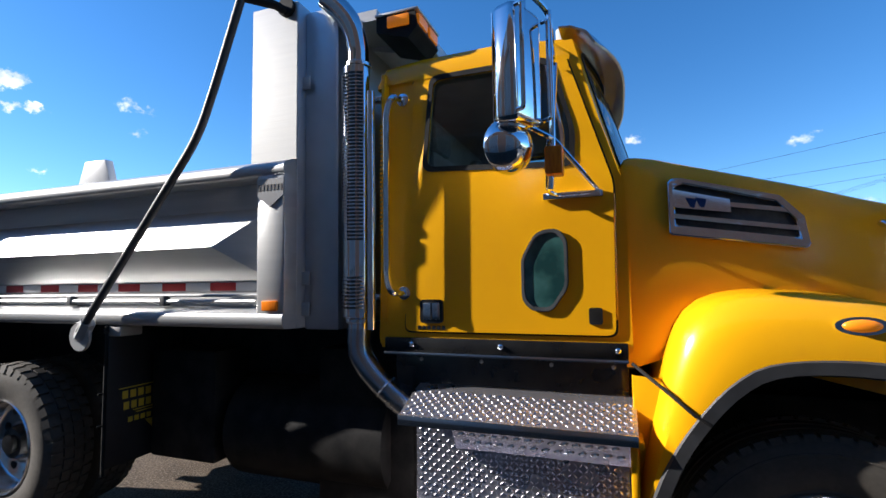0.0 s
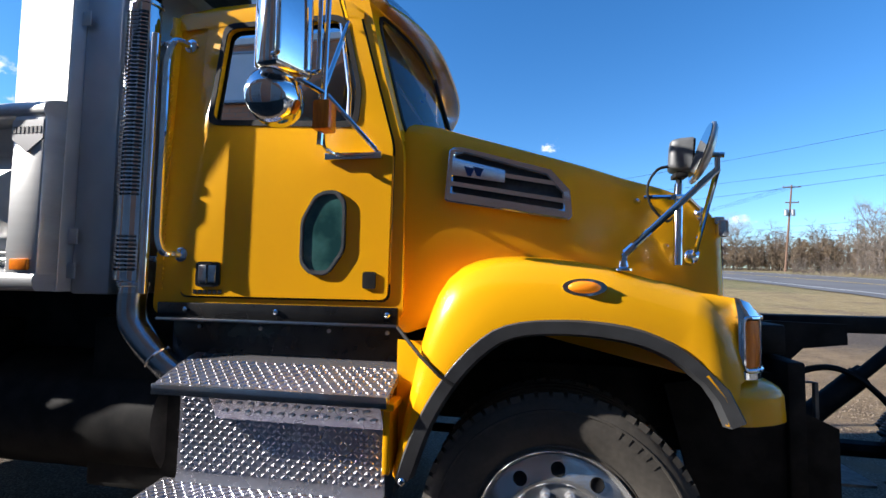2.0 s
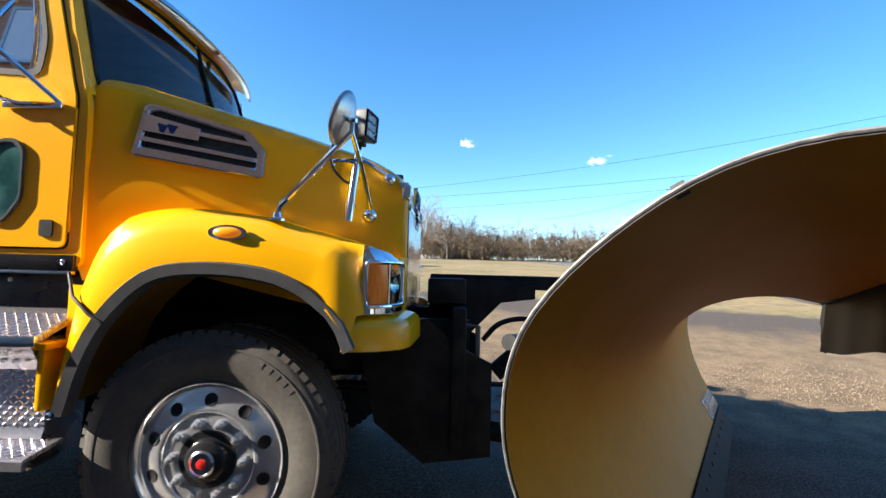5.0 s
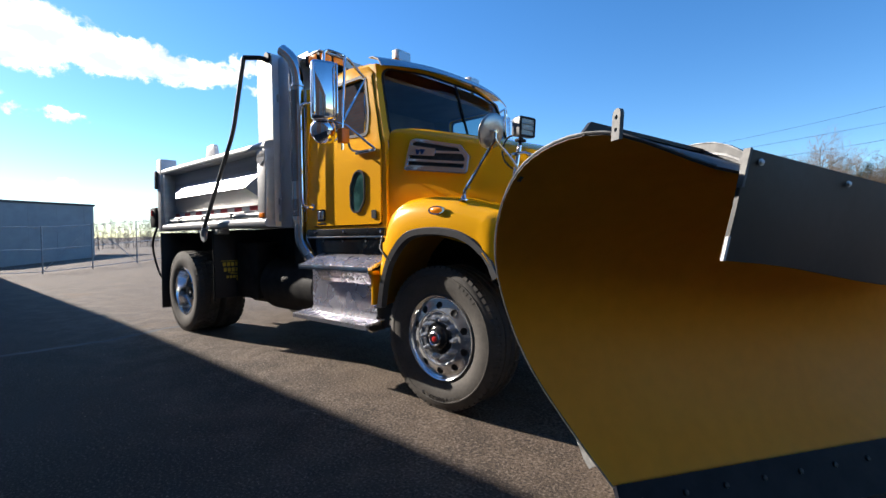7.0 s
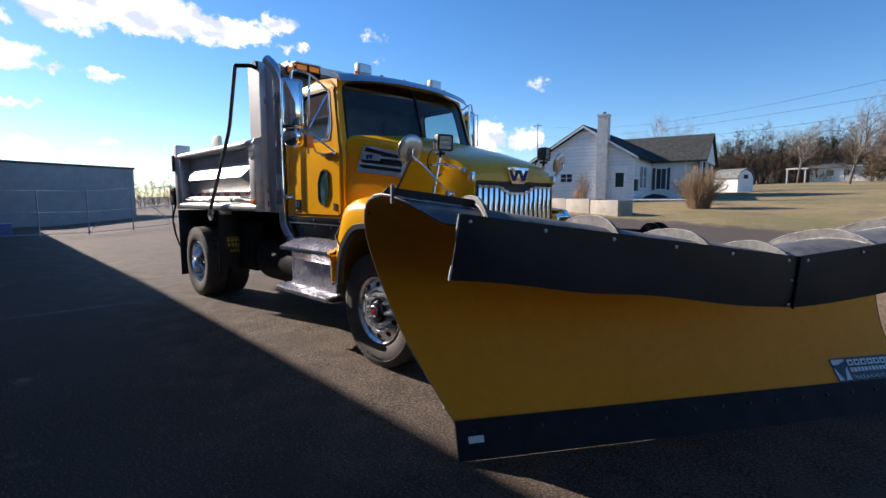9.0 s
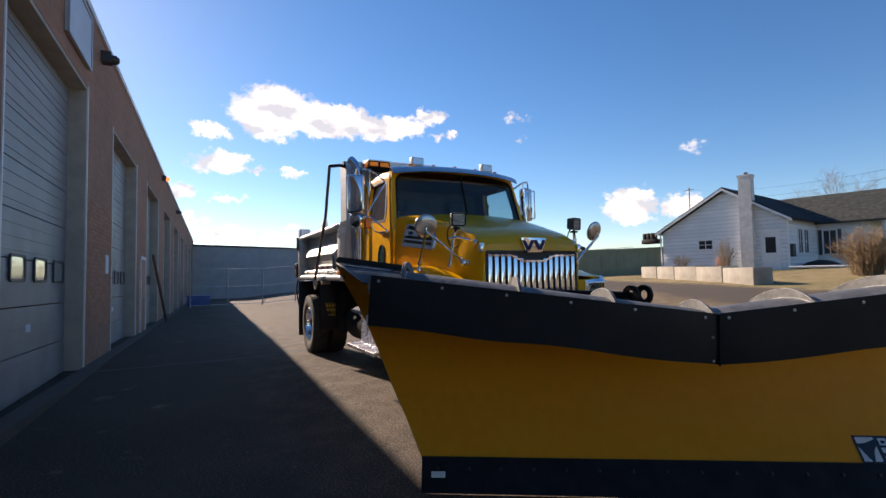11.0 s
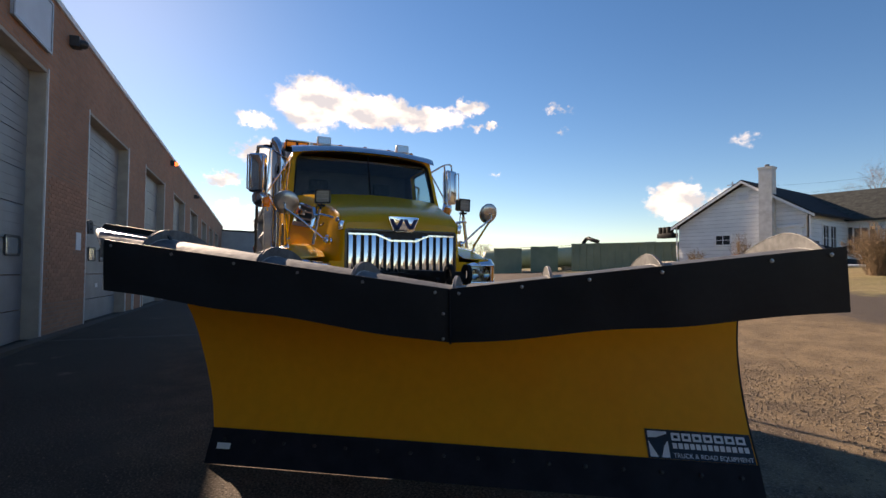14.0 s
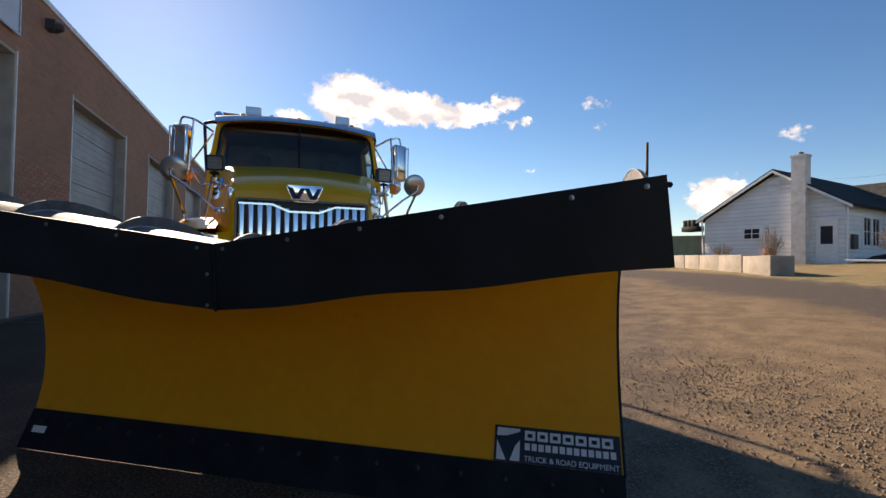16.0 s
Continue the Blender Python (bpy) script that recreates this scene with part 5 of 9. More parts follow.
def front_wheel(cx, s, name="front_wheel"):
    R, mid = 0.502, s * 0.905
    c = Vector((cx, mid, 0.03 + R))
    ax = Vector((0, s, 0))
    prof = [(0.295, -0.12), (0.36, -0.143), (0.425, -0.15), (0.47, -0.146), (0.488, -0.138)]
    grooves = []
    for g in (-0.088, -0.031, 0.031, 0.088):
        grooves += [(R - 0.001, g - 0.008), (R - 0.013, g - 0.005), (R - 0.013, g + 0.005), (R - 0.001, g + 0.008)]
    prof = prof + [(R - 0.004, -0.128)] + grooves + [(R - 0.004, 0.128), (0.488, 0.138), (0.47, 0.146), (0.452, 0.149), (0.45, 0.1525), (0.443, 0.1525), (0.441, 0.150), (0.42, 0.151), (0.39, 0.149), (0.36, 0.143), (0.33, 0.132), (0.318, 0.126), (0.312, 0.128), (0.295, 0.118)]
    bm = B()
    lathe(bm, prof, c, ax, 72, False)
    wheel = part(name, bm, TYRE, truck, "dusty black truck tyre on a polished ten-hole wheel", smooth=40)
    # shoulder lugs
    bm = B()
    for k in range(60):
        a = 2 * math.pi * k / 60
        rot = Matrix.Rotation(a, 3, "Y")
        for side in (-1, 1):
            pts = [Vector((dx, side * y, z)) for dx, y, z in ((-0.019, 0.096, R - 0.002), (0.019, 0.096, R - 0.002), (0.019, 0.133, R - 0.004), (-0.019, 0.133, R - 0.004))]
            up = [p + Vector((0, 0, 0.010)) for p in pts]
            v = [bm.verts.new(c + rot @ p) for p in pts + up]
            for q in ((4, 5, 6, 7), (0, 1, 5, 4), (1, 2, 6, 5), (2, 3, 7, 6), (3, 0, 4, 7)):
                bm.faces.new([v[i] for i in q])
            e = [Vector((p.x * 0.9, side * 0.143, R - 0.032)) for p in (pts[2], pts[3])]
            w4 = [bm.verts.new(c + rot @ p) for p in (up[3], up[2], e[0], e[1])]
            bm.faces.new(w4)
    part("tyre_tread", bm, TYRE, wheel, kind="stuff", smooth=0)
    # raised marks on the sidewall
    bm = B()
    for a0, nb in ((62, 5), (296, 3)):
        for k in range(nb):
            a = radians(a0 - k * 5.2)
            for r0, r1, da in ((0.415, 0.445, 1.5),):
                pts = []
                for r, t in ((r0, -da), (r1, -da), (r1, da * 0.2), (r0, da)):
                    g = a + radians(t)
                    pts.append(c + Vector((r * math.cos(g) , s * 0.1515, r * math.sin(g))))
                skin(bm, [[p for p in pts], [p + ax * 0.0008 for p in pts]])
    part("sidewall_marks", bm, TYRE, wheel, kind="stuff", smooth=0)
    if s < 0:
        words, verts, faces = "/80R22.5", [], []
        for k, ch in enumerate(words):
            cu = bpy.data.curves.new("mark", "FONT")
            cu.body, cu.size, cu.extrude, cu.align_x = ch, 0.042, 0.0012, "CENTER"
            tmp = new("mark_tmp", cu)
            me = bpy.data.meshes.new_from_object(tmp.evaluated_get(bpy.context.evaluated_depsgraph_get()))
            bpy.data.objects.remove(tmp)
            g = radians(281 - 4.3 * k)
            along_rim, outward = Vector((math.sin(g), 0, -math.cos(g))), Vector((math.cos(g), 0, math.sin(g)))
            base = len(verts)
            verts += [c + along_rim * v.co.x + outward * (0.412 + v.co.y) + ax * (0.1525 + v.co.z) for v in me.vertices]
            faces += [[base + i for i in f.vertices] for f in me.polygons]
            bpy.data.meshes.remove(me)
        me = bpy.data.meshes.new("sidewall_lettering")
        me.from_pydata(verts, [], faces)
        mesh_part("sidewall_lettering", me, TYRE_MARK, wheel, "raised tyre size lettering /80R22.5", 0)
    # rim
    bm = B()
    prof = [(0.302, 0.125), (0.298, 0.133), (0.291, 0.129), (0.285, 0.112), (0.278, 0.104), (0.266, 0.106), (0.238, 0.118), (0.205, 0.129), (0.19, 0.132), (0.182, 0.128), (0.18, 0.122), (0.10, 0.122), (0.098, 0.09)]
    lathe(bm, prof, c, ax, 72, False)
    rim = part("rim", bm, WHEEL_ALLOY, wheel, "polished aluminium rim", smooth=50)
    for k in range(10):
        a = 2 * math.pi * (k + 0.5) / 10
        d = Vector((math.cos(a), 0, math.sin(a)))
        bm = B()
        p = c + d * 0.232 + ax * 0.1215
        nrm = (ax * 0.95 + d * 0.34).normalized()
        lathe(bm, [(0.024, -0.006), (0.0265, 0.0005), (0.0235, 0.0015), (0.019, -0.001)], p, nrm, 14)
        part("vent_hole", bm, BLACK, wheel)
        a = 2 * math.pi * k / 10
        d = Vector((math.cos(a), 0, math.sin(a)))
        bm = B()
        lathe(bm, [(0.022, 0.120), (0.022, 0.128), (0.017, 0.130), (0.017, 0.148), (0.011, 0.150), (0.011, 0.166), (0.006, 0.168)], c + d * 0.142, ax, 6)
        part("lug_nut", bm, WHEEL_ALLOY, wheel)
    bm = B()
    lathe(bm, [(0.115, 0.12), (0.112, 0.132), (0.085, 0.134), (0.08, 0.152), (0.07, 0.16), (0.05, 0.163)], c, ax, 28)
    part("hub", bm, BLACK_GLOSS, wheel)
    bm = B()
    lathe(bm, [(0.052, 0.158), (0.052, 0.178), (0.044, 0.184), (0.040, 0.178), (0.03, 0.178)], c, ax, 24)
    part("hub_cap", bm, POLISHED, wheel)
    bm = B()
    lathe(bm, [(0.022, 0.176), (0.02, 0.184), (0.008, 0.187)], c, ax, 6)
    part("red_plug", bm, RED, wheel)


front_wheel(-0.03, -1)
front_wheel(-0.03, 1)


def rear_wheel(cx, s):
    R = 0.522
    ax = Vector((0, s, 0))
    for k, mid in enumerate((0.985, 0.655)):
        c = Vector((cx, s * mid, 0.05 + R))
        bm = B()
        lathe(bm, tyre_prof(0.275, R - 0.012), c, ax, 56, False)
        wheel = part("rear_wheel", bm, TYRE, truck, "dusty black lugged drive tyre on a polished dual wheel", smooth=40)
        bm = B()
        for i in range(44):
            rot = Matrix.Rotation(2 * math.pi * i / 44, 3, "Y")
            for y0, y1, skew in ((-0.125, -0.068, 0.4), (-0.055, -0.004, 0.0), (0.004, 0.055, 0.5), (0.068, 0.125, 0.1)):
                sh = 0.06 * skew
                pts = [Vector((dx + sh, y, R - 0.014)) for dx, y in ((-0.027, y0), (0.027, y0), (0.027, y1), (-0.027, y1))]
                up = [p + Vector((0, 0, 0.016 - (0.006 if abs(p.y) > 0.12 else 0))) for p in pts]
                v = [bm.verts.new(c + rot @ p) for p in pts + up]
                for q in ((4, 5, 6, 7), (0, 1, 5, 4), (1, 2, 6, 5), (2, 3, 7, 6), (3, 0, 4, 7)):
                    bm.faces.new([v[j] for j in q])
                if abs(y0) > 0.1 or abs(y1) > 0.1:
                    o = 1 if y1 > 0.1 else -1
                    w4 = [bm.verts.new(c + rot @ p) for p in (Vector((-0.027 + sh, o * 0.125, R - 0.004)), Vector((0.027 + sh, o * 0.125, R - 0.004)), Vector((0.024 + sh, o * 0.138, R - 0.05)), Vector((-0.024 + sh, o * 0.138, R - 0.05)))]
                    bm.faces.new(w4)
        part("tyre_tread", bm, TYRE, wheel, kind="stuff", smooth=0)
        if k == 0:
            bm = B()
            lathe(bm, [(0.302, 0.115), (0.297, 0.125), (0.286, 0.12), (0.276, 0.08), (0.272, 0.0), (0.255, -0.03), (0.19, -0.045), (0.17, -0.06), (0.10, -0.06)], c, ax, 56, False)
            part("rim", bm, POLISHED, wheel, "deep-dish polished rim", smooth=50)
            bm = B()
            lathe(bm, [(0.115, -0.06), (0.11, 0.02), (0.095, 0.05), (0.06, 0.055), (0.058, 0.075), (0.02, 0.08)], c, ax, 24)
            part("axle_hub", bm, BLACK_GLOSS, wheel)
            for i in range(10):
                a = 2 * math.pi * i / 10
                d = Vector((math.cos(a), 0, math.sin(a)))
                bm = B()
                lathe(bm, [(0.019, -0.06), (0.019, -0.03), (0.01, -0.028), (0.01, -0.01)], c + d * 0.145, ax, 6)
                part("lug_nut", bm, WHEEL_ALLOY, wheel)
                a += math.pi / 10
                d = Vector((math.cos(a), 0, math.sin(a)))
                bm = B()
                lathe(bm, [(0.028, -0.034), (0.022, -0.033)], c + d * 0.222, ax, 12)
                part("vent_hole", bm, BLACK, wheel)


rear_wheel(-4.45, -1)
rear_wheel(-4.45, 1)


def build_chassis():
    bm = B()
    for y in (-0.43, 0.43):
        box(bm, -5.5, 1.02, y - 0.04, y + 0.04, 0.78, 1.05, 0.006)
    rails = part("chassis_rail", bm, BLACK, truck, "black steel chassis frame")
    for x in (-5.3, -3.4, -2.2, -0.9, 0.85):
        bm = B()
        box(bm, x - 0.05, x + 0.05, -0.42, 0.42, 0.80, 1.03)
        part("cross_member", bm, BLACK, rails)
    for s in (-1, 1):
        bm = B()
        box(bm, -1.74, -0.66, *sorted((s * 0.86, s * 0.90)), 0.98, 1.262, 0.008)
        skirt = part("cab_skirt", bm, BLACK_GLOSS, rails, "black panel below the cab sill")
        for x in (-1.6, -1.3, -0.98, -0.72):
            bm = B()
            lathe(bm, [(0.009, 0), (0.009, 0.006), (0.004, 0.009)], (x, s * 0.90, 1.215), (0, s, 0), 8)
            part("skirt_bolt", bm, BOLT, skirt)
    bm = B()
    box(bm, -5.05, -1.9, -0.62, 0.62, 1.04, 1.36, 0.01)
    part("hoist_frame", bm, BLACK, rails, "black hoist frame below the dump body")
    bm = B()
    box(bm, -1.75, 0.5, -0.36, 0.36, 0.72, 1.24, 0.05)
    part("engine_block", bm, BLACK, rails)
    for x, r in ((-0.03, 0.07), (-4.45, 0.11)):
        bm = B()
        tube(bm, [(x, -0.85, 0.55), (x, 0.85, 0.55)], r, 14)
        part("axle", bm, BLACK, rails)
    bm = B()
    lathe(bm, [(0.08, -0.25), (0.2, -0.16), (0.24, 0), (0.2, 0.16), (0.08, 0.25)], (-4.40, 0, 0.55), (0, 1, 0), 20)
    part("differential", bm, BLACK, rails)
    for s in (-1, 1):
        for x in (0.0, -4.45):
            bm = B()
            for k in range(4):
                box(bm, x - 0.62 + 0.1 * k, x + 0.62 - 0.1 * k, s * 0.46 - 0.045, s * 0.46 + 0.045, 0.70 - 0.022 * k, 0.718 - 0.022 * k, 0.003)
            part("leaf_spring", bm, BLACK, rails)
        bm = B()
        lathe(bm, [(0.27, 0.0), (0.30, 0.02), (0.30, 1.02), (0.27, 1.04)], (-2.85, s * 0.6, 0.74), (1, 0, 0), 28)
        part("fuel_tank", bm, BLACK, rails, "black cylindrical side tank")
        # two black boxes a side, added where the underside shows only deep shade
        bm = B()
        box(bm, -3.40, -2.90, s * 0.72 - 0.17, s * 0.72 + 0.17, 0.56, 1.2, 0.02)
        part("air_tank_box", bm, BLACK, rails)
        bm = B()
        box(bm, -2.25, -1.68, s * 0.62 - 0.2, s * 0.62 + 0.2, 0.42, 1.24, 0.03)
        part("battery_box", bm, BLACK, rails, "black box added to fill the shaded underside")
    # unseen black block added between the rails, hides the ground beyond
    bm = B()
    box(bm, -3.3, -1.7, -0.30, 0.30, 0.48, 0.98, 0.06)
    part("transmission_case", bm, BLACK, rails)
    bm = B()
    tube(bm, [(-4.2, 0, 0.62), (-1.7, 0, 0.85)], 0.05, 10)
    part("drive_shaft", bm, BLACK, rails)
    # rear mud flaps
    for s in (-1, 1):
        y0, y1 = sorted((s * 0.55, s * 1.16))
        bm = B()
        box(bm, -5.10, -5.085, y0, y1, 0.30, 1.34, 0.004)
        part("rear_mud_flap", bm, RUBBER, rails)
    # front flap before the drive wheels, with plain lettering bars and a triangle
    for s in (-1, 1):
        y0, y1 = sorted((s * 0.50, s * 1.12))
        bm = B()
        box(bm, -3.475, -3.46, y0, y1, 0.55, 1.33, 0.004)
        flap = part("front_mud_flap", bm, RUBBER, truck, "black rubber mud flap with yellow printed bars")
        yc = s * 0.83
        for z, hw, th in ((0.985, 0.22, 0.006), (0.945, 0.20, 0.045), (0.88, 0.19, 0.045), (0.845, 0.13, 0.006), (0.83, 0.11, 0.006), (0.795, 0.16, 0.03)):
            nb = 8 if th > 0.02 else 1
            for k in range(nb):
                a = yc - hw + 2 * hw * k / nb
                bm = B()
                box(bm, -3.4595, -3.4575, a, a + 2 * hw / nb * (0.7 if nb > 1 else 1.0), z - th / 2, z + th / 2)
                part("printed_bar", bm, DECALTEXT, flap)
        bm = B()
        prism(bm, [(yc - 0.05, 0.77), (yc + 0.05, 0.77), (yc, 0.71)], "yz", -3.4595, -3.4575)
        part("printed_triangle", bm, DECALTEXT, flap)
        bm = B()
        tube(bm, [(-3.465, s * 1.13, 1.36), (-3.465, s * 1.13, 0.52)], 0.010, 6)
        tube(bm, [(-3.465, s * 0.5, 1.33), (-3.465, s * 1.15, 1.33)], 0.012, 6)
        for z in (0.8, 0.98):
            tube(bm, [(-3.465, s * 1.13, z), (-3.465, s * 1.17, z)], 0.006, 6)
        part("flap_hanger", bm, BLACK, flap)


build_chassis()


def build_body():
    x0, x1, W = -5.15, -2.24, 1.10
    bm = B()
    box(bm, x0, x1, -0.96, 0.96, 1.40, 1.44, 0)
    body = part("dump_body", bm, STAINLESS, truck, "brushed stainless steel dump body with sloped side braces")
    for s in (-1, 1):
        def sy(y):
            return s * y
        bm = B()
        skin(bm, [[Vector((x, sy(0.985), 1.40)), Vector((x, sy(0.985), 2.20)), Vector((x, sy(0.96), 2.20)), Vector((x, sy(0.96), 1.40))] for x in (x0, x1)])
        part("side_wall", bm, STAINLESS, body)
        bm = B()
        prof = rounded([(1.135, 2.135), (1.135, 2.20), (1.05, 2.235), (0.95, 2.235), (0.95, 2.135)], 0.03)
        skin(bm, [[Vector((x, sy(a), b)) for a, b in prof] for x in (x0, x1)])
        part("top_rail", bm, STAINLESS, body, "rolled stainless top rail", smooth=45)
        # long brace with a bright sloping upper face and tapered ends
        bm = B()
        ta, tb, ba, bb = (bm.verts.new((x, sy(0.986), z)) for x, z in ((-4.96, 2.0), (-2.415, 2.0), (-4.96, 1.605), (-2.415, 1.605)))
        ca, cb = (bm.verts.new((x, sy(1.105), 1.79)) for x in (-4.66, -2.73))
        for f in ((ta, ca, cb, tb), (ba, bb, cb, ca), (ta, ba, ca), (tb, cb, bb)):
            bm.faces.new(f)
        part("side_brace", bm, STAINLESS, body, "sloped stainless side brace", smooth=0)
        bm = B()
        prof = rounded([(0.98, 1.36), (1.125, 1.365), (1.14, 1.40), (1.135, 1.44), (1.04, 1.475), (0.98, 1.475)], 0.02)
        skin(bm, [[Vector((x, sy(a), b)) for a, b in prof] for x in (x0, x1)])
        part("lower_rail", bm, STAINLESS, body, "rolled stainless lower rail", smooth=45)
        bm = B()
        skin(bm, [[Vector((x, sy(a), b)) for a, b in ((0.985, 1.475), (1.05, 1.475), (1.045, 1.53), (0.985, 1.545))] for x in (x0 + 0.02, x1 - 0.18)])
        tube(bm, [(x0 + 0.1, sy(1.085), 1.50), (x1 - 0.2, sy(1.085), 1.50)], 0.012, 8)
        tube(bm, [(x0 + 0.1, sy(1.07), 1.53), (x1 - 0.2, sy(1.07), 1.53)], 0.008, 6)
        part("conduit", bm, STAINLESS, body)
        for x in (-4.6, -3.85, -3.08):
            bm = B()
            box(bm, x - 0.02, x + 0.02, *sorted((sy(1.06), sy(1.10))), 1.475, 1.53, 0.004)
            part("conduit_clip", bm, DUSTY, body)
        n = 14
        for k in range(n):
            a = x0 + 0.12 + (x1 - x0 - 0.36) * k / n
            bm = B()
            box(bm, a, a + (x1 - x0 - 0.36) / n - 0.001, *sorted((sy(0.987), sy(0.992))), 1.555, 1.60)
            part("reflective_tape", bm, (REDTAPE, WHITETAPE)[k % 2], body)
        # posts at both ends
        for xa, xb in ((-2.41, -2.238), (-5.18, -5.0)):
            bm = B()
            box(bm, xa, xb, *sorted((sy(0.97), sy(1.125))), 1.43, 2.15, 0.012)
            part("corner_post", bm, STAINLESS, body)
        bm = B()
        box(bm, -5.24, -5.08, *sorted((sy(0.93), sy(1.14))), 1.36, 2.36, 0.012)
        part("tail_post", bm, STAINLESS, body)
        bm = B()
        prism(bm, [(-2.405, 2.12), (-2.24, 2.12), (-2.24, 2.035), (-2.322, 1.975), (-2.405, 2.035)], "xz", *sorted((sy(1.125), sy(1.133))))
        plaque = part("maker_plaque", bm, SILVER_PLATE, body, "shield-shaped metal plaque with dark marks")
        for k in range(7):
            a = -2.395 + 0.022 * k
            bm = B()
            box(bm, a, a + 0.013, *sorted((sy(1.132), sy(1.135))), 2.06, 2.09)
            part("plaque_bar", bm, TRIM, plaque)
        bm = B()
        box(bm, -2.365, -2.27, *sorted((sy(1.125), sy(1.14))), 1.455, 1.505, 0.006)
        part("body_marker", bm, AMBER, body, "amber body marker lamp")
        # gusset and plate of the headboard
        bm = B()
        poly = [(-2.53, 3.09), (-2.24, 3.09), (-2.24, 2.22), (-2.53, 2.235)]
        prism(bm, poly, "xz", *sorted((sy(1.0), sy(1.034))))
        part("headboard_side", bm, STAINLESS, body, "stainless headboard side plate")
    bm = B()
    box(bm, -2.27, -2.235, -1.03, 1.03, 1.36, 3.09, 0.006)
    part("headboard", bm, HEADSHEET, body, "tall polished stainless headboard")
    # boxed front of the headboard, with slightly dented side sheets
    bm = B()
    box(bm, -2.236, -2.03, -0.965, 0.965, 1.35, 3.06, 0.012)
    part("headboard_box", bm, HEADSHEET, body, "polished stainless boxed headboard front")
    for y in (-0.985, 0.985):
        for z in (1.42, 1.58, 2.62):
            bm = B()
            box(bm, -2.236, -2.19, y - 0.004, y + 0.004, z, z + 0.07, 0.002)
            part("headboard_tab", bm, STAINLESS, body)
    bm = B()
    prism(bm, [(-2.30, 3.09), (-2.30, 3.05), (-1.86, 2.94), (-1.64, 2.92), (-1.64, 2.998), (-1.74, 3.03), (-2.2, 3.10)], "xz", -0.585, 0.86)
    box(bm, -2.30, -1.86, -0.86, -0.58, 3.0, 3.06)
    part("cab_shield", bm, STAINLESS, body, "stainless cab shield over the cab roof")
    bm = B()
    prism(bm, [(-1.84, 2.985), (-1.62, 2.985), (-1.605, 2.90), (-1.66, 2.845), (-1.84, 2.90)], "xz", -0.90, -0.60)
    pod = part("beacon_pod", bm, BLACK, body, "strobe pod with amber lenses under the cab shield")
    bm = B()
    box(bm, -1.85, -1.60, -0.905, -0.595, 2.985, 3.0, 0.004)
    part("pod_lid", bm, STAINLESS, pod)
    for y in (-0.83, -0.68):
        bm = B()
        box(bm, -1.622, -1.597, y - 0.06, y + 0.06, 2.915, 2.972, 0.008)
        part("strobe_lens", bm, AMBER_GLOW, pod)
    bm = B()
    box(bm, -1.775, -1.65, -0.912, -0.897, 2.91, 2.972, 0.006)
    part("strobe_lens", bm, AMBER_GLOW, pod)
    # tailgate and gear behind it
    bm = B()
    box(bm, -5.23, -5.17, -0.93, 0.93, 1.40, 2.25, 0.01)
    part("tailgate", bm, STAINLESS, body)
    bm = B()
    box(bm, -5.5, -5.27, -1.16, -0.98, 1.42, 1.70, 0.02)
    box(bm, -5.62, -5.2, -1.0, 1.0, 1.12, 1.22, 0.01)
    tube(bm, curve_points([(-5.45, -1.08, 1.45), (-5.60, -1.1, 1.15), (-5.5, -1.05, 0.75), (-5.2, -1.0, 0.6)]), 0.015, 8)
    part("spreader_gear", bm, BLACK, body, "black salt-spreader gear at the tail")
    bm = B()
    box(bm, -5.40, -5.36, -1.18, -1.12, 1.58, 1.66, 0.006)
    part("tail_lamp", bm, RED, body)
    bm = B()
    box(bm, -5.255, -5.20, -1.17, -1.14, 1.95, 2.2, 0.006)
    part("tail_lamp_bar", bm, TRIM, body)
    bm = B()
    prism(bm, [(-4.0, 2.225), (-3.68, 2.225), (-3.74, 2.40), (-3.93, 2.40)], "xz", -0.985, -0.93, 0.01)
    part("rail_bracket", bm, WHITE, body)
    # tarp arm
    for s in (-1, 1):
        bm = B()
        tube(bm, bent([(-3.60, s * 1.19, 1.33), (-2.72, s * 1.21, 2.36), (-2.60, s * 1.22, 2.62), (-2.44, s * 1.22, 3.05)], 0.14), 0.022, 10)
        arm = part("tarp_arm", bm, TRIM, body, "dark grey steel tarp arm", smooth=50)
        bm = B()
        tube(bm, [(-2.44, s * 1.22, 3.05), (-2.33, s * 1.10, 3.05), (-2.28, s * 1.0, 3.03)], 0.024, 8)
        part("arm_head", bm, BLACK, body)
        bm = B()
        lathe(bm, [(0.085, 0.0), (0.085, 0.012), (0.082, 0.016), (0.03, 0.016), (0.028, 0.03), (0.012, 0.034)], (-3.62, s * 1.165, 1.30), (0, s, 0), 24)
        tube(bm, [(-3.62, s * 1.17, 1.30), (-3.55, s * 1.18, 1.385)], 0.04, 6)
        part("arm_pivot", bm, STAINLESS, body, "round steel pivot plate")
        bm = B()
        box(bm, -3.50, -3.37, *sorted((s * 0.98, s * 1.12)), 1.30, 1.36, 0.008)
        part("arm_bracket", bm, STAINLESS, body)
    bm = B()
    tube(bm, [(-2.30, -1.06, 3.06), (-2.30, 1.06, 3.06)], 0.05, 14)
    part("tarp_roll", bm, BLACK, body)


build_body()


# ---- the snow plow ----
PU, PN, PO = Vector((0.507, 0.862, 0)).normalized(), Vector((0.862, -0.507, 0)).normalized(), Vector((1.6, -1.5, 0))
plow = thing("snow_plow", PO, "large angled snow plow with yellow moldboard and black rubber deflector", "snow plow")


def pl(u, n, z):
    return PO + PU * u + PN * n + Vector((0, 0, z))


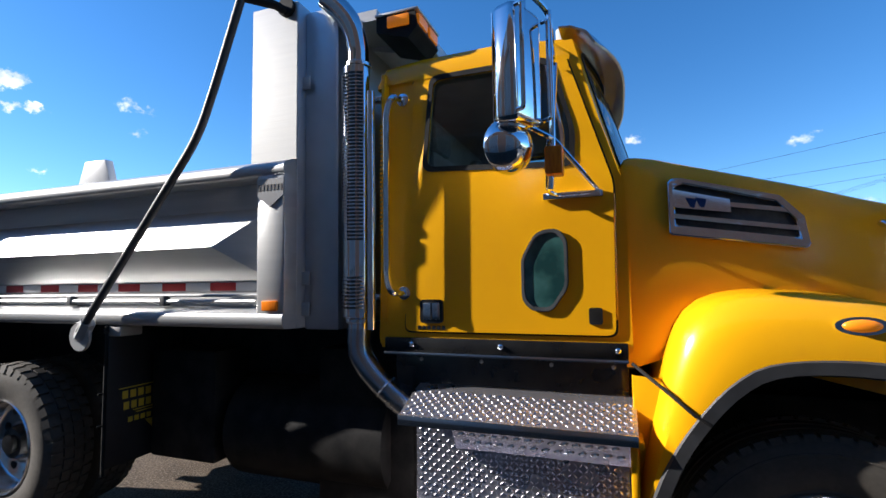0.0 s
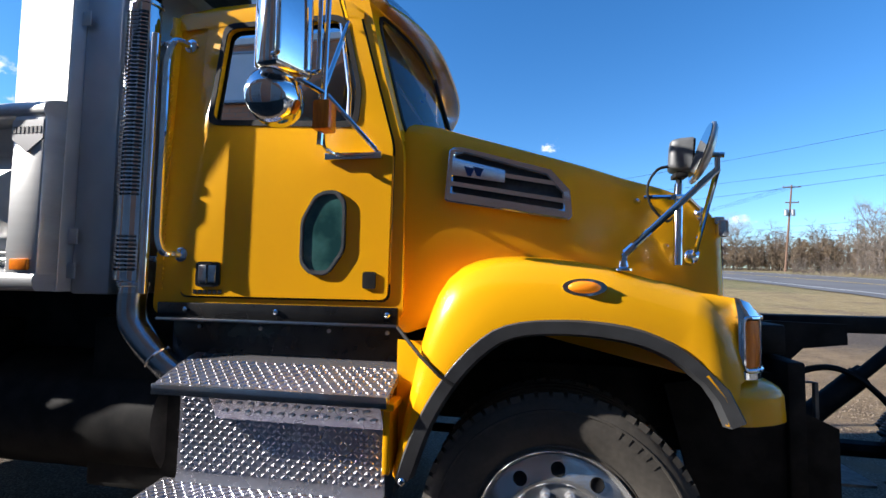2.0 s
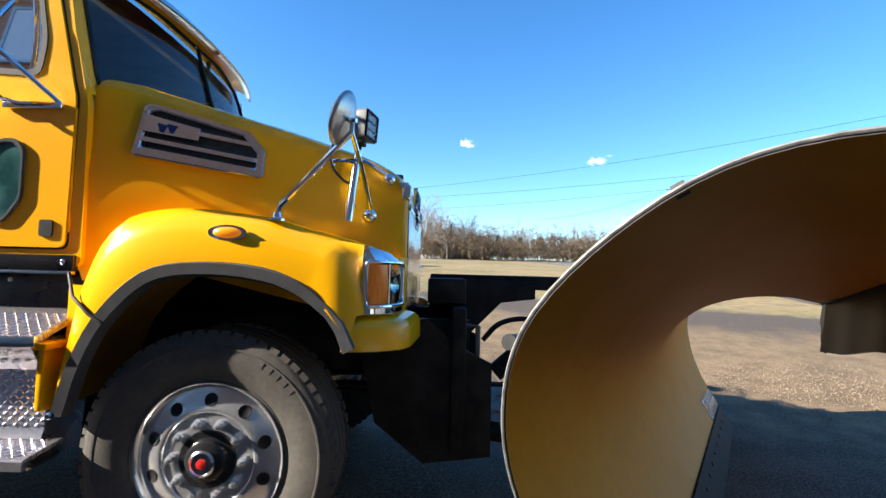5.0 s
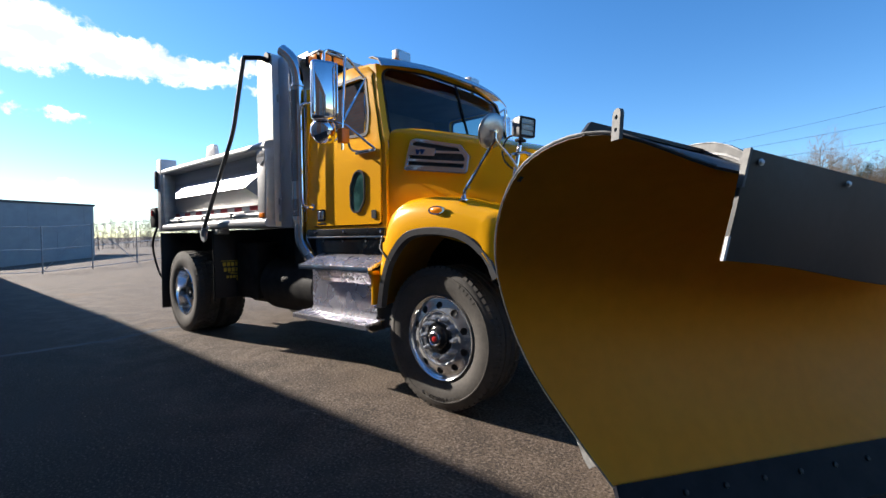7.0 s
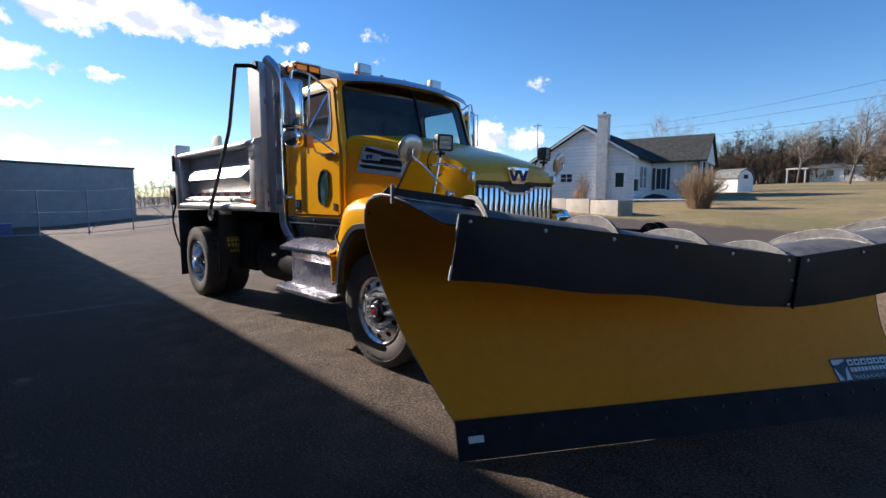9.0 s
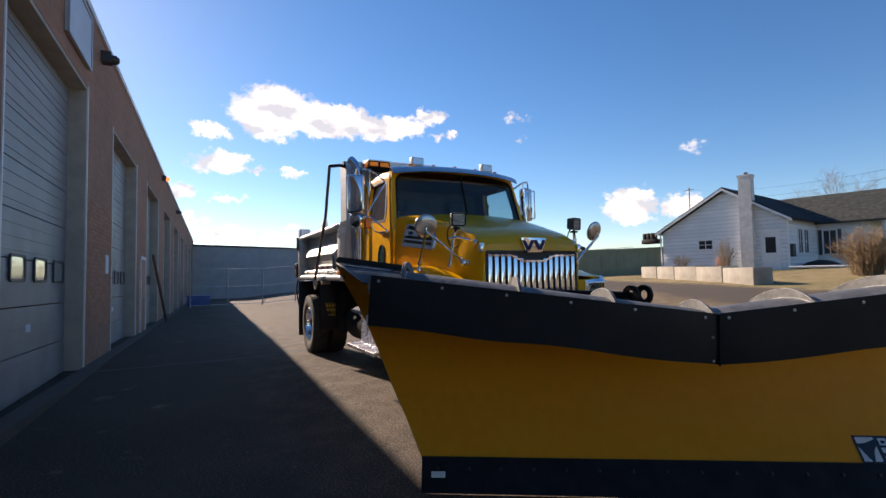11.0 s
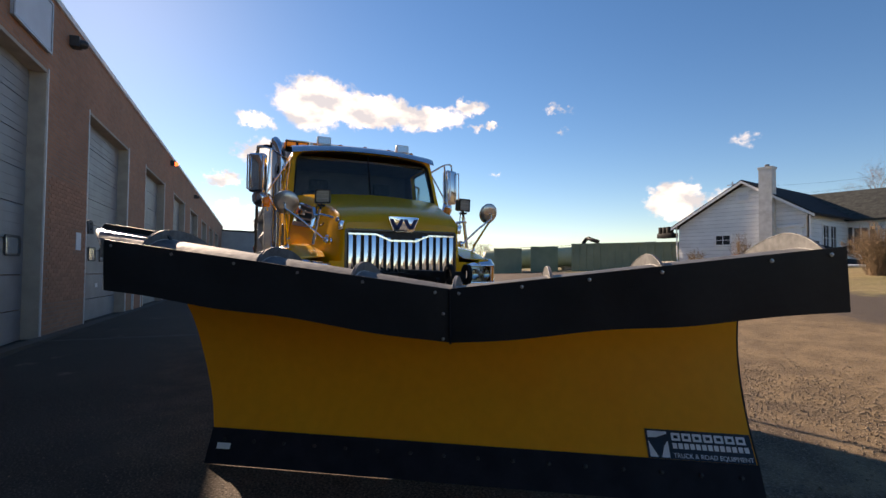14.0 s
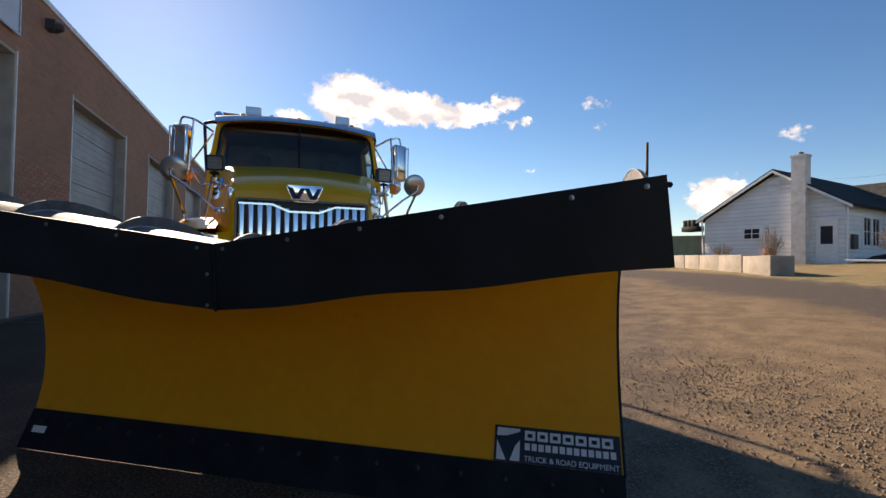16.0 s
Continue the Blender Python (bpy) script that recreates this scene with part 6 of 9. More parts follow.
# sections of the moldboard at its right end, middle and left end: (u, n, z) from the cutting edge to the lip
END_R = [(-0.158, -0.08, 0.20), (-0.266, -0.215, 0.40), (-0.405, -0.32, 0.66), (-0.51, -0.342, 0.915), (-0.60, -0.264, 1.163), (-0.66, -0.062, 1.37), (-0.662, 0.172, 1.50), (-0.595, 0.443, 1.522), (-0.40, 0.625, 1.41)]
MIDDLE = [(1.54, -0.012, 0.20), (1.54, -0.13, 0.36), (1.54, -0.21, 0.55), (1.54, -0.23, 0.75), (1.54, -0.18, 0.95), (1.54, -0.03, 1.11), (1.54, 0.17, 1.19), (1.54, 0.38, 1.21), (1.54, 0.545, 1.18)]
END_L = [(3.245, 0.056, 0.20), (3.245, -0.07, 0.42), (3.245, -0.16, 0.66), (3.245, -0.19, 0.90), (3.245, -0.14, 1.13), (3.245, 0.03, 1.31), (3.245, 0.28, 1.40), (3.245, 0.57, 1.43), (3.24, 0.785, 1.395)]


def section(s, n=5):
    a, b, t = (END_R, MIDDLE, s * 2) if s < 0.5 else (MIDDLE, END_L, s * 2 - 1)
    pts = [tuple(p[k] + (q[k] - p[k]) * t for k in range(3)) for p, q in zip(a, b)]
    return curve_points(pts, n)


def build_plow():
    def shell(back):
        rings = []
        for s in sorted(set(np.linspace(0, 1, 41).tolist())):
            pts = section(s)
            row = []
            for i, p in enumerate(pts):
                a, b = pts[max(i - 1, 0)], pts[min(i + 1, len(pts) - 1)]
                t = Vector((0, b.y - a.y, b.z - a.z)).normalized()
                nrm = Vector((0, -t.z, t.y))
                q = p + nrm * back
                row.append(pl(q.x, q.y, q.z))
            rings.append(row)
        return rings

    front, rear = shell(0.0), shell(0.008)
    bm = B()
    skin(bm, front, False)
    board = part("moldboard", bm, PLOW_YELLOW, plow, "curved yellow-painted moldboard face", smooth=60)
    bm = B()
    skin(bm, rear, False)
    for k in (0, -1):
        skin(bm, [front[k], rear[k]], False)
    skin(bm, [[r[-1] for r in front], [r[-1] for r in rear]], False)
    part("moldboard_back", bm, DUSTY, plow, "dusty grey back of the moldboard", smooth=60)
    # bare steel rim along the right end
    bm = B()
    tube(bm, [p for p in rear[0]], 0.0045, 6)
    part("end_rim", bm, DUST_RIM, plow)
    bm = B()
    tube(bm, [p for p in rear[-1]], 0.010, 6)
    part("end_rim", bm, CUTTING, plow)
    # tall rib plates that stand square across the back of the moldboard
    def upright(u0):
        if u0 >= 1.54:
            return section(0.5 + 0.5 * (u0 - 1.54) / 1.705)
        pairs = zip(section(0.0), section(0.5))
        return [a.lerp(b, max(0.004, (u0 - a.x) / (b.x - a.x))) for a, b in pairs]

    def normals(pts):
        out = []
        for i in range(len(pts)):
            a, b = pts[max(i - 1, 0)], pts[min(i + 1, len(pts) - 1)]
            out.append(Vector((0, a.z - b.z, b.y - a.y)).normalized())
        return out

    for u0, wide in ((-0.19, 0.095), (0.47, 0.09), (1.0, 0.085), (1.54, 0.055), (2.04, 0.052), (2.55, 0.055), (3.19, 0.08)):
        pts = upright(u0)
        nrm = normals(pts)
        inner, outer, middle = [], [], []
        for k, (p, q) in enumerate(zip(pts, nrm)):
            f = k / (len(pts) - 1)
            if u0 < 1.5:
                w = wide * float(np.interp(f, [0, 0.08, 0.62, 0.75, 0.875, 0.96, 1], [0.3, 1, 1, 0.74, 0.52, 0.25, 0.02]))
            else:
                w = wide * min(1.0, f * 8 + 0.3, (1 - f) * 6)
            if p.x < u0 + 0.012:
                inner.append(p + q * 0.006)
                middle.append(p + q * (0.006 + w * 0.42))
                outer.append(p + q * (0.01 + w))
        bm = B()
        skin(bm, [[pl(u0 - 0.007, a.y, a.z), pl(u0 - 0.007, b.y, b.z), pl(u0 + 0.007, b.y, b.z), pl(u0 + 0.007, a.y, a.z)] for a, b in zip(inner, outer)])
        rib = part("rib", bm, DUST_PALE if u0 < 0 else DUSTY, plow, "dusty curved steel rib plate")
        for du, line, r in ((-0.010, inner, 0.0045), (0.011, inner, 0.005), (-0.008, outer, 0.002)) + (((-0.008, middle, 0.005),) if u0 < 0 else ()):
            bm = B()
            tube(bm, [pl(u0 + du, a.y, a.z) for a in line[2:-2]], r, 5)
            part("weld_bead", bm, DUST_WHITE, rib, "pale dusty weld bead")
    # bands of the outer panel, from the end of the board to the first rib: salt-streaked below, scoured above
    for first, last, skin_mat, words in ((0, 19, STREAKED, "white salt-streaked steel band"), (19, 36, SCOURED, "scoured dark steel band")):
        rows = []
        for pts in (section(0.004), upright(-0.42), upright(-0.205)):
            row = []
            for p, q in list(zip(pts, normals(pts)))[first:last + 1]:
                r = p + q * 0.0125
                row.append(pl(r.x, r.y, r.z))
            rows.append(row)
        bm = B()
        skin(bm, rows, False)
        bmesh.ops.remove_doubles(bm, verts=bm.verts, dist=2e-3)
        part("reinforcing_band", bm, skin_mat, plow, words, smooth=60)
    bm = B()
    a, b = pl(-0.19, -0.318, 1.108), pl(-0.535, -0.328, 1.13)
    tube(bm, [a, a.lerp(b, 0.5), b], [0.012, 0.017, 0.02], 10)
    part("guide_tube", bm, SPRING, plow, "dark steel tube on the plow back")
    # cutting edge with its bolts
    bm = B()
    a0, a1 = (-0.158, -0.075), (3.245, 0.06)
    ring = []
    for u, n in (a0, a1):
        ring.append([pl(u, n + 0.004, 0.215), pl(u, n + 0.10, 0.012), pl(u, n + 0.075, 0.008), pl(u, n - 0.02, 0.20)])
    skin(bm, ring)
    edge = part("cutting_edge", bm, CUTTING, plow, "dark steel cutting edge")
    for k in range(16):
        f = (k + 0.5) / 16
        u, n = a0[0] + (a1[0] - a0[0]) * f, a0[1] + (a1[1] - a0[1]) * f
        bm = B()
        lathe(bm, [(0.013, 0), (0.013, 0.006), (0.007, 0.009)], pl(u, n + 0.035, 0.15), (PN * 0.9 + Vector((0, 0, 0.43))), 8)
        part("edge_bolt", bm, SPRING, edge)
    bm = B()
    e1, e2 = PU, (Vector((0, 0, 0.20)) - PN * 0.098).normalized()
    nn = e1.cross(e2).normalized()
    nn = nn if nn.dot(PN) > 0 else -nn
    c = pl(-0.045, -0.071 + 0.052, 0.113) + nn * 0.006
    skin(bm, [[c + e1 * 0.047 + e2 * 0.019 + nn * k, c - e1 * 0.047 + e2 * 0.019 + nn * k, c - e1 * 0.047 - e2 * 0.019 + nn * k, c + e1 * 0.047 - e2 * 0.019 + nn * k] for k in (0.0, 0.0015)])
    part("part_label", bm, WHITE, edge, "small white part label")
    # rubber deflector in two sheets that meet in a V
    tops = [(-0.345, 0.672, 1.457), (1.525, 0.574, 1.213), (3.224, 0.817, 1.429)]
    lows = [(-0.378, 0.632, 1.18), (1.53, 0.546, 0.929), (3.257, 0.791, 1.153)]
    for k in (0, 1):
        rings = []
        for f in np.linspace(0, 1, 25):
            wave = 0.006 * math.sin(f * 9 + k) + 0.004 * math.sin(f * 23)
            t = tuple(tops[k][i] + (tops[k + 1][i] - tops[k][i]) * f for i in range(3))
            l = tuple(lows[k][i] + (lows[k + 1][i] - lows[k][i]) * f for i in range(3))
            l = (l[0], l[1] + wave, l[2] + 0.006 * math.sin(f * 14 + 2 * k))
            m = tuple((a + b) / 2 for a, b in zip(t, l))
            m = (m[0], m[1] + wave * 0.5 + 0.004, m[2])
            row = [pl(*t), pl(*m), pl(*l)]
            rings.append(row + [q - PN * 0.013 for q in row[::-1]])
        bm = B()
        skin(bm, rings)
        sheet = part("rubber_deflector", bm, RUBBER, plow, "black rubber snow deflector sheet", smooth=30)
        us = (0.022, 0.205, 0.39, 0.575, 0.76, 0.962) if k == 0 else (0.03, 0.215, 0.40, 0.585, 0.84, 0.968)
        for f in us:
            t = tuple(tops[k][i] + (tops[k + 1][i] - tops[k][i]) * f for i in range(3))
            bm = B()
            lathe(bm, [(0.009, 0), (0.009, 0.0015), (0.006, 0.002), (0.006, 0.005), (0.003, 0.006)], pl(t[0], t[1] + 0.003, t[2] - 0.028), PN, 10)
            part("deflector_bolt", bm, BOLT, sheet)
    for z in (1.085, 0.955):
        bm = B()
        lathe(bm, [(0.009, 0), (0.007, 0.004), (0.003, 0.006)], pl(1.495, 0.563 + (z - 1.0) * 0.05, z), PN, 10)
        part("deflector_bolt", bm, BOLT, sheet)
    bm = B()
    tube(bm, [pl(1.527, 0.582, 1.21), pl(1.532, 0.556, 0.93)], 0.006, 6)
    part("deflector_seam", bm, CUTTING, sheet)
    # clamp bar behind the deflector, along the lip
    for k in (0, 1):
        a, b = tops[k], tops[k + 1]
        bm = B()
        tube(bm, [pl(a[0] + 0.02, a[1] - 0.03, a[2] - 0.025), pl(b[0], b[1] - 0.03, b[2] - 0.025)], 0.012, 8)
        part("lip_bar", bm, SPRING, plow)
    # upright lug with two holes at the right end, and the black plate on top of the curl
    bm = B()
    c = pl(-0.60, 0.50, 1.512)
    for low, high, hz in ((-0.015, 0.026, 0.011), (0.026, 0.066, 0.043)):
        outl = [(-0.016, low), (0.016, low), (0.016, high), (-0.016, high)]
        if high > 0.05:
            outl = outl[:2] + [(0.016 * math.cos(a), high - 0.016 + 0.016 * math.sin(a)) for a in np.linspace(0, math.pi, 9)]
        hole = [c + PN * (0.006 * math.sin(a)) + Vector((0, 0, hz + 0.006 * math.cos(a))) for a in np.linspace(0, 2 * math.pi, 12, endpoint=False)]
        holed(bm, [c + PN * (y + z * 0.1) + Vector((0, 0, z)) for y, z in outl], [h + PN * hz * 0.1 for h in hole], PU * 0.012)
    part("marker_lug", bm, DUST_PALE, plow, "upright steel lug with two holes")
    bm = B()
    top = [(-0.622, 1.54), (-0.598, 1.569), (-0.40, 1.541), (-0.188, 1.509), (-0.165, 1.468)]
    low = [(-0.622, 1.529), (-0.598, 1.526), (-0.40, 1.5), (-0.188, 1.471), (-0.165, 1.463)]
    skin(bm, [[pl(u, 0.376, z), pl(u, 0.394, z), pl(v, 0.394, w), pl(v, 0.376, w)] for (u, z), (v, w) in zip(top, low)])
    part("top_board", bm, RUBBER, plow, "black plate on top of the curl", smooth=0)
    bm = B()
    skin(bm, [[pl(-0.655, n, z), pl(-0.655, n - 0.012, z + 0.024), pl(-0.643, n - 0.012, z + 0.024), pl(-0.643, n, z)] for n, z in ((0.045, 1.437), (0.068, 1.449))])
    part("edge_tab", bm, DUSTY, plow)
    bm = B()
    skin(bm, [[pl(-0.385 + 0.033 * f, 0.628 + 0.042 * f + k, 1.18 + 0.275 * f) for k in (0.0, 0.009)] + [pl(-0.377 + 0.033 * f, 0.628 + 0.042 * f + k, 1.18 + 0.275 * f) for k in (0.009, 0.0)] for f in (0.0, 0.22)])
    part("edge_strip", bm, WHITETAPE, plow)
    bm = B()
    skin(bm, [[pl(-0.387 + 0.033 * f, 0.628 + 0.042 * f + k, 1.18 + 0.275 * f) for k in (0.0, 0.016)] + [pl(-0.379 + 0.033 * f, 0.628 + 0.042 * f + k, 1.18 + 0.275 * f) for k in (0.016, 0.0)] for f in (0.66, 1.0)])
    part("edge_clamp", bm, DUST_PALE, plow, "pale steel clamp at the sheet edge")
    bm = B()
    tube(bm, [pl(3.22, 0.57, 1.40), pl(3.22, 0.57, 1.585)], 0.005, 6)
    part("guide_rod", bm, SPRING, plow, "thin guide rod at the plow end")
    # mark on the lower left of the face: plain shapes and the line that can be read
    bm = B()
    def face_pt(u, z, off):
        f = (u + 0.158) / 3.403
        pts = section(min(max(f, 0.5), 1))
        y = float(np.interp(z, [p.z for p in pts[:12]], [p.y for p in pts[:12]]))
        return pl(u, y + off, z)
    A0, A1, Z0, Z1 = 2.655, 3.235, 0.212, 0.352
    rows = [[face_pt(u, z, 0.004) for z in np.linspace(Z0, Z1, 5)] for u in (A0, A1)]
    skin(bm, rows, False)
    decal = part("maker_decal", bm, BLACK_GLOSS, plow, "black maker decal with white shapes and lettering")
    def patch(poly, mat, off=0.0065):
        bm = B()
        bm.faces.new([bm.verts.new(face_pt(A0 + a * (A1 - A0), Z0 + b * (Z1 - Z0), off)) for a, b in poly])
        part("decal_shape", bm, mat, decal, smooth=0)
    patch([(0.02, 0.05), (0.10, 0.05), (0.02, 0.6)], WHITE)
    patch([(0.02, 0.70), (0.02, 0.94), (0.21, 0.94), (0.21, 0.86), (0.10, 0.72)], WHITE)
    patch([(0.21, 0.05), (0.13, 0.05), (0.17, 0.45), (0.21, 0.62)], WHITE)
    for k in range(7):
        a = 0.25 + 0.102 * k
        patch([(a, 0.64), (a + 0.085, 0.64), (a + 0.085, 0.91), (a, 0.91)], WHITE)
        patch([(a + 0.022, 0.72), (a + 0.062, 0.72), (a + 0.062, 0.83), (a + 0.022, 0.83)], BLACK_GLOSS, 0.008)
    for k in range(13):
        a = 0.25 + 0.056 * k
        patch([(a, 0.37), (a + 0.042, 0.37), (a + 0.042, 0.56), (a, 0.56)], WHITE)
    cu = bpy.data.curves.new("decal_line", "FONT")
    cu.body, cu.size, cu.extrude = "TRUCK & ROAD EQUIPMENT", 0.036, 0.0005
    tmp = new("decal_line_tmp", cu)
    me = bpy.data.meshes.new_from_object(tmp.evaluated_get(bpy.context.evaluated_depsgraph_get()))
    bpy.data.objects.remove(tmp)
    o, ex = face_pt(A0 + 0.245 * (A1 - A0), Z0 + 0.07 * (Z1 - Z0), 0.007), (face_pt(A1, Z0, 0) - face_pt(A0, Z0, 0)).normalized()
    ey = (face_pt(A0, Z1, 0) - face_pt(A0, Z0, 0)).normalized()
    wid = max(v.co.x for v in me.vertices)
    sc = 0.74 * (A1 - A0) / wid
    ez = ex.cross(ey).normalized()
    ez = ez if ez.dot(PN) > 0 else -ez
    M4 = Matrix(((*(ex * sc), 0), (*ey, 0), (*ez, 0), (0, 0, 0, 1))).transposed()
    M4.translation = o
    me.transform(M4)
    mesh_part("decal_lettering", me, WHITE, decal, "white lettering TRUCK & ROAD EQUIPMENT", 0)
    # push frame and trip springs behind the board
    bm = B()
    tube(bm, [pl(0.55, -0.42, 0.42), pl(2.6, -0.33, 0.42)], 0.055, 10)
    tube(bm, [pl(0.55, -0.40, 0.85), pl(2.6, -0.30, 0.85)], 0.04, 10)
    part("push_beam", bm, BLACK, plow)
    bm = B()
    tube(bm, [(1.0, -0.42, 0.5), pl(0.8, -0.42, 0.45)], 0.05, 8)
    tube(bm, [(1.0, 0.42, 0.5), pl(2.1, -0.40, 0.45)], 0.05, 8)
    tube(bm, [(1.0, -0.42, 0.55), (1.0, 0.42, 0.55)], 0.06, 8)
    part("push_frame", bm, BLACK, plow, "black steel push frame")
    for u in (0.72, 0.94, 1.9, 2.12):
        a, b = pl(u - 0.08, -0.70, 0.52), pl(u + 0.10, -0.40, 0.99)
        ax = (b - a).normalized()
        p = ax.orthogonal().normalized()
        q = ax.cross(p)
        turns, N = 25, 250
        pts = [a.lerp(b, 0.06 + 0.86 * i / N) + 0.058 * (math.cos(2 * math.pi * turns * i / N) * p + math.sin(2 * math.pi * turns * i / N) * q) for i in range(N + 1)]
        bm = B()
        tube(bm, pts, 0.0098, 5)
        part("trip_spring", bm, SPRING, plow, "black coil trip spring")
        bm = B()
        tube(bm, [a, b], 0.03, 8)
        lathe(bm, [(0.03, 0.0), (0.075, 0.004), (0.075, 0.02), (0.045, 0.035), (0.03, 0.08)], b - ax * 0.035, ax, 14)
        part("spring_rod", bm, SPRING, plow)
        bm = B()
        outl = [(-0.12, 0.90), (-0.02, 0.86), (0.10, 0.90), (0.17, 1.02), (0.10, 1.10), (-0.06, 1.08)]
        for k in (-0.055, 0.055):
            prism(bm, rounded(outl, 0.03), "yz", k - 0.009, k + 0.009)
        for v in bm.verts:
            v.co = pl(u + 0.10 + v.co.x, -0.46 + v.co.y, v.co.z - 0.05)
        part("spring_ear", bm, SPRING, plow, "dark dusty spring lug")


build_plow()


def build_hitch():
    bm = B()
    box(bm, 0.93, 1.0, -0.60, 0.60, 0.42, 1.12, 0.01)
    for y in (-0.56, 0.56):
        prism(bm, [(0.45, 1.0), (0.80, 1.06), (0.98, 0.92), (1.13, 0.85), (1.13, 0.40), (0.80, 0.36), (0.56, 0.55), (0.50, 0.8)], "xz", y - 0.014, y + 0.014)
    hitch = part("plow_hitch", bm, BLACK, truck, "black steel plow hitch in front of the grille")
    bm = B()
    box(bm, 0.80, 1.93, -0.055, 0.055, 1.20, 1.285, 0.01)
    box(bm, 0.80, 1.0, -0.45, 0.45, 1.13, 1.262, 0.01)
    for y in (-0.13, 0.13):
        prism(bm, [(0.80, 1.265), (1.42, 1.25), (1.42, 1.15), (1.22, 1.125), (1.0, 0.90), (0.80, 0.86)], "xz", y - 0.012, y + 0.012)
    part("lift_arm", bm, BLACK, hitch, "black lift arm with hook ears")
    for y in (-0.07, 0.07):
        bm = B()
        c = Vector((1.93, y, 1.265))
        outl = [c + Vector((0.075 * math.cos(a), 0, 0.075 * math.sin(a))) for a in np.linspace(0, 2 * math.pi, 20, endpoint=False)]
        inn = [c + Vector((0.038 * math.cos(a), 0, 0.038 * math.sin(a))) for a in np.linspace(0, 2 * math.pi, 20, endpoint=False)]
        holed(bm, outl, inn, (0, 0.025, 0))
        part("hook_ear", bm, BLACK, hitch)
    bm = B()
    tube(bm, [(1.20, -0.05, 0.70), (1.52, -0.05, 0.985)], 0.055, 14)
    tube(bm, [(1.52, -0.05, 0.985), (1.74, -0.05, 1.19)], 0.03, 12)
    lathe(bm, [(0.05, -0.04), (0.05, 0.04)], (1.74, -0.05, 1.185), (0, 1, 0), 14)
    tube(bm, [(1.28, 0.06, 0.72), (1.60, 0.06, 1.0)], 0.035, 10)
    tube(bm, curve_points([(1.12, -0.1, 0.90), (1.22, -0.1, 1.0), (1.37, -0.1, 1.03), (1.50, -0.1, 0.97), (1.62, -0.1, 0.85), (1.72, -0.12, 0.68), (1.85, -0.12, 0.60)]), 0.016, 6)
    part("lift_ram", bm, BLACK, hitch, "black hydraulic lift ram and hose")
    for s in (-1, 0, 1):
        bm = B()
        for k in range(12):
            c = Vector((1.90 + 0.006 * k * s, s * 0.05, 1.20 - 0.036 * k))
            a, b = (Vector((1, 0, 0)), Vector((0, 0, 1))) if k % 2 else (Vector((0, 1, 0)), Vector((0, 0, 1)))
            pts = [c + a * 0.017 * math.cos(g) + b * 0.028 * math.sin(g) for g in np.linspace(0, 2 * math.pi, 9)]
            tube(bm, pts, 0.0075, 5, False)
        part("lift_chain", bm, POLISHED, hitch, "steel lift chain")
    # pale deck plate of the push frame, with a square hole
    bm = B()
    holed(bm, [(x, y, 0.58) for x, y in rounded([(1.04, -0.46), (1.34, -0.46), (1.34, 0.06), (1.04, 0.06)], 0.03)],
          [(x, y, 0.58) for x, y in rounded([(1.20, -0.26), (1.29, -0.26), (1.29, -0.14), (1.20, -0.14)], 0.01)], (0, 0, 0.012))
    part("deck_plate", bm, DUST_PALE, hitch, "dusty grey deck plate with a square hole")
    bm = B()
    tube(bm, [(0.99, -0.52, 1.03), (1.06, -0.545, 1.03), (1.06, -0.545, 0.60), (0.99, -0.52, 0.60)], 0.013, 6)
    part("hitch_handle", bm, DUSTY, hitch)


build_hitch()


# ---- the workshop along the yard ----
WB, WE, WIN = Vector((-5.854, -4.535, 0)), Vector((-0.99939, 0.03501, 0)), Vector((-0.03501, -0.99939, 0))


def wp(s, h, d=0.0):
    """A place on the workshop: metres along its front, up it and into it."""
    return WB + WE * s + WIN * d + Vector((0, 0, h - 0.0192 * s))


def wbox(bm, s0, s1, d0, d1, h0, h1):
    v = [bm.verts.new(wp(s, h, d)) for s in (s0, s1) for d in (d0, d1) for h in (h0, h1)]
    for q in ((0, 1, 3, 2), (4, 6, 7, 5), (0, 4, 5, 1), (2, 3, 7, 6), (0, 2, 6, 4), (1, 5, 7, 3)):
        bm.faces.new([v[i] for i in q])
    return bm


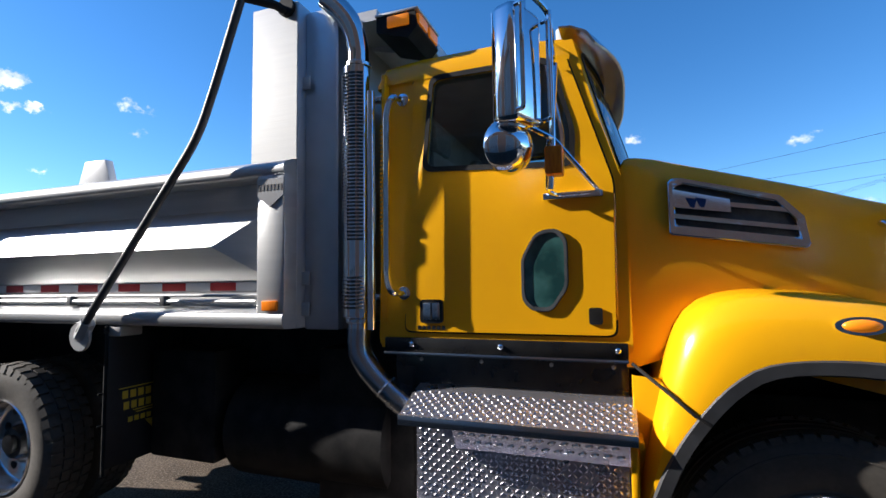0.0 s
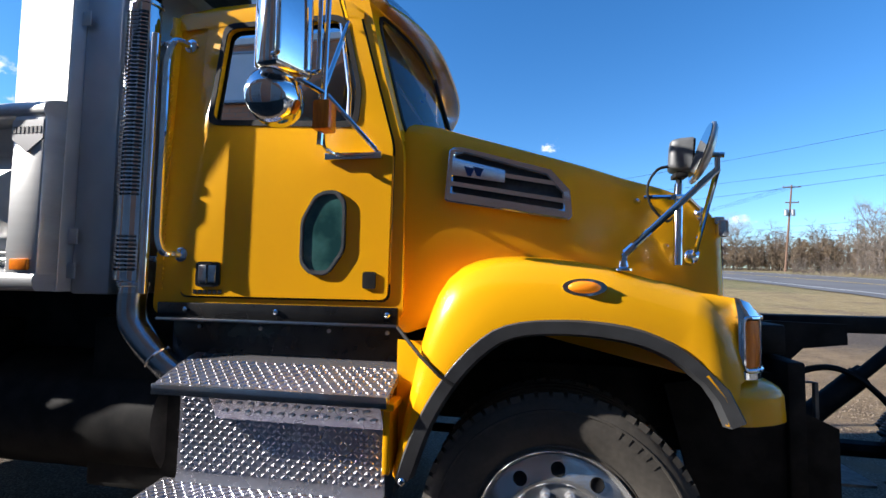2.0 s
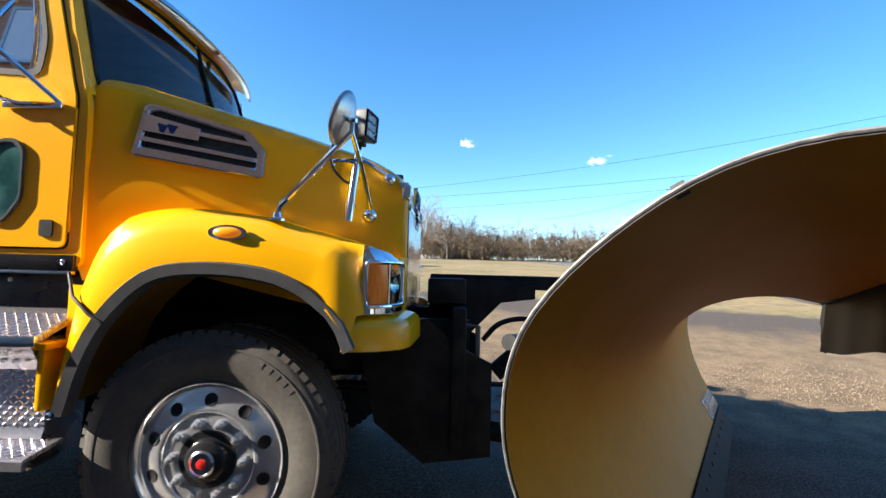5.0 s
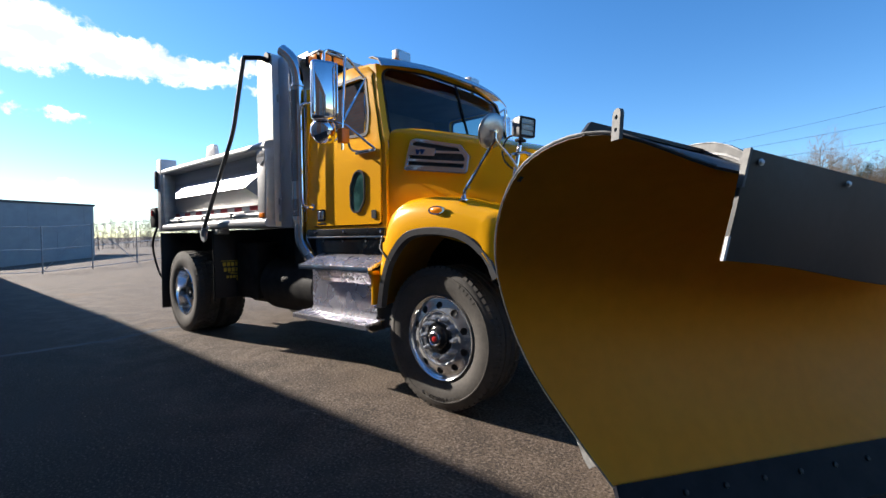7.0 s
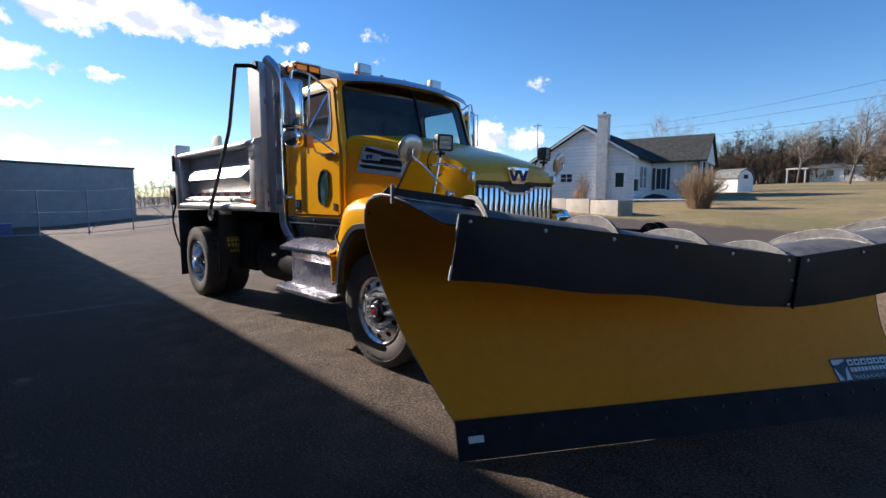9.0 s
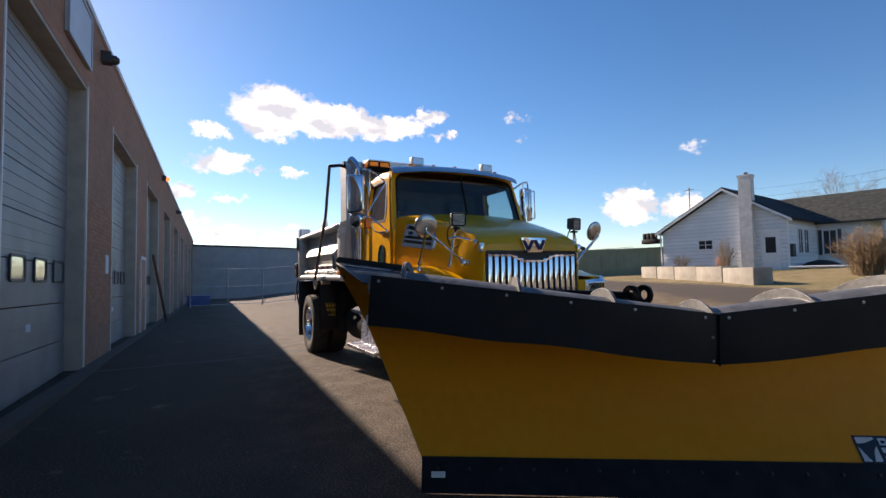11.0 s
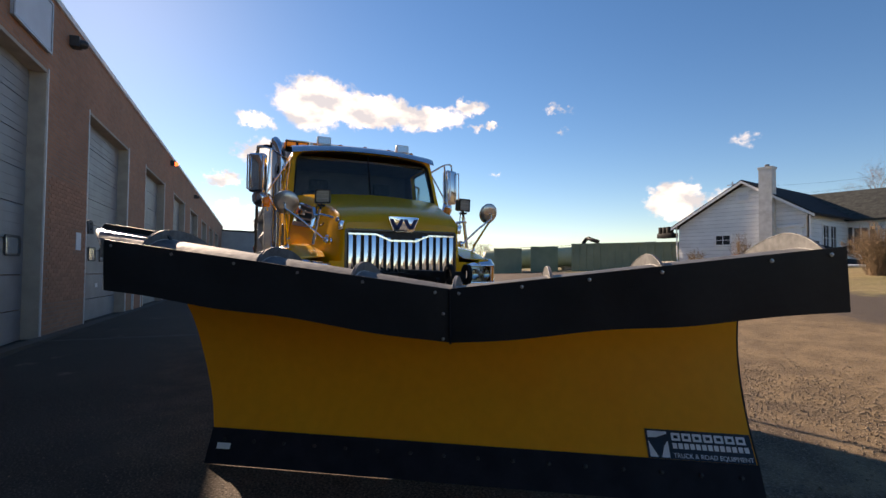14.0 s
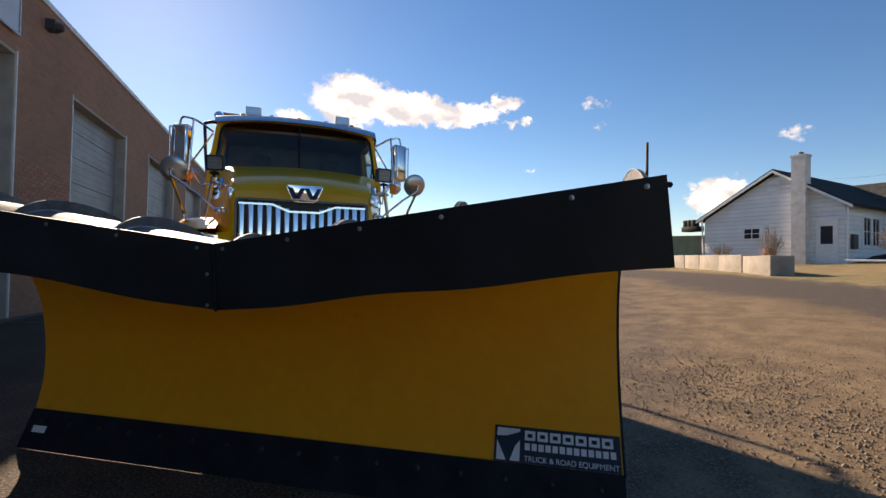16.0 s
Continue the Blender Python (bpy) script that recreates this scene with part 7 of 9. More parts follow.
def brick_material():
    m = bpy.data.materials.new("tan_brick")
    m.use_nodes = True
    nt = m.node_tree
    bsdf = nt.nodes["Principled BSDF"]
    tc = nt.nodes.new("ShaderNodeTexCoord")
    sep = nt.nodes.new("ShaderNodeSeparateXYZ")
    nt.links.new(tc.outputs["Object"], sep.inputs[0])
    comb = nt.nodes.new("ShaderNodeCombineXYZ")
    nt.links.new(sep.outputs[0], comb.inputs[0])
    nt.links.new(math_node(nt, "SUBTRACT", sep.outputs[2], math_node(nt, "MULTIPLY", sep.outputs[0], 0.0192)), comb.inputs[1])
    br = nt.nodes.new("ShaderNodeTexBrick")
    br.inputs["Scale"].default_value = 1.0
    br.inputs["Brick Width"].default_value, br.inputs["Row Height"].default_value = 0.21, 0.075
    br.inputs["Mortar Size"].default_value, br.inputs["Mortar Smooth"].default_value = 0.006, 0.3
    br.inputs["Color1"].default_value, br.inputs["Color2"].default_value = (0.42, 0.19, 0.11, 1), (0.35, 0.155, 0.09, 1)
    br.inputs["Mortar"].default_value = (0.25, 0.2, 0.16, 1)
    nt.links.new(comb.outputs[0], br.inputs["Vector"])
    n = nt.nodes.new("ShaderNodeTexNoise")
    n.inputs["Scale"].default_value, n.inputs["Detail"].default_value = 0.8, 6
    nt.links.new(tc.outputs["Object"], n.inputs["Vector"])
    mul = nt.nodes.new("ShaderNodeMix")
    mul.data_type, mul.blend_type = "RGBA", "MULTIPLY"
    mul.inputs[0].default_value = 1.0
    nt.links.new(br.outputs[0], mul.inputs[6])
    nt.links.new(math_node(nt, "ADD", math_node(nt, "MULTIPLY", n.outputs[0], 0.5), 0.75), mul.inputs[7])
    nt.links.new(mul.outputs[2], bsdf.inputs["Base Color"])
    bsdf.inputs["Roughness"].default_value = 0.85
    bn = nt.nodes.new("ShaderNodeBump")
    bn.inputs["Strength"].default_value, bn.inputs["Distance"].default_value = 1.0, 0.004
    bn.invert = True
    nt.links.new(br.outputs[1], bn.inputs["Height"])
    nt.links.new(bn.outputs[0], bsdf.inputs["Normal"])
    return m


BRICK = brick_material()
BRICK_ONE = material("single_brick", (0.415, 0.19, 0.112), 0.85, second=(0.355, 0.157, 0.092), scale=9, grain=0.1, bump=0.001, island=0.12)
REVEAL = material("painted_block", (0.42, 0.37, 0.31), 0.8, second=(0.35, 0.31, 0.26), scale=4, grain=0.08, bump=0.001)
DOORGREY = material("grey_sectional_door", (0.27, 0.275, 0.28), 0.5, second=(0.22, 0.225, 0.23), scale=2, grain=0.04, bump=0.0006, bump_scale=12)
COPING = material("white_metal_coping", (0.7, 0.7, 0.7), 0.45, second=(0.6, 0.6, 0.6), scale=5)
CONCRETE = material("pale_concrete", (0.38, 0.34, 0.28), 0.9, second=(0.24, 0.215, 0.175), scale=3, mix=0.9, grain=0.12, bump=0.003, bump_scale=18)
KERB = material("dirty_kerb", (0.075, 0.066, 0.057), 0.9, second=(0.05, 0.044, 0.038), scale=3, mix=0.9, grain=0.15, bump=0.003, bump_scale=18)
WALLGREY = material("grey_metal_wall", (0.36, 0.37, 0.38), 0.6, second=(0.31, 0.32, 0.33), scale=1.2, grain=0.05, bump=0.001, bump_scale=6)
GALV = material("galvanised_steel", (0.4, 0.41, 0.42), 0.45, 0.8, second=(0.32, 0.33, 0.34), scale=12)
SIDING = material("white_siding", (0.84, 0.84, 0.825), 0.6, second=(0.77, 0.77, 0.755), scale=2, grain=0.04, bump=0.0006, island=0.04)
SHEATHING = material("pale_sheathing", (0.42, 0.42, 0.42), 0.9, second=(0.34, 0.34, 0.34), scale=4)
SHINGLE = material("dark_shingles", (0.018, 0.019, 0.022), 0.9, spec=0.2, second=(0.033, 0.034, 0.037), scale=5, grain=0.3, grain_scale=18, bump=0.006, bump_scale=14)
SHINGLE3 = material("faded_shingles", (0.034, 0.038, 0.035), 0.9, spec=0.2, second=(0.06, 0.064, 0.058), scale=5, grain=0.3, grain_scale=18, bump=0.006, bump_scale=14)
SHINGLE2 = material("grey_shingles", (0.12, 0.12, 0.118), 0.9, spec=0.2, second=(0.22, 0.22, 0.21), scale=5, grain=0.2, bump=0.006, bump_scale=14)
HOUSEGLASS = material("house_window_glass", (0.03, 0.035, 0.04), 0.05, spec=0.7)
WHITEPAINT = material("white_trim_paint", (0.85, 0.85, 0.84), 0.5, second=(0.78, 0.78, 0.77), scale=6)
STUCCO = material("white_chimney_block", (0.74, 0.72, 0.69), 0.85, second=(0.5, 0.48, 0.45), scale=4, mix=0.9, bump=0.004, bump_scale=20)
BARK = material("grey_bark", (0.10, 0.083, 0.07), 0.9, second=(0.16, 0.135, 0.115), scale=6, bump=0.004)
TWIG = material("bare_twigs", (0.15, 0.12, 0.098), 0.9, second=(0.22, 0.175, 0.14), scale=2)
THICKET = material("brown_thicket", (0.15, 0.115, 0.085), 0.95, spec=0.1, second=(0.23, 0.17, 0.115), scale=0.35, island=0.25)
SHRUB = material("dry_shrub", (0.20, 0.135, 0.078), 0.9, second=(0.28, 0.19, 0.11), scale=3)
EVERGREEN = material("dark_evergreen", (0.03, 0.045, 0.022), 0.9, second=(0.05, 0.065, 0.03), scale=3)
OLIVE = material("olive_green_paint", (0.19, 0.245, 0.165), 0.5, second=(0.27, 0.315, 0.215), scale=1.6, mix=0.9, grain=0.08)
PALEGREEN = material("pale_green_tank", (0.34, 0.38, 0.27), 0.5, second=(0.28, 0.33, 0.22), scale=1.5)
BLUEBIN = material("blue_plastic", (0.02, 0.09, 0.32), 0.45, second=(0.02, 0.07, 0.25), scale=5)
POLEWOOD = material("weathered_pole", (0.2, 0.115, 0.075), 0.9, second=(0.13, 0.08, 0.055), scale=4, stretch=(6, 6, 0.4), bump=0.003)
WIRE = material("black_wire", (0.008, 0.008, 0.009), 0.9, spec=0.0)
BLOCKWALL = material("pale_block_wall", (0.5, 0.48, 0.44), 0.9, second=(0.4, 0.38, 0.35), scale=1.5)
REDROOF = material("red_metal_roof", (0.36, 0.14, 0.09), 0.6, second=(0.31, 0.12, 0.08), scale=1)
ROADMAT = material("road_asphalt", (0.10, 0.10, 0.102), 0.85, second=(0.135, 0.132, 0.13), scale=0.4, grain=0.15, grain_scale=20, bump=0.002, bump_scale=40)
LINE = material("road_paint", (0.65, 0.64, 0.6), 0.7)
LINE_Y = material("yellow_road_paint", (0.6, 0.4, 0.06), 0.7)
ORANGEDOOR = material("red_brown_door", (0.33, 0.11, 0.06), 0.55, second=(0.28, 0.09, 0.05), scale=3)
RUST = material("rust_red_paint", (0.16, 0.06, 0.04), 0.7, second=(0.11, 0.045, 0.032), scale=4, grain=0.1)
SIGNBLUE = material("pale_blue_sign", (0.52, 0.58, 0.66), 0.5, second=(0.46, 0.52, 0.6), scale=2)
PAPER = material("paper_notice", (0.7, 0.72, 0.75), 0.7)

OPENINGS = [(-0.66 - 5.72 * k - 3.5, -0.66 - 5.72 * k) for k in (3, 2, 1, 0)] + [(1.57 + 5.73 * k, 1.57 + 5.73 * k + 3.48) for k in range(7)]


def build_workshop():
    bm = B()
    wbox(bm, -26.0, 46.0, 0.0, 0.55, 4.64, 5.95)
    wall = part("wall_workshop", bm, BRICK, None, smooth=0)
    tagged(wall, "long tan brick workshop wall with recessed overhead doors", "wall", kind="structure")
    s = -26.0
    for a, b in OPENINGS + [(46.0, 46.0)]:
        bm = B()
        wbox(bm, s, a, 0.0, 0.55, -0.7, 4.64)
        part("brick_pier", bm, BRICK, wall, smooth=0)
        s = b
    bm = B()
    wbox(bm, -26.05, 46.05, -0.04, 0.6, 5.95, 6.06)
    cop = part("roof_coping", bm, COPING, wall, "white metal roof coping")
    bm = B()
    wbox(bm, -26.0, -25.6, 0.55, 16, -0.7, 5.95)
    part("end_wall", bm, BRICK, wall, smooth=0)
    bm = B()
    wbox(bm, 45.6, 46.0, 0.55, 16, -0.7, 5.95)
    part("end_wall", bm, BRICK, wall, smooth=0)
    bm = B()
    wbox(bm, -26.0, 46.0, 15.6, 16, -0.7, 5.95)
    part("back_wall", bm, BRICK, wall, smooth=0)
    bm = B()
    wbox(bm, -25.9, 45.9, 0.3, 15.8, 5.75, 5.9)
    part("flat_roof", bm, SHINGLE, wall, smooth=0)
    bm = B()
    wbox(bm, -26.0, 46.0, -0.22, 0.0, -0.7, 0.02)
    part("kerb_strip", bm, KERB, wall, "concrete strip at the wall foot", smooth=0)
    n = 0
    for a, b in OPENINGS:
        n += 1
        bm = B()
        wbox(bm, a - 0.002, a + 0.05, 0.006, 0.28, -0.6, 4.63)
        wbox(bm, b - 0.05, b + 0.002, 0.006, 0.28, -0.6, 4.63)
        wbox(bm, a, b, 0.006, 0.28, 4.58, 4.642)
        jamb = part("door_jamb", bm, REVEAL, wall, "grey painted opening reveal", smooth=0)
        bm = B()
        for e in (a - 0.025, b - 0.01):
            wbox(bm, e, e + 0.035, -0.012, 0.02, 0.0, 4.66)
        part("jamb_guard", bm, COPING, jamb, smooth=0)
        door = tagged(new("door_%d" % n), "grey sectional overhead door with a row of small windows", "door", kind="structure")
        door.matrix_basis = Matrix.Translation(wp((a + b) / 2, 0, 0.28))
        for k in range(8):
            h0 = -0.1 + 0.59 * k
            bm = B()
            wbox(bm, a + 0.05, b - 0.05, 0.25, 0.29, h0 + 0.008, h0 + 0.582)
            for r in range(3):
                wbox(bm, a + 0.06, b - 0.06, 0.242, 0.252, h0 + 0.10 + 0.16 * r, h0 + 0.16 + 0.16 * r)
            part("door_panel", bm, DOORGREY, door, smooth=0)
        for k in range(4):
            c = a + 0.47 + (b - a - 0.94) * k / 3
            bm = B()
            holed(bm, [wp(c + x, 1.555 + z, 0.242) for x, z in rounded([(-0.27, -0.17), (0.27, -0.17), (0.27, 0.17), (-0.27, 0.17)], 0.08)],
                  [wp(c + x, 1.555 + z, 0.242) for x, z in rounded([(-0.235, -0.135), (0.235, -0.135), (0.235, 0.135), (-0.235, 0.135)], 0.06)], WIN * -0.02)
            part("window_frame", bm, TRIM, door)
            bm = B()
            bm.faces.new([bm.verts.new(wp(c + x, 1.555 + z, 0.235)) for x, z in rounded([(-0.235, -0.135), (0.235, -0.135), (0.235, 0.135), (-0.235, 0.135)], 0.06)])
            part("pane", bm, LENS, door)
        bm = B()
        wbox(bm, (a + b) / 2 - 0.09, (a + b) / 2 + 0.09, 0.235, 0.25, 0.75, 0.85)
        part("door_plate", bm, PAPER, door, smooth=0)
    # side door, notice, lamps
    for s in (5.85,):
        dd = tagged(new("door_%d" % (n + 1)), "red-brown personnel door in the brick pier", "door", kind="structure")
        dd.matrix_basis = Matrix.Translation(wp(s + 0.5, 0, 0))
        bm = B()
        wbox(bm, s, s + 0.95, -0.03, 0.03, 0.02, 2.12)
        part("door_leaf", bm, ORANGEDOOR, dd, smooth=0)
        bm = B()
        wbox(bm, s - 0.06, s, -0.05, 0.03, 0.0, 2.2)
        wbox(bm, s + 0.95, s + 1.01, -0.05, 0.03, 0.0, 2.2)
        wbox(bm, s - 0.06, s + 1.01, -0.05, 0.03, 2.12, 2.2)
        part("door_frame", bm, COPING, dd, smooth=0)
        bm = B()
        lathe(bm, [(0.03, 0), (0.03, 0.05), (0.01, 0.06)], wp(s + 0.12, 1.0, -0.03), -WIN, 10)
        part("door_knob", bm, POLISHED, dd)
    bm = B()
    wbox(bm, 0.96, 1.24, -0.012, -0.002, 1.58, 1.94)
    t = part("wall_notice", bm, PAPER, None, smooth=0)
    tagged(t, "small pale notice fixed to the brick pier", "sign")
    sign = thing("wall_sign", wp(-1.4, 4.9, 0), "pale blue sign board fixed over the overhead door", "sign")
    bm = B()
    wbox(bm, -2.1, -0.72, -0.05, -0.004, 4.92, 5.78)
    part("sign_board", bm, SIGNBLUE, sign, smooth=0)
    bm = B()
    for a0, a1, h0, h1 in ((-2.12, -0.70, 4.90, 4.94), (-2.12, -0.70, 5.76, 5.80), (-2.12, -2.08, 4.94, 5.76), (-0.74, -0.70, 4.94, 5.76)):
        wbox(bm, a0, a1, -0.065, -0.05, h0, h1)
    part("sign_frame", bm, GALV, sign, smooth=0)
    for s, h, mat, lab in ((12.05, 5.72, ALARM_GLOW, "small red alarm lamp at the top of the brick wall"), (20.2, 5.5, TRIM, "dark wall-pack lamp high on the brick wall"), (0.35, 5.6, TRIM, "dark wall-pack lamp high on the brick wall")):
        e = thing("wall_lamp", wp(s, h, 0), lab, "lamp", group="wall lamps")
        bm = B()
        wbox(bm, s - 0.10, s + 0.10, -0.16, 0.0, h - 0.1, h + 0.1)
        part("lamp_housing", bm, TRIM, e)
        bm = B()
        lathe(bm, [(0.09, 0), (0.085, 0.08), (0.05, 0.13), (0.01, 0.14)], wp(s, h - 0.02, -0.15), -WIN, 14)
        part("lamp_lens", bm, mat, e)
    bm = B()
    tube(bm, [wp(8.6, 2.4, -0.05), wp(10.2, 0.05, -0.35)], 0.045, 8)
    r = part("leaning_post", bm, POLEWOOD, None)
    tagged(r, "wooden post leaning against the brick wall", "post")


build_workshop()


# ---- the far end of the yard ----
def gh(x, y):
    return height(x, y)


def build_far_end():
    # grey metal building behind the fence
    bm = B()
    X, z0, z1 = -50.0, -1.6, 4.55
    prism(bm, [(-9.0, z0), (7.9, z0), (7.9, 4.30), (-9.0, 4.75)], "yz", X - 18, X)
    w = part("far_building", bm, WALLGREY, None, smooth=0)
    tagged(w, "low plain grey metal building behind the fence", "building")
    bm = B()
    prism(bm, [(-9.1, 4.72), (8.0, 4.28), (8.0, 4.45), (-9.1, 4.9)], "yz", X - 18, X + 0.12)
    part("roof_edge", bm, TRIM, w, smooth=0)
    for k in range(9):
        y = -8.0 + 1.9 * k
        bm = B()
        box(bm, X - 0.01, X + 0.03, y - 0.03, y + 0.03, z0, 4.2)
        part("panel_seam", bm, WALLGREY, w)
    # chain-link fence with a gate
    fence = thing("chain_link_fence", (-29, 3, gh(-29, 3)), "tall galvanised chain-link fence with a gate", "fence")
    g = gh(-29, 0)
    ys = [-3.1, -1.0, 1.1, 3.2, 5.3, 7.4, 9.5, 12.0, 14.5]
    for y in ys:
        bm = B()
        tube(bm, [(-29, y, gh(-29, y) - 0.1), (-29, y, gh(-29, y) + 2.45)], 0.035, 8)
        part("post", bm, GALV, fence)
    for h in (0.12, 1.25, 2.38):
        bm = B()
        tube(bm, [(-29, y, gh(-29, y) + h) for y in ys], 0.02, 6)
        part("rail", bm, GALV, fence)
    bm = B()
    for k, (a, b) in enumerate(zip(ys, ys[1:])):
        if k in (2, 3):
            za, zb = gh(-29, a), gh(-29, b)
            tube(bm, [(-29, a, za + 0.12), (-29, b, zb + 2.38)] if k == 2 else [(-29, a, za + 2.38), (-29, b, zb + 0.12)], 0.018, 6)
    part("gate_brace", bm, GALV, fence)
    verts, faces = [], []
    for sgn in (1, -1):
        for c in np.arange(-6.0, 17.5, 0.16):
            y0, y1 = (c, c + 2.3) if sgn > 0 else (c + 2.3, c)
            if min(y0, y1) < -3.1 or max(y0, y1) > 14.5:
                continue
            za, zb = gh(-29, y0) + 0.1, gh(-29, y1) + 2.4
            i = len(verts)
            verts += [(-29, y0 - 0.004, za), (-29, y0 + 0.004, za), (-29, y1 + 0.004, zb), (-29, y1 - 0.004, zb)]
            faces.append((i, i + 1, i + 2, i + 3))
    me = bpy.data.meshes.new("wire_mesh")
    me.from_pydata(verts, [], faces)
    mesh_part("wire_mesh", me, GALV, fence, smooth=0, kind="stuff")
    # blue bin
    bm = B()
    box(bm, -33.0, -32.0, -3.3, -1.9, gh(-32, -2.5) - 0.02, gh(-32, -2.5) + 0.62, 0.03)
    b = part("blue_bin", bm, BLUEBIN, None)
    tagged(b, "blue plastic bin standing by the far wall", "bin")
    bm = B()
    box(bm, -33.05, -31.95, -3.35, -1.85, gh(-32, -2.5) + 0.60, gh(-32, -2.5) + 0.68, 0.02)
    part("bin_lid", bm, BLUEBIN, b)


build_far_end()


def by_angle(eye, az, d, z=None):
    x, y = eye[0] + d * math.cos(radians(az)), eye[1] + d * math.sin(radians(az))
    return Vector((x, y, gh(x, y) if z is None else z))


def build_containers():
    eye = (5.1, -1.15)
    for a0, a1, d, hgt in ((151.0, 147.9, 33, 1.75), (146.7, 143.7, 33, 1.75)):
        p, q = by_angle(eye, a0, d), by_angle(eye, a1, d)
        ob = box_between("steel_container", p, q, 1.6, hgt, OLIVE, "olive-green steel waste container on gravel", "container", "olive containers", 6)
    p, q = by_angle(eye, 142.0, 31), by_angle(eye, 130.8, 29)
    box_between("long_container", p, q, 1.6, 1.75, OLIVE, "long olive-green roll-off container beside the white house", "container", "", 14)
    p, q = by_angle(eye, 152.0, 37), by_angle(eye, 140.0, 37)
    e = thing("horizontal_tank", (p + q) / 2, "pale green horizontal storage tank behind the containers", "tank")
    ax = (q - p).normalized()
    bm = B()
    lathe(bm, [(0.3, -0.25), (0.65, -0.1), (0.75, 0.1), (0.75, (q - p).length - 0.1), (0.65, (q - p).length + 0.1), (0.3, (q - p).length + 0.25)], p + Vector((0, 0, 0.95)), ax, 24)
    part("tank_shell", bm, PALEGREEN, e, smooth=50)
    bm = B()
    for f in (0.2, 0.8):
        c = p.lerp(q, f)
        box(bm, c.x - 0.2, c.x + 0.2, c.y - 0.5, c.y + 0.5, c.z - 0.1, c.z + 0.4)
    part("tank_saddle", bm, CONCRETE, e)
    # machine parts standing on the long container
    p = by_angle(eye, 132.1, 29)
    bm = B()
    for k in range(3):
        box(bm, p.x - 0.35 + 0.26 * k, p.x - 0.17 + 0.26 * k, p.y - 0.2, p.y + 0.2, p.z + 1.75, p.z + 2.35, 0.02)
    box(bm, p.x - 0.4, p.x + 0.6, p.y - 0.25, p.y + 0.25, p.z + 1.74, p.z + 2.0, 0.02)
    o = part("machine_top", bm, BLACK, None)
    tagged(o, "black machine parts standing on the long container", "machine")
    p = by_angle(eye, 140.0, 31)
    bm = B()
    tube(bm, curve_points([p + Vector((-0.7, 0, 1.75)), p + Vector((-0.4, 0.1, 2.05)), p + Vector((0.1, 0, 1.95)), p + Vector((0.6, 0.1, 1.8))]), 0.12, 8)
    o = part("tarp_bundle", bm, BLACK, None)
    tagged(o, "dark tarpaulin bundle lying on the long container", "tarpaulin")
    # fence behind
    e = thing("yard_fence", by_angle(eye, 153, 42), "galvanised chain-link fence behind the tank", "fence")
    pts = [by_angle(eye, a, 42) for a in np.linspace(163, 133, 12)]
    for p in pts:
        bm = B()
        tube(bm, [p, p + Vector((0, 0, 2.0))], 0.03, 6)
        part("post", bm, GALV, e)
    bm = B()
    tube(bm, [p + Vector((0, 0, 1.95)) for p in pts], 0.02, 5)
    tube(bm, [p + Vector((0, 0, 1.0)) for p in pts], 0.012, 5)
    part("rail", bm, GALV, e)


def box_between(name, p, q, deep, tall, mat, label, category, group, ribs):
    d = q - p
    d.z = 0
    L = d.length
    d.normalize()
    n = Vector((-d.y, d.x, 0))
    n = n if n.dot(Vector((-1, 1, 0))) > 0 else -n
    e = thing(name, (p + q) / 2, label, category, group)

    def cell(bm, a0, a1, b0, b1, h0, h1):
        v = [bm.verts.new(p + d * a + n * b + Vector((0, 0, h))) for a in (a0, a1) for b in (b0, b1) for h in (h0, h1)]
        for f in ((0, 1, 3, 2), (4, 6, 7, 5), (0, 4, 5, 1), (2, 3, 7, 6), (0, 2, 6, 4), (1, 5, 7, 3)):
            bm.faces.new([v[i] for i in f])

    bm = B()
    cell(bm, 0, L, 0, deep, -0.4, tall - 0.06)
    part("body", bm, mat, e, smooth=0)
    for k in range(ribs + 1):
        a = L * k / ribs
        bm = B()
        cell(bm, a - 0.04, a + 0.04, -0.06, 0.0, -0.3, tall - 0.08)
        part("side_rib", bm, mat, e, smooth=0)
    bm = B()
    cell(bm, -0.05, L + 0.05, -0.08, deep + 0.05, tall - 0.12, tall)
    part("top_rim", bm, mat, e, smooth=0)
    return e


build_containers()


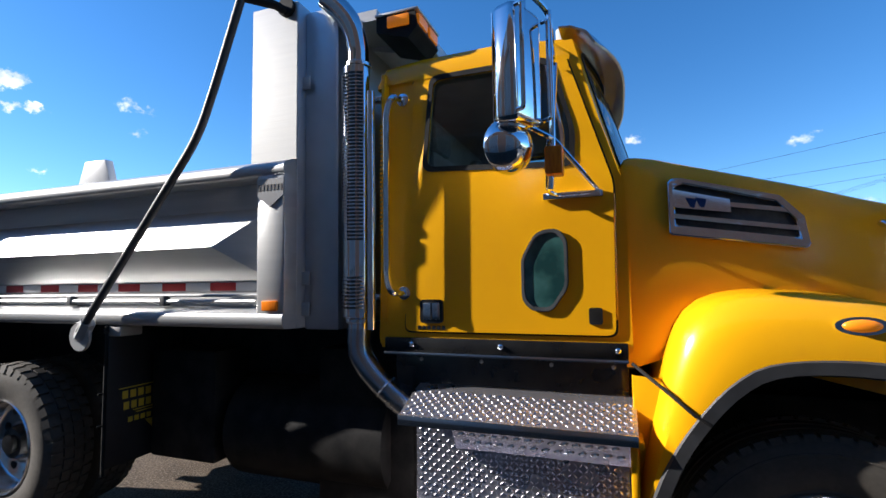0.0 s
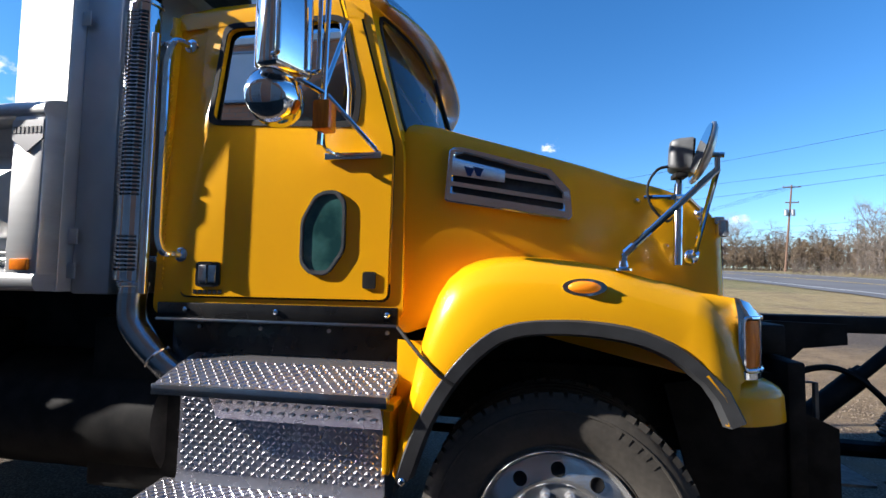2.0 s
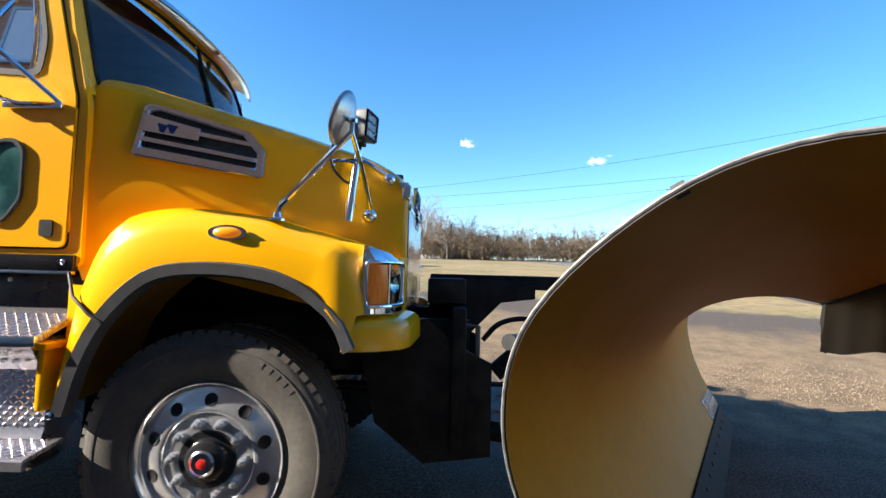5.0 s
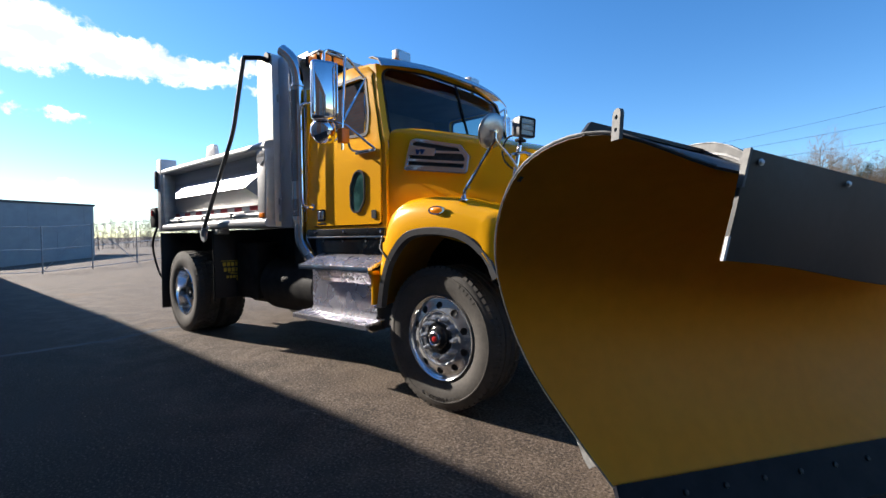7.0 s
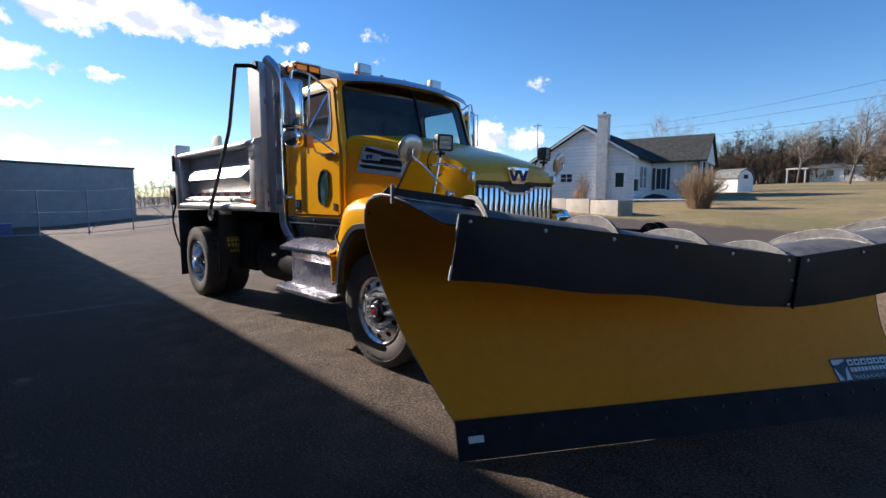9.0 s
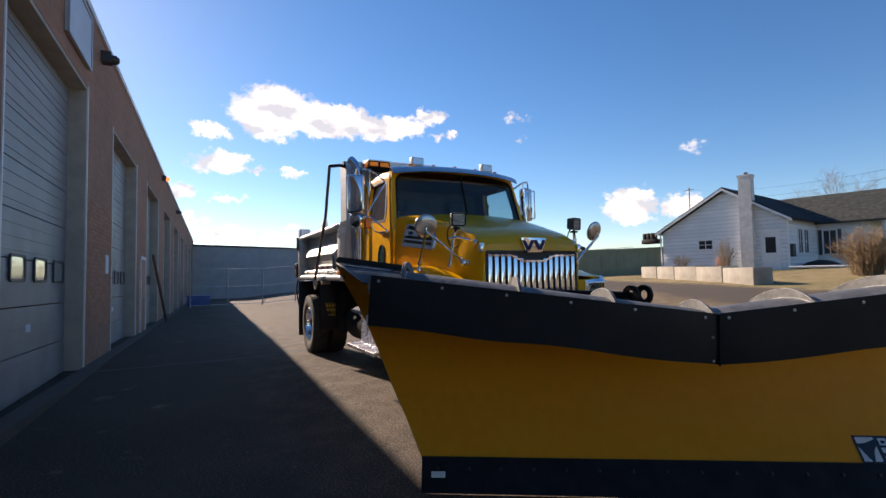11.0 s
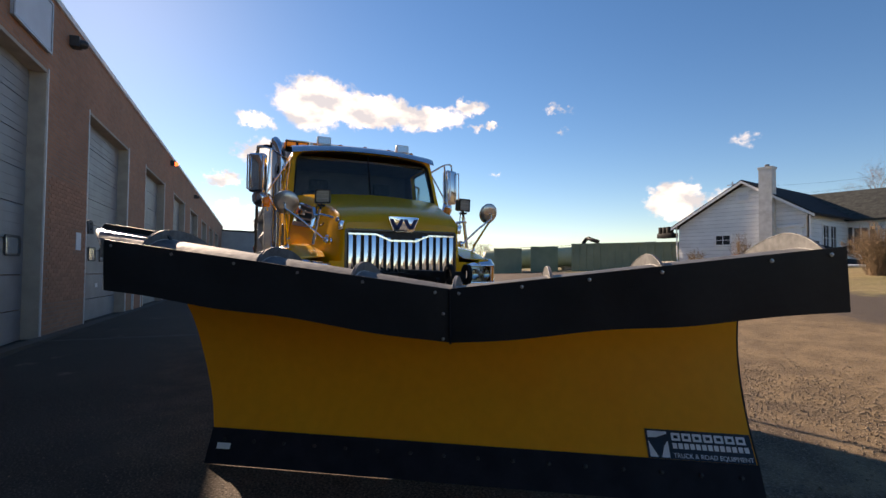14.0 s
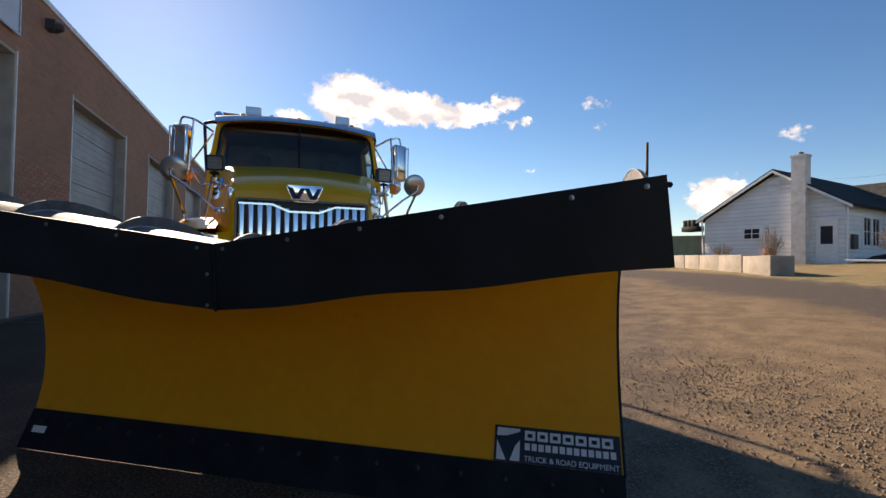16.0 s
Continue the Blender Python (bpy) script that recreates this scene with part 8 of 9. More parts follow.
# ---- the white house ----
def build_house():
    G0, ex, ey = Vector((-13.55, 20.45, 0)), Vector((0.9834, 0.1815, 0)), Vector((-0.1815, 0.9834, 0))
    Z = 1.0
    W, D = 5.85, 12.0
    apex_a, apex_z, eL, eR = 3.27, 5.42, 3.50, 3.80

    def hp(a, b, z):
        return G0 + ex * a + ey * b + Vector((0, 0, z))

    house = thing("white_house", hp(3, 5, gh(-10, 24)), "small white clapboard house with a dark shingled roof and block chimney", "house")
    bm = B()
    poly = [(0, Z - 0.6), (W, Z - 0.6), (W, eR - 0.1), (apex_a, apex_z - 0.1), (0, eL - 0.1)]
    skin(bm, [[hp(a, b, z) for a, z in poly] for b in (0.0, D)])
    part("wall", bm, SHEATHING, house, smooth=0)
    # clapboards of the gable and of the side wall
    rows = np.arange(Z, apex_z - 0.2, 0.19)
    for z in rows:
        z1 = z + 0.178
        def span(zz):
            lo = 0.0 if zz < eL - 0.1 else (zz - eL + 0.1) / (apex_z - eL) * apex_a
            hi = W if zz < eR - 0.1 else W - (zz - eR + 0.1) / (apex_z - eR) * (W - apex_a)
            return lo, hi
        (l0, h0), (l1, h1) = span(z), span(z1)
        if h1 - l1 < 0.1:
            continue
        bm = B()
        skin(bm, [[hp(l0, -0.042, z), hp(h0, -0.042, z), hp(h0, 0.0, z), hp(l0, 0.0, z)], [hp(l1, -0.012, z1), hp(h1, -0.012, z1), hp(h1, 0.0, z1), hp(l1, 0.0, z1)]])
        part("siding_board", bm, SIDING, house, smooth=0)
        if z1 < eR:
            bm = B()
            skin(bm, [[hp(W + 0.035, 0, z), hp(W + 0.035, D, z), hp(W, D, z), hp(W, 0, z)], [hp(W + 0.012, 0, z1), hp(W + 0.012, D, z1), hp(W, D, z1), hp(W, 0, z1)]])
            part("siding_board", bm, SIDING, house, smooth=0)
    # roof
    t = 0.10
    for a0, z0, a1, z1 in ((-0.3, eL - 0.17, apex_a, apex_z), (apex_a, apex_z, W + 0.35, eR - 0.2)):
        bm = B()
        skin(bm, [[hp(a0, b, z0), hp(a1, b, z1), hp(a1, b, z1 + t), hp(a0, b, z0 + t)] for b in (-0.28, D + 0.2)])
        part("roof", bm, SHINGLE, house, "dark asphalt-shingled roof", smooth=0)
        bm = B()
        skin(bm, [[hp(a0, b, z0 - 0.08), hp(a1, b, z1 - 0.08), hp(a1, b, z1 + 0.04), hp(a0, b, z0 + 0.04)] for b in (-0.31, -0.285)])
        part("barge_board", bm, WHITEPAINT, house, smooth=0)
    # wing at the back, gable to the side
    wa, wz, wb, hw = W + 2.75, 5.35, 7.4, 2.7
    bm = B()
    poly = [(wb - hw, Z - 0.6), (wb + hw, Z - 0.6), (wb + hw, 3.75), (wb, wz - 0.1), (wb - hw, 3.75)]
    skin(bm, [[hp(a, b, z) for b, z in poly] for a in (1.0, wa - 0.9)])
    part("wing_wall", bm, SIDING, house, smooth=0)
    for b0, z0, b1, z1 in ((wb - hw - 0.35, 3.58, wb, wz), (wb, wz, wb + hw + 0.35, 3.58)):
        bm = B()
        skin(bm, [[hp(a, b0, z0), hp(a, b1, z1), hp(a, b1, z1 + t), hp(a, b0, z0 + t)] for a in (1.0, wa + 0.25)])
        part("wing_roof", bm, SHINGLE3, house, smooth=0)
    bm = B()
    skin(bm, [[hp(a, b, z) for b, z in [(wb - hw, 3.65), (wb + hw, 3.65), (wb, wz - 0.06)]] for a in (wa - 0.1, wa + 0.1)])
    part("porch_gable", bm, WHITEPAINT, house, smooth=0)
    for b in (wb - hw + 0.15, wb, wb + hw - 0.15):
        bm = B()
        c = hp(wa - 0.1, b, 0)
        box(bm, c.x - 0.07, c.x + 0.07, c.y - 0.07, c.y + 0.07, Z - 0.3, 3.66)
        part("porch_post", bm, WHITEPAINT, house)
    # chimney
    bm = B()
    for a0, a1, b0, b1, z0, z1 in ((4.08, 4.62, -0.42, 0.05, Z - 0.5, 5.85), (4.05, 4.65, -0.45, 0.08, 5.85, 5.95)):
        skin(bm, [[hp(a0, b0, z), hp(a1, b0, z), hp(a1, b1, z), hp(a0, b1, z)] for z in (z0, z1)])
    ch = part("chimney", bm, STUCCO, house, "white-washed block chimney", smooth=0)
    bm = B()
    tube(bm, [hp(4.35, -0.18, 5.9), hp(4.35, -0.18, 6.08)], 0.1, 10)
    part("flue", bm, DUSTY, house)

    def opening(name, a0, a1, z0, z1, side=False, bars=1):
        def at(a, z, o):
            return hp(W + 0.03 + o, a, z) if side else hp(a, -0.03 - o, z)
        bm = B()
        holed(bm, [at(a, z, 0.0) for a, z in ((a0 - 0.08, z0 - 0.08), (a1 + 0.08, z0 - 0.08), (a1 + 0.08, z1 + 0.08), (a0 - 0.08, z1 + 0.08))], [at(a, z, 0.0) for a, z in ((a0, z0), (a1, z0), (a1, z1), (a0, z1))], (ex if side else -ey) * 0.04)
        f = part(name, bm, WHITEPAINT, house, smooth=0)
        bm = B()
        bm.faces.new([bm.verts.new(at(a, z, 0.012)) for a, z in ((a0, z0), (a1, z0), (a1, z1), (a0, z1))])
        part("pane", bm, HOUSEGLASS, f, smooth=0)
        for k in range(1, bars + 1):
            a = a0 + (a1 - a0) * k / (bars + 1)
            bm = B()
            p, q = at(a, z0, 0.018), at(a, z1, 0.018)
            tube(bm, [p, q], 0.018, 4)
            part("muntin", bm, WHITEPAINT, f, smooth=0)
        bm = B()
        tube(bm, [at(a0, (z0 + z1) / 2, 0.018), at(a1, (z0 + z1) / 2, 0.018)], 0.018, 4)
        part("muntin", bm, WHITEPAINT, f, smooth=0)
    opening("window", 1.95, 2.62, 2.42, 2.86, bars=1)
    opening("window", 1.55, 2.2, 2.1, 3.25, True, 1)
    opening("window", 2.45, 3.1, 2.1, 3.25, True, 1)
    opening("window", 6.2, 6.8, 2.1, 3.1, True, 1)
    # shuttered window on the front of the wing
    def on_wing(a, z, o):
        return hp(a, wb - hw - 0.03 - o, z)
    a0, a1, z0, z1 = W + 0.30, W + 0.82, 2.05, 3.25
    bm = B()
    holed(bm, [on_wing(a, z, 0) for a, z in ((a0 - 0.06, z0 - 0.06), (a1 + 0.06, z0 - 0.06), (a1 + 0.06, z1 + 0.06), (a0 - 0.06, z1 + 0.06))], [on_wing(a, z, 0) for a, z in ((a0, z0), (a1, z0), (a1, z1), (a0, z1))], -ey * 0.04)
    f = part("window", bm, WHITEPAINT, house, smooth=0)
    bm = B()
    bm.faces.new([bm.verts.new(on_wing(a, z, 0.012)) for a, z in ((a0, z0), (a1, z0), (a1, z1), (a0, z1))])
    part("pane", bm, HOUSEGLASS, f, smooth=0)
    bm = B()
    tube(bm, [on_wing((a0 + a1) / 2, z0, 0.018), on_wing((a0 + a1) / 2, z1, 0.018)], 0.02, 4)
    part("muntin", bm, WHITEPAINT, f, smooth=0)
    for a in (a0 - 0.22, a1 + 0.07):
        bm = B()
        skin(bm, [[on_wing(q, z, 0.0) for q, z in ((a, z0 - 0.05), (a + 0.15, z0 - 0.05), (a + 0.15, z1 + 0.05), (a, z1 + 0.05))], [on_wing(q, z, 0.03) for q, z in ((a, z0 - 0.05), (a + 0.15, z0 - 0.05), (a + 0.15, z1 + 0.05), (a, z1 + 0.05))]])
        part("shutter", bm, TRIM, house, "dark window shutter", smooth=0)
    # side entrance with glazed upper half
    bm = B()
    skin(bm, [[hp(a, b, z) for a, z in ((4.85, 1.15), (5.62, 1.15), (5.62, 3.1), (4.85, 3.1))] for b in (-0.07, -0.03)])
    door = part("side_door", bm, WHITEPAINT, house, "white side door with a small glazed panel", smooth=0)
    bm = B()
    bm.faces.new([bm.verts.new(hp(a, -0.074, z)) for a, z in ((5.02, 2.1), (5.45, 2.1), (5.45, 2.85), (5.02, 2.85))])
    part("door_pane", bm, HOUSEGLASS, door, smooth=0)
    bm = B()
    skin(bm, [[hp(a, b, z) for a, z in ((4.72, 3.1), (5.75, 3.1), (5.75, 3.22), (4.72, 3.22))] for b in (-0.12, -0.03)])
    part("door_head", bm, WHITEPAINT, house, smooth=0)
    bm = B()
    holed(bm, [hp(a, -0.04, z) for a, z in ((2.95, 4.5), (3.5, 4.5), (3.5, 4.98), (2.95, 4.98))], [hp(a, -0.04, z) for a, z in ((3.0, 4.55), (3.45, 4.55), (3.45, 4.93), (3.0, 4.93))], -ey * 0.03)
    part("gable_vent", bm, WHITEPAINT, house, smooth=0)
    bm = B()
    for k in range(5):
        z = 4.57 + 0.075 * k
        skin(bm, [[hp(3.0, -0.06, z), hp(3.45, -0.06, z), hp(3.45, -0.04, z + 0.06), hp(3.0, -0.04, z + 0.06)], [hp(3.0, -0.065, z), hp(3.45, -0.065, z), hp(3.45, -0.045, z + 0.06), hp(3.0, -0.045, z + 0.06)]])
    part("vent_slats", bm, WHITEPAINT, house, smooth=0)
    for k, (a, z) in enumerate(((5.72, 3.2), (0.05, 3.45))):
        bm = B()
        tube(bm, [hp(W + 0.12 if k == 0 else -0.1, -0.1, 3.6), hp(W + 0.08 if k == 0 else -0.05, -0.08, 1.3), hp(W + 0.5 if k == 0 else -0.3, -0.4, 1.15)], 0.035, 6)
        part("downspout", bm, WHITEPAINT, house)
    bm = B()
    box_pts = [(W + 0.1, 0.5), (W + 0.1, 0.85)]
    skin(bm, [[hp(W + 0.035, b, z) for b, z in ((0.35, 1.9), (0.75, 1.9), (0.75, 2.5), (0.35, 2.5))], [hp(W + 0.16, b, z) for b, z in ((0.35, 1.9), (0.75, 1.9), (0.75, 2.5), (0.35, 2.5))]])
    part("meter_box", bm, TRIM, house, smooth=0)
    bm = B()
    c = hp(4.0, -0.35, 1.6)
    box(bm, c.x - 1.15, c.x - 0.85, c.y - 0.1, c.y + 0.25, 1.55, 1.95, 0.02)
    part("wall_box", bm, REDROOF, house)
    # dark covered pile beside the house
    bm = B()
    rings = []
    for f in np.linspace(0, 1, 7):
        c = hp(W + 0.9, 0.4 + 2.6 * f, gh(-7, 22) - 0.02)
        hgt = 0.42 * math.sin(math.pi * (0.12 + 0.76 * f))
        rings.append([c + ex * (0.7 * math.cos(g)) + Vector((0, 0, hgt * math.sin(g) + 0.02 * math.sin(9 * f + 5 * g))) for g in np.linspace(0, math.pi, 8)])
    skin(bm, rings, False)
    o = part("covered_pile", bm, BLACK, None, smooth=50)
    tagged(o, "low pile under a black tarpaulin beside the house", "tarpaulin")
    bm = B()
    tube(bm, [hp(W + 0.3, -0.9, gh(-7, 21) + 0.12), hp(W + 3.0, -0.2, gh(-4, 21) + 0.10)], 0.05, 6)
    o = part("white_pipe", bm, WHITEPAINT, None)
    tagged(o, "white drain pipe lying on the grass", "pipe")


build_house()


def build_blocks():
    a, b = Vector((-4.0, 12.6, 0)), Vector((-13.0, 17.6, 0))
    d = (b - a).normalized()
    n = Vector((-d.y, d.x, 0))
    L = 1.75
    for k in range(5):
        c = a + d * (L + 0.04) * (k + 0.5)
        g = gh(c.x, c.y)
        bm = B()
        box(bm, -L / 2, L / 2, -0.3, 0.3, -0.25, 0.52, 0.025)
        o = part("concrete_block", bm, CONCRETE, None)
        o.matrix_basis = Matrix.Translation((c.x, c.y, g)) @ Matrix.Rotation(math.atan2(d.y, d.x) + 0.02 * ((k * 7) % 3 - 1), 4, "Z")
        tagged(o, "large pale concrete barrier block on gravel", "concrete block", "barrier blocks")


build_blocks()


def simple_house(name, p, yaw, W, D, wall_h, ridge, label, roofmat, wallmat, wins, group=""):
    e = thing(name, p, label, "house", group)
    rot = Matrix.Translation(p) @ Matrix.Rotation(yaw, 4, "Z")

    def add(nm, bm, mat, par=e, lab=""):
        bmesh.ops.transform(bm, matrix=rot, verts=bm.verts)
        return part(nm, bm, mat, par, lab, smooth=0)

    bm = B()
    prism(bm, [(-D / 2, -1.5), (D / 2, -1.5), (D / 2, wall_h), (0, ridge - 0.1), (-D / 2, wall_h)], "yz", -W / 2, W / 2)
    add("wall", bm, wallmat)
    for s in (-1, 1):
        bm = B()
        prism(bm, [(s * (D / 2 + 0.4), wall_h - 0.2), (0, ridge), (0, ridge + 0.12), (s * (D / 2 + 0.4), wall_h - 0.08)], "yz", -W / 2 - 0.4, W / 2 + 0.4)
        add("roof", bm, roofmat)
    for x, z0, z1, hw in wins:
        bm = B()
        box(bm, x - hw - 0.08, x + hw + 0.08, -D / 2 - 0.06, -D / 2 - 0.01, z0 - 0.08, z1 + 0.08)
        f = add("window", bm, WHITEPAINT)
        bm = B()
        box(bm, x - hw, x + hw, -D / 2 - 0.07, -D / 2 - 0.062, z0, z1)
        add("pane", bm, HOUSEGLASS, f)
    return e


p = by_angle((3.3, -3.5), 94.8, 101)
far = simple_house("far_house", Vector((p.x, p.y, p.z)), radians(3), 11.0, 6.5, 2.2, 3.4, "white single-storey house with grey roof across the lawn", SHINGLE2, SIDING, ((-3.0, 0.8, 1.7, 0.45), (-1.0, 0.8, 1.7, 0.35), (1.4, 0.8, 1.7, 0.4)))
bm = B()
prism(bm, [(p.y - 5.0, p.z + 1.9), (p.y - 1.5, p.z + 2.2), (p.y - 1.5, p.z + 2.35), (p.y - 5.0, p.z + 2.05)], "yz", p.x - 8.4, p.x - 5.5)
part("porch_roof", bm, WHITEPAINT, far, smooth=0)
for x in (p.x - 8.2, p.x - 5.8):
    bm = B()
    box(bm, x - 0.08, x + 0.08, p.y - 4.9, p.y - 4.74, p.z - 0.5, p.z + 1.95)
    part("porch_post", bm, WHITEPAINT, far, smooth=0)
bm = B()
box(bm, p.x - 0.6, p.x - 0.1, p.y - 0.3, p.y + 0.3, p.z + 3.3, p.z + 4.2)
part("far_chimney", bm, STUCCO, far, smooth=0)


def build_shed():
    p = by_angle((3.3, -3.5), 104.3, 42)
    e = thing("garden_shed", p, "small white barn-roofed garden shed", "shed")
    rot = Matrix.Translation(p) @ Matrix.Rotation(radians(66), 4, "Z") @ Matrix.Scale(0.72, 4)
    bm = B()
    prism(bm, [(-1.1, -0.4), (1.1, -0.4), (1.1, 1.35), (0.75, 1.9), (0.0, 2.2), (-0.75, 1.9), (-1.1, 1.35)], "xz", -1.4, 1.4)
    bmesh.ops.transform(bm, matrix=rot, verts=bm.verts)
    part("shed_wall", bm, SIDING, e, smooth=0)
    for s in (-1, 1):
        bm = B()
        prism(bm, [(s * 1.2, 1.28), (s * 0.8, 1.95), (0, 2.26), (0, 2.34), (s * 0.86, 2.02), (s * 1.27, 1.32)], "xz", -1.5, 1.5)
        bmesh.ops.transform(bm, matrix=rot, verts=bm.verts)
        part("shed_roof", bm, SHINGLE2, e, smooth=0)
    bm = B()
    box(bm, -0.3, 0.3, -1.43, -1.405, 1.3, 1.7)
    bmesh.ops.transform(bm, matrix=rot, verts=bm.verts)
    part("shed_window", bm, HOUSEGLASS, e, smooth=0)


build_shed()


# ---- road, poles, wires and what stands across the road ----
def road_x(y):
    return 16.6 + 0.07 * (y - 15)


def strip(name, off0, off1, up, mat, label, y0=-120.0, y1=420.0, dash=None, parent=None):
    ys = sorted(set([y0, y1] + [k[0] for k in KNOTS if y0 < k[0] < y1] + list(np.arange(y0, y1, 6.0))))
    verts, faces = [], []
    for a, b in zip(ys, ys[1:]):
        if dash and int((a - y0) / 6) % 2:
            continue
        i = len(verts)
        for y in (a, b):
            for o in (off0, off1):
                verts.append((road_x(y) + o, y, height(16, y) + up))
        faces.append((i, i + 1, i + 3, i + 2))
    me = bpy.data.meshes.new(name)
    me.from_pydata(verts, [], faces)
    return mesh_part(name, me, mat, parent, label, 0)


road = strip("road", -5.6, 5.6, 0.03, ROADMAT, "grey two-lane asphalt road with painted lines")
tagged(road, category="road", kind="structure")
for o, mt in ((-4.6, LINE), (4.5, LINE), (-0.22, LINE_Y), (0.1, LINE_Y)):
    strip("road_line", o, o + 0.12, 0.036, mt, "", parent=road)


def utility_pole(p, top, arms, label, r=0.15, lean=0.0):
    e = thing("utility_pole", p, label, "utility pole", "utility poles")
    bm = B()
    tube(bm, [p - Vector((0, 0, 0.4)), p + Vector((lean * 0.5, 0, (top - p.z) / 2)), Vector((p.x + lean, p.y, top))], [r, r * 0.85, r * 0.65], 10)
    part("pole_shaft", bm, POLEWOOD, e)
    for z, w in arms:
        bm = B()
        box(bm, p.x - w / 2 + lean, p.x + w / 2 + lean, p.y - 0.06, p.y + 0.06, z - 0.06, z + 0.06)
        a = part("cross_arm", bm, POLEWOOD, e)
        for k in (-0.45, -0.15, 0.15, 0.45):
            bm = B()
            lathe(bm, [(0.05, 0), (0.07, 0.08), (0.04, 0.16)], (p.x + lean + k * w, p.y, z + 0.06), (0, 0, 1), 8)
            part("insulator", bm, DUSTY, a)
    return e


P1, P2 = Vector((37.0, 26.0, gh(37, 26))), Vector((33.5, 68.0, gh(33.5, 68)))
utility_pole(P1, 14.0, (), "brown wooden utility pole beside the road", 0.24, 0.25)
utility_pole(P2, 14.8, ((14.5, 2.2), (12.4, 1.6)), "weathered utility pole with two cross arms", 0.15, 1.1)
for side in (-1, 1):
    tx = P2.x + 0.75 + 0.42 * side
    can = thing("pole_transformer", (tx, P2.y, 10.6), "grey pole-mounted transformer can", "transformer", "pole transformers")
    bm = B()
    lathe(bm, [(0.2, 0), (0.25, 0.05), (0.25, 0.8), (0.15, 0.9)], (tx, P2.y, 10.6), (0, 0, 1), 14)
    part("transformer_can", bm, GALV, can)
bm = B()
tube(bm, [P1 + Vector((-0.75, 0.2, -0.4)), P1 + Vector((-0.7, 0.2, 5.2))], 0.14, 8)
o = part("riser_pipe", bm, GALV, None)
tagged(o, "pale conduit pipe standing beside the wooden pole", "pipe")


def wire(a, b, sag, r=0.014):
    bm = B()
    pts = [a.lerp(b, t) - Vector((0, 0, sag * 4 * t * (1 - t))) for t in np.linspace(0, 1, 25)]
    tube(bm, pts, r, 4)
    return bm


cables = thing("overhead_cables", (0, 60, gh(0, 60)), "black overhead power cables between poles", "cable")
F = Vector((-70.0, 104.0, 0))
for z0, z1, sag in ((13.7, 20.5, 5.0), (10.5, 17.6, 3.0), (10.15, 17.5, 4.3)):
    part("cable", wire(P1 + Vector((0.2, 0, z0 - P1.z)), F + Vector((0, 0, z1)), sag), WIRE, cables)
Q = P2 + (P2 - P1) * 1.6
for z0, z1 in ((9.0, 9.2), (8.2, 8.4), (7.6, 7.8), (7.0, 7.4)):
    part("cable", wire(Vector((37, 26, z0)), Vector((P2.x + 0.6, P2.y, z1)), 0.9, 0.02), WIRE, cables)
    part("cable", wire(Vector((P2.x + 0.6, P2.y, z1)), Vector((Q.x, Q.y, z1 + 4)), 0.9, 0.02), WIRE, cables)
    part("cable", wire(Vector((37, 26, z0)), Vector((44, -30, z0 - 1)), 0.9, 0.02), WIRE, cables)
for k in (-0.9, -0.3, 0.3, 0.9):
    part("cable", wire(Vector((P2.x + 1.1 + k, P2.y, 14.6)), Vector((Q.x + k, Q.y, 17.5)), 1.0), WIRE, cables)
utility_pole(Vector((F.x, F.y, gh(F.x, F.y))), 21.0, ((20.3, 2.4),), "distant utility pole with a cross arm")

# splice case, spare coil and its drop wire, hung beside the wooden pole
splice = thing("splice_case", (33.4, 26, 8.85), "black cable splice case hung from a drop wire", "cable box")
bm = B()
tube(bm, [(32.6, 26, 8.82), (32.8, 26, 8.88), (34.0, 26, 9.22), (34.25, 26, 9.28)], [0.05, 0.2, 0.2, 0.05], 10)
part("case_body", bm, WIRE, splice)
bm = B()
tube(bm, ring_points(Vector((34.9, 26, 9.0)), Vector((1, 0, 0)), Vector((0, 0, 1)), 0.55, 28) + [Vector((35.45, 26, 9.0))], 0.05, 5)
part("cable_coil", bm, WIRE, splice)
part("drop_wire", wire(Vector((37.1, 26, 10.0)), Vector((25.55, 26, 7.3)), 0.15, 0.03), WIRE, splice)
bm = B()
tube(bm, ring_points(Vector((25.3, 26, 7.1)), Vector((1, 0, 0)), Vector((0, 0, 1)), 0.35, 18), 0.03, 5)
part("wire_loop", bm, WIRE, splice)
# small things along the road
sign = thing("road_sign", (19.8, 53.8, gh(19.8, 53.8)), "pale blue road sign on two steel posts", "sign")
for dx in (-0.35, 0.35):
    bm = B()
    box(bm, 19.77 + dx, 19.83 + dx, 53.80, 53.86, gh(19.8, 53.8) - 0.1, 4.4)
    part("post", bm, GALV, sign)
bm = B()
box(bm, 19.25, 20.35, 53.74, 53.79, 3.6, 4.45, 0.01)
part("sign_panel", bm, SIGNBLUE, sign)
cab = thing("roadside_cabinet", (25.7, 35.3, gh(25.7, 35.3)), "rust-red metal cabinet beside the road", "cabinet")
g = gh(25.7, 35.3)
bm = B()
box(bm, 25.5, 25.95, 35.0, 35.6, g - 0.05, g + 1.25, 0.03)
part("cabinet_body", bm, RUST, cab)
bm = B()
box(bm, 25.46, 25.99, 34.94, 35.66, g + 1.25, g + 1.32, 0.02)
part("cabinet_lid", bm, RUST, cab)
bm = B()
box(bm, 25.54, 25.91, 34.975, 34.998, g + 0.12, g + 1.18, 0.008)
part("cabinet_door", bm, RUST, cab)
tub = thing("metal_container", (35.85, 26.6, gh(35.85, 26.6)), "red-brown ribbed metal container beside the wooden pole", "container")
g = gh(35.85, 26.6)
bm = B()
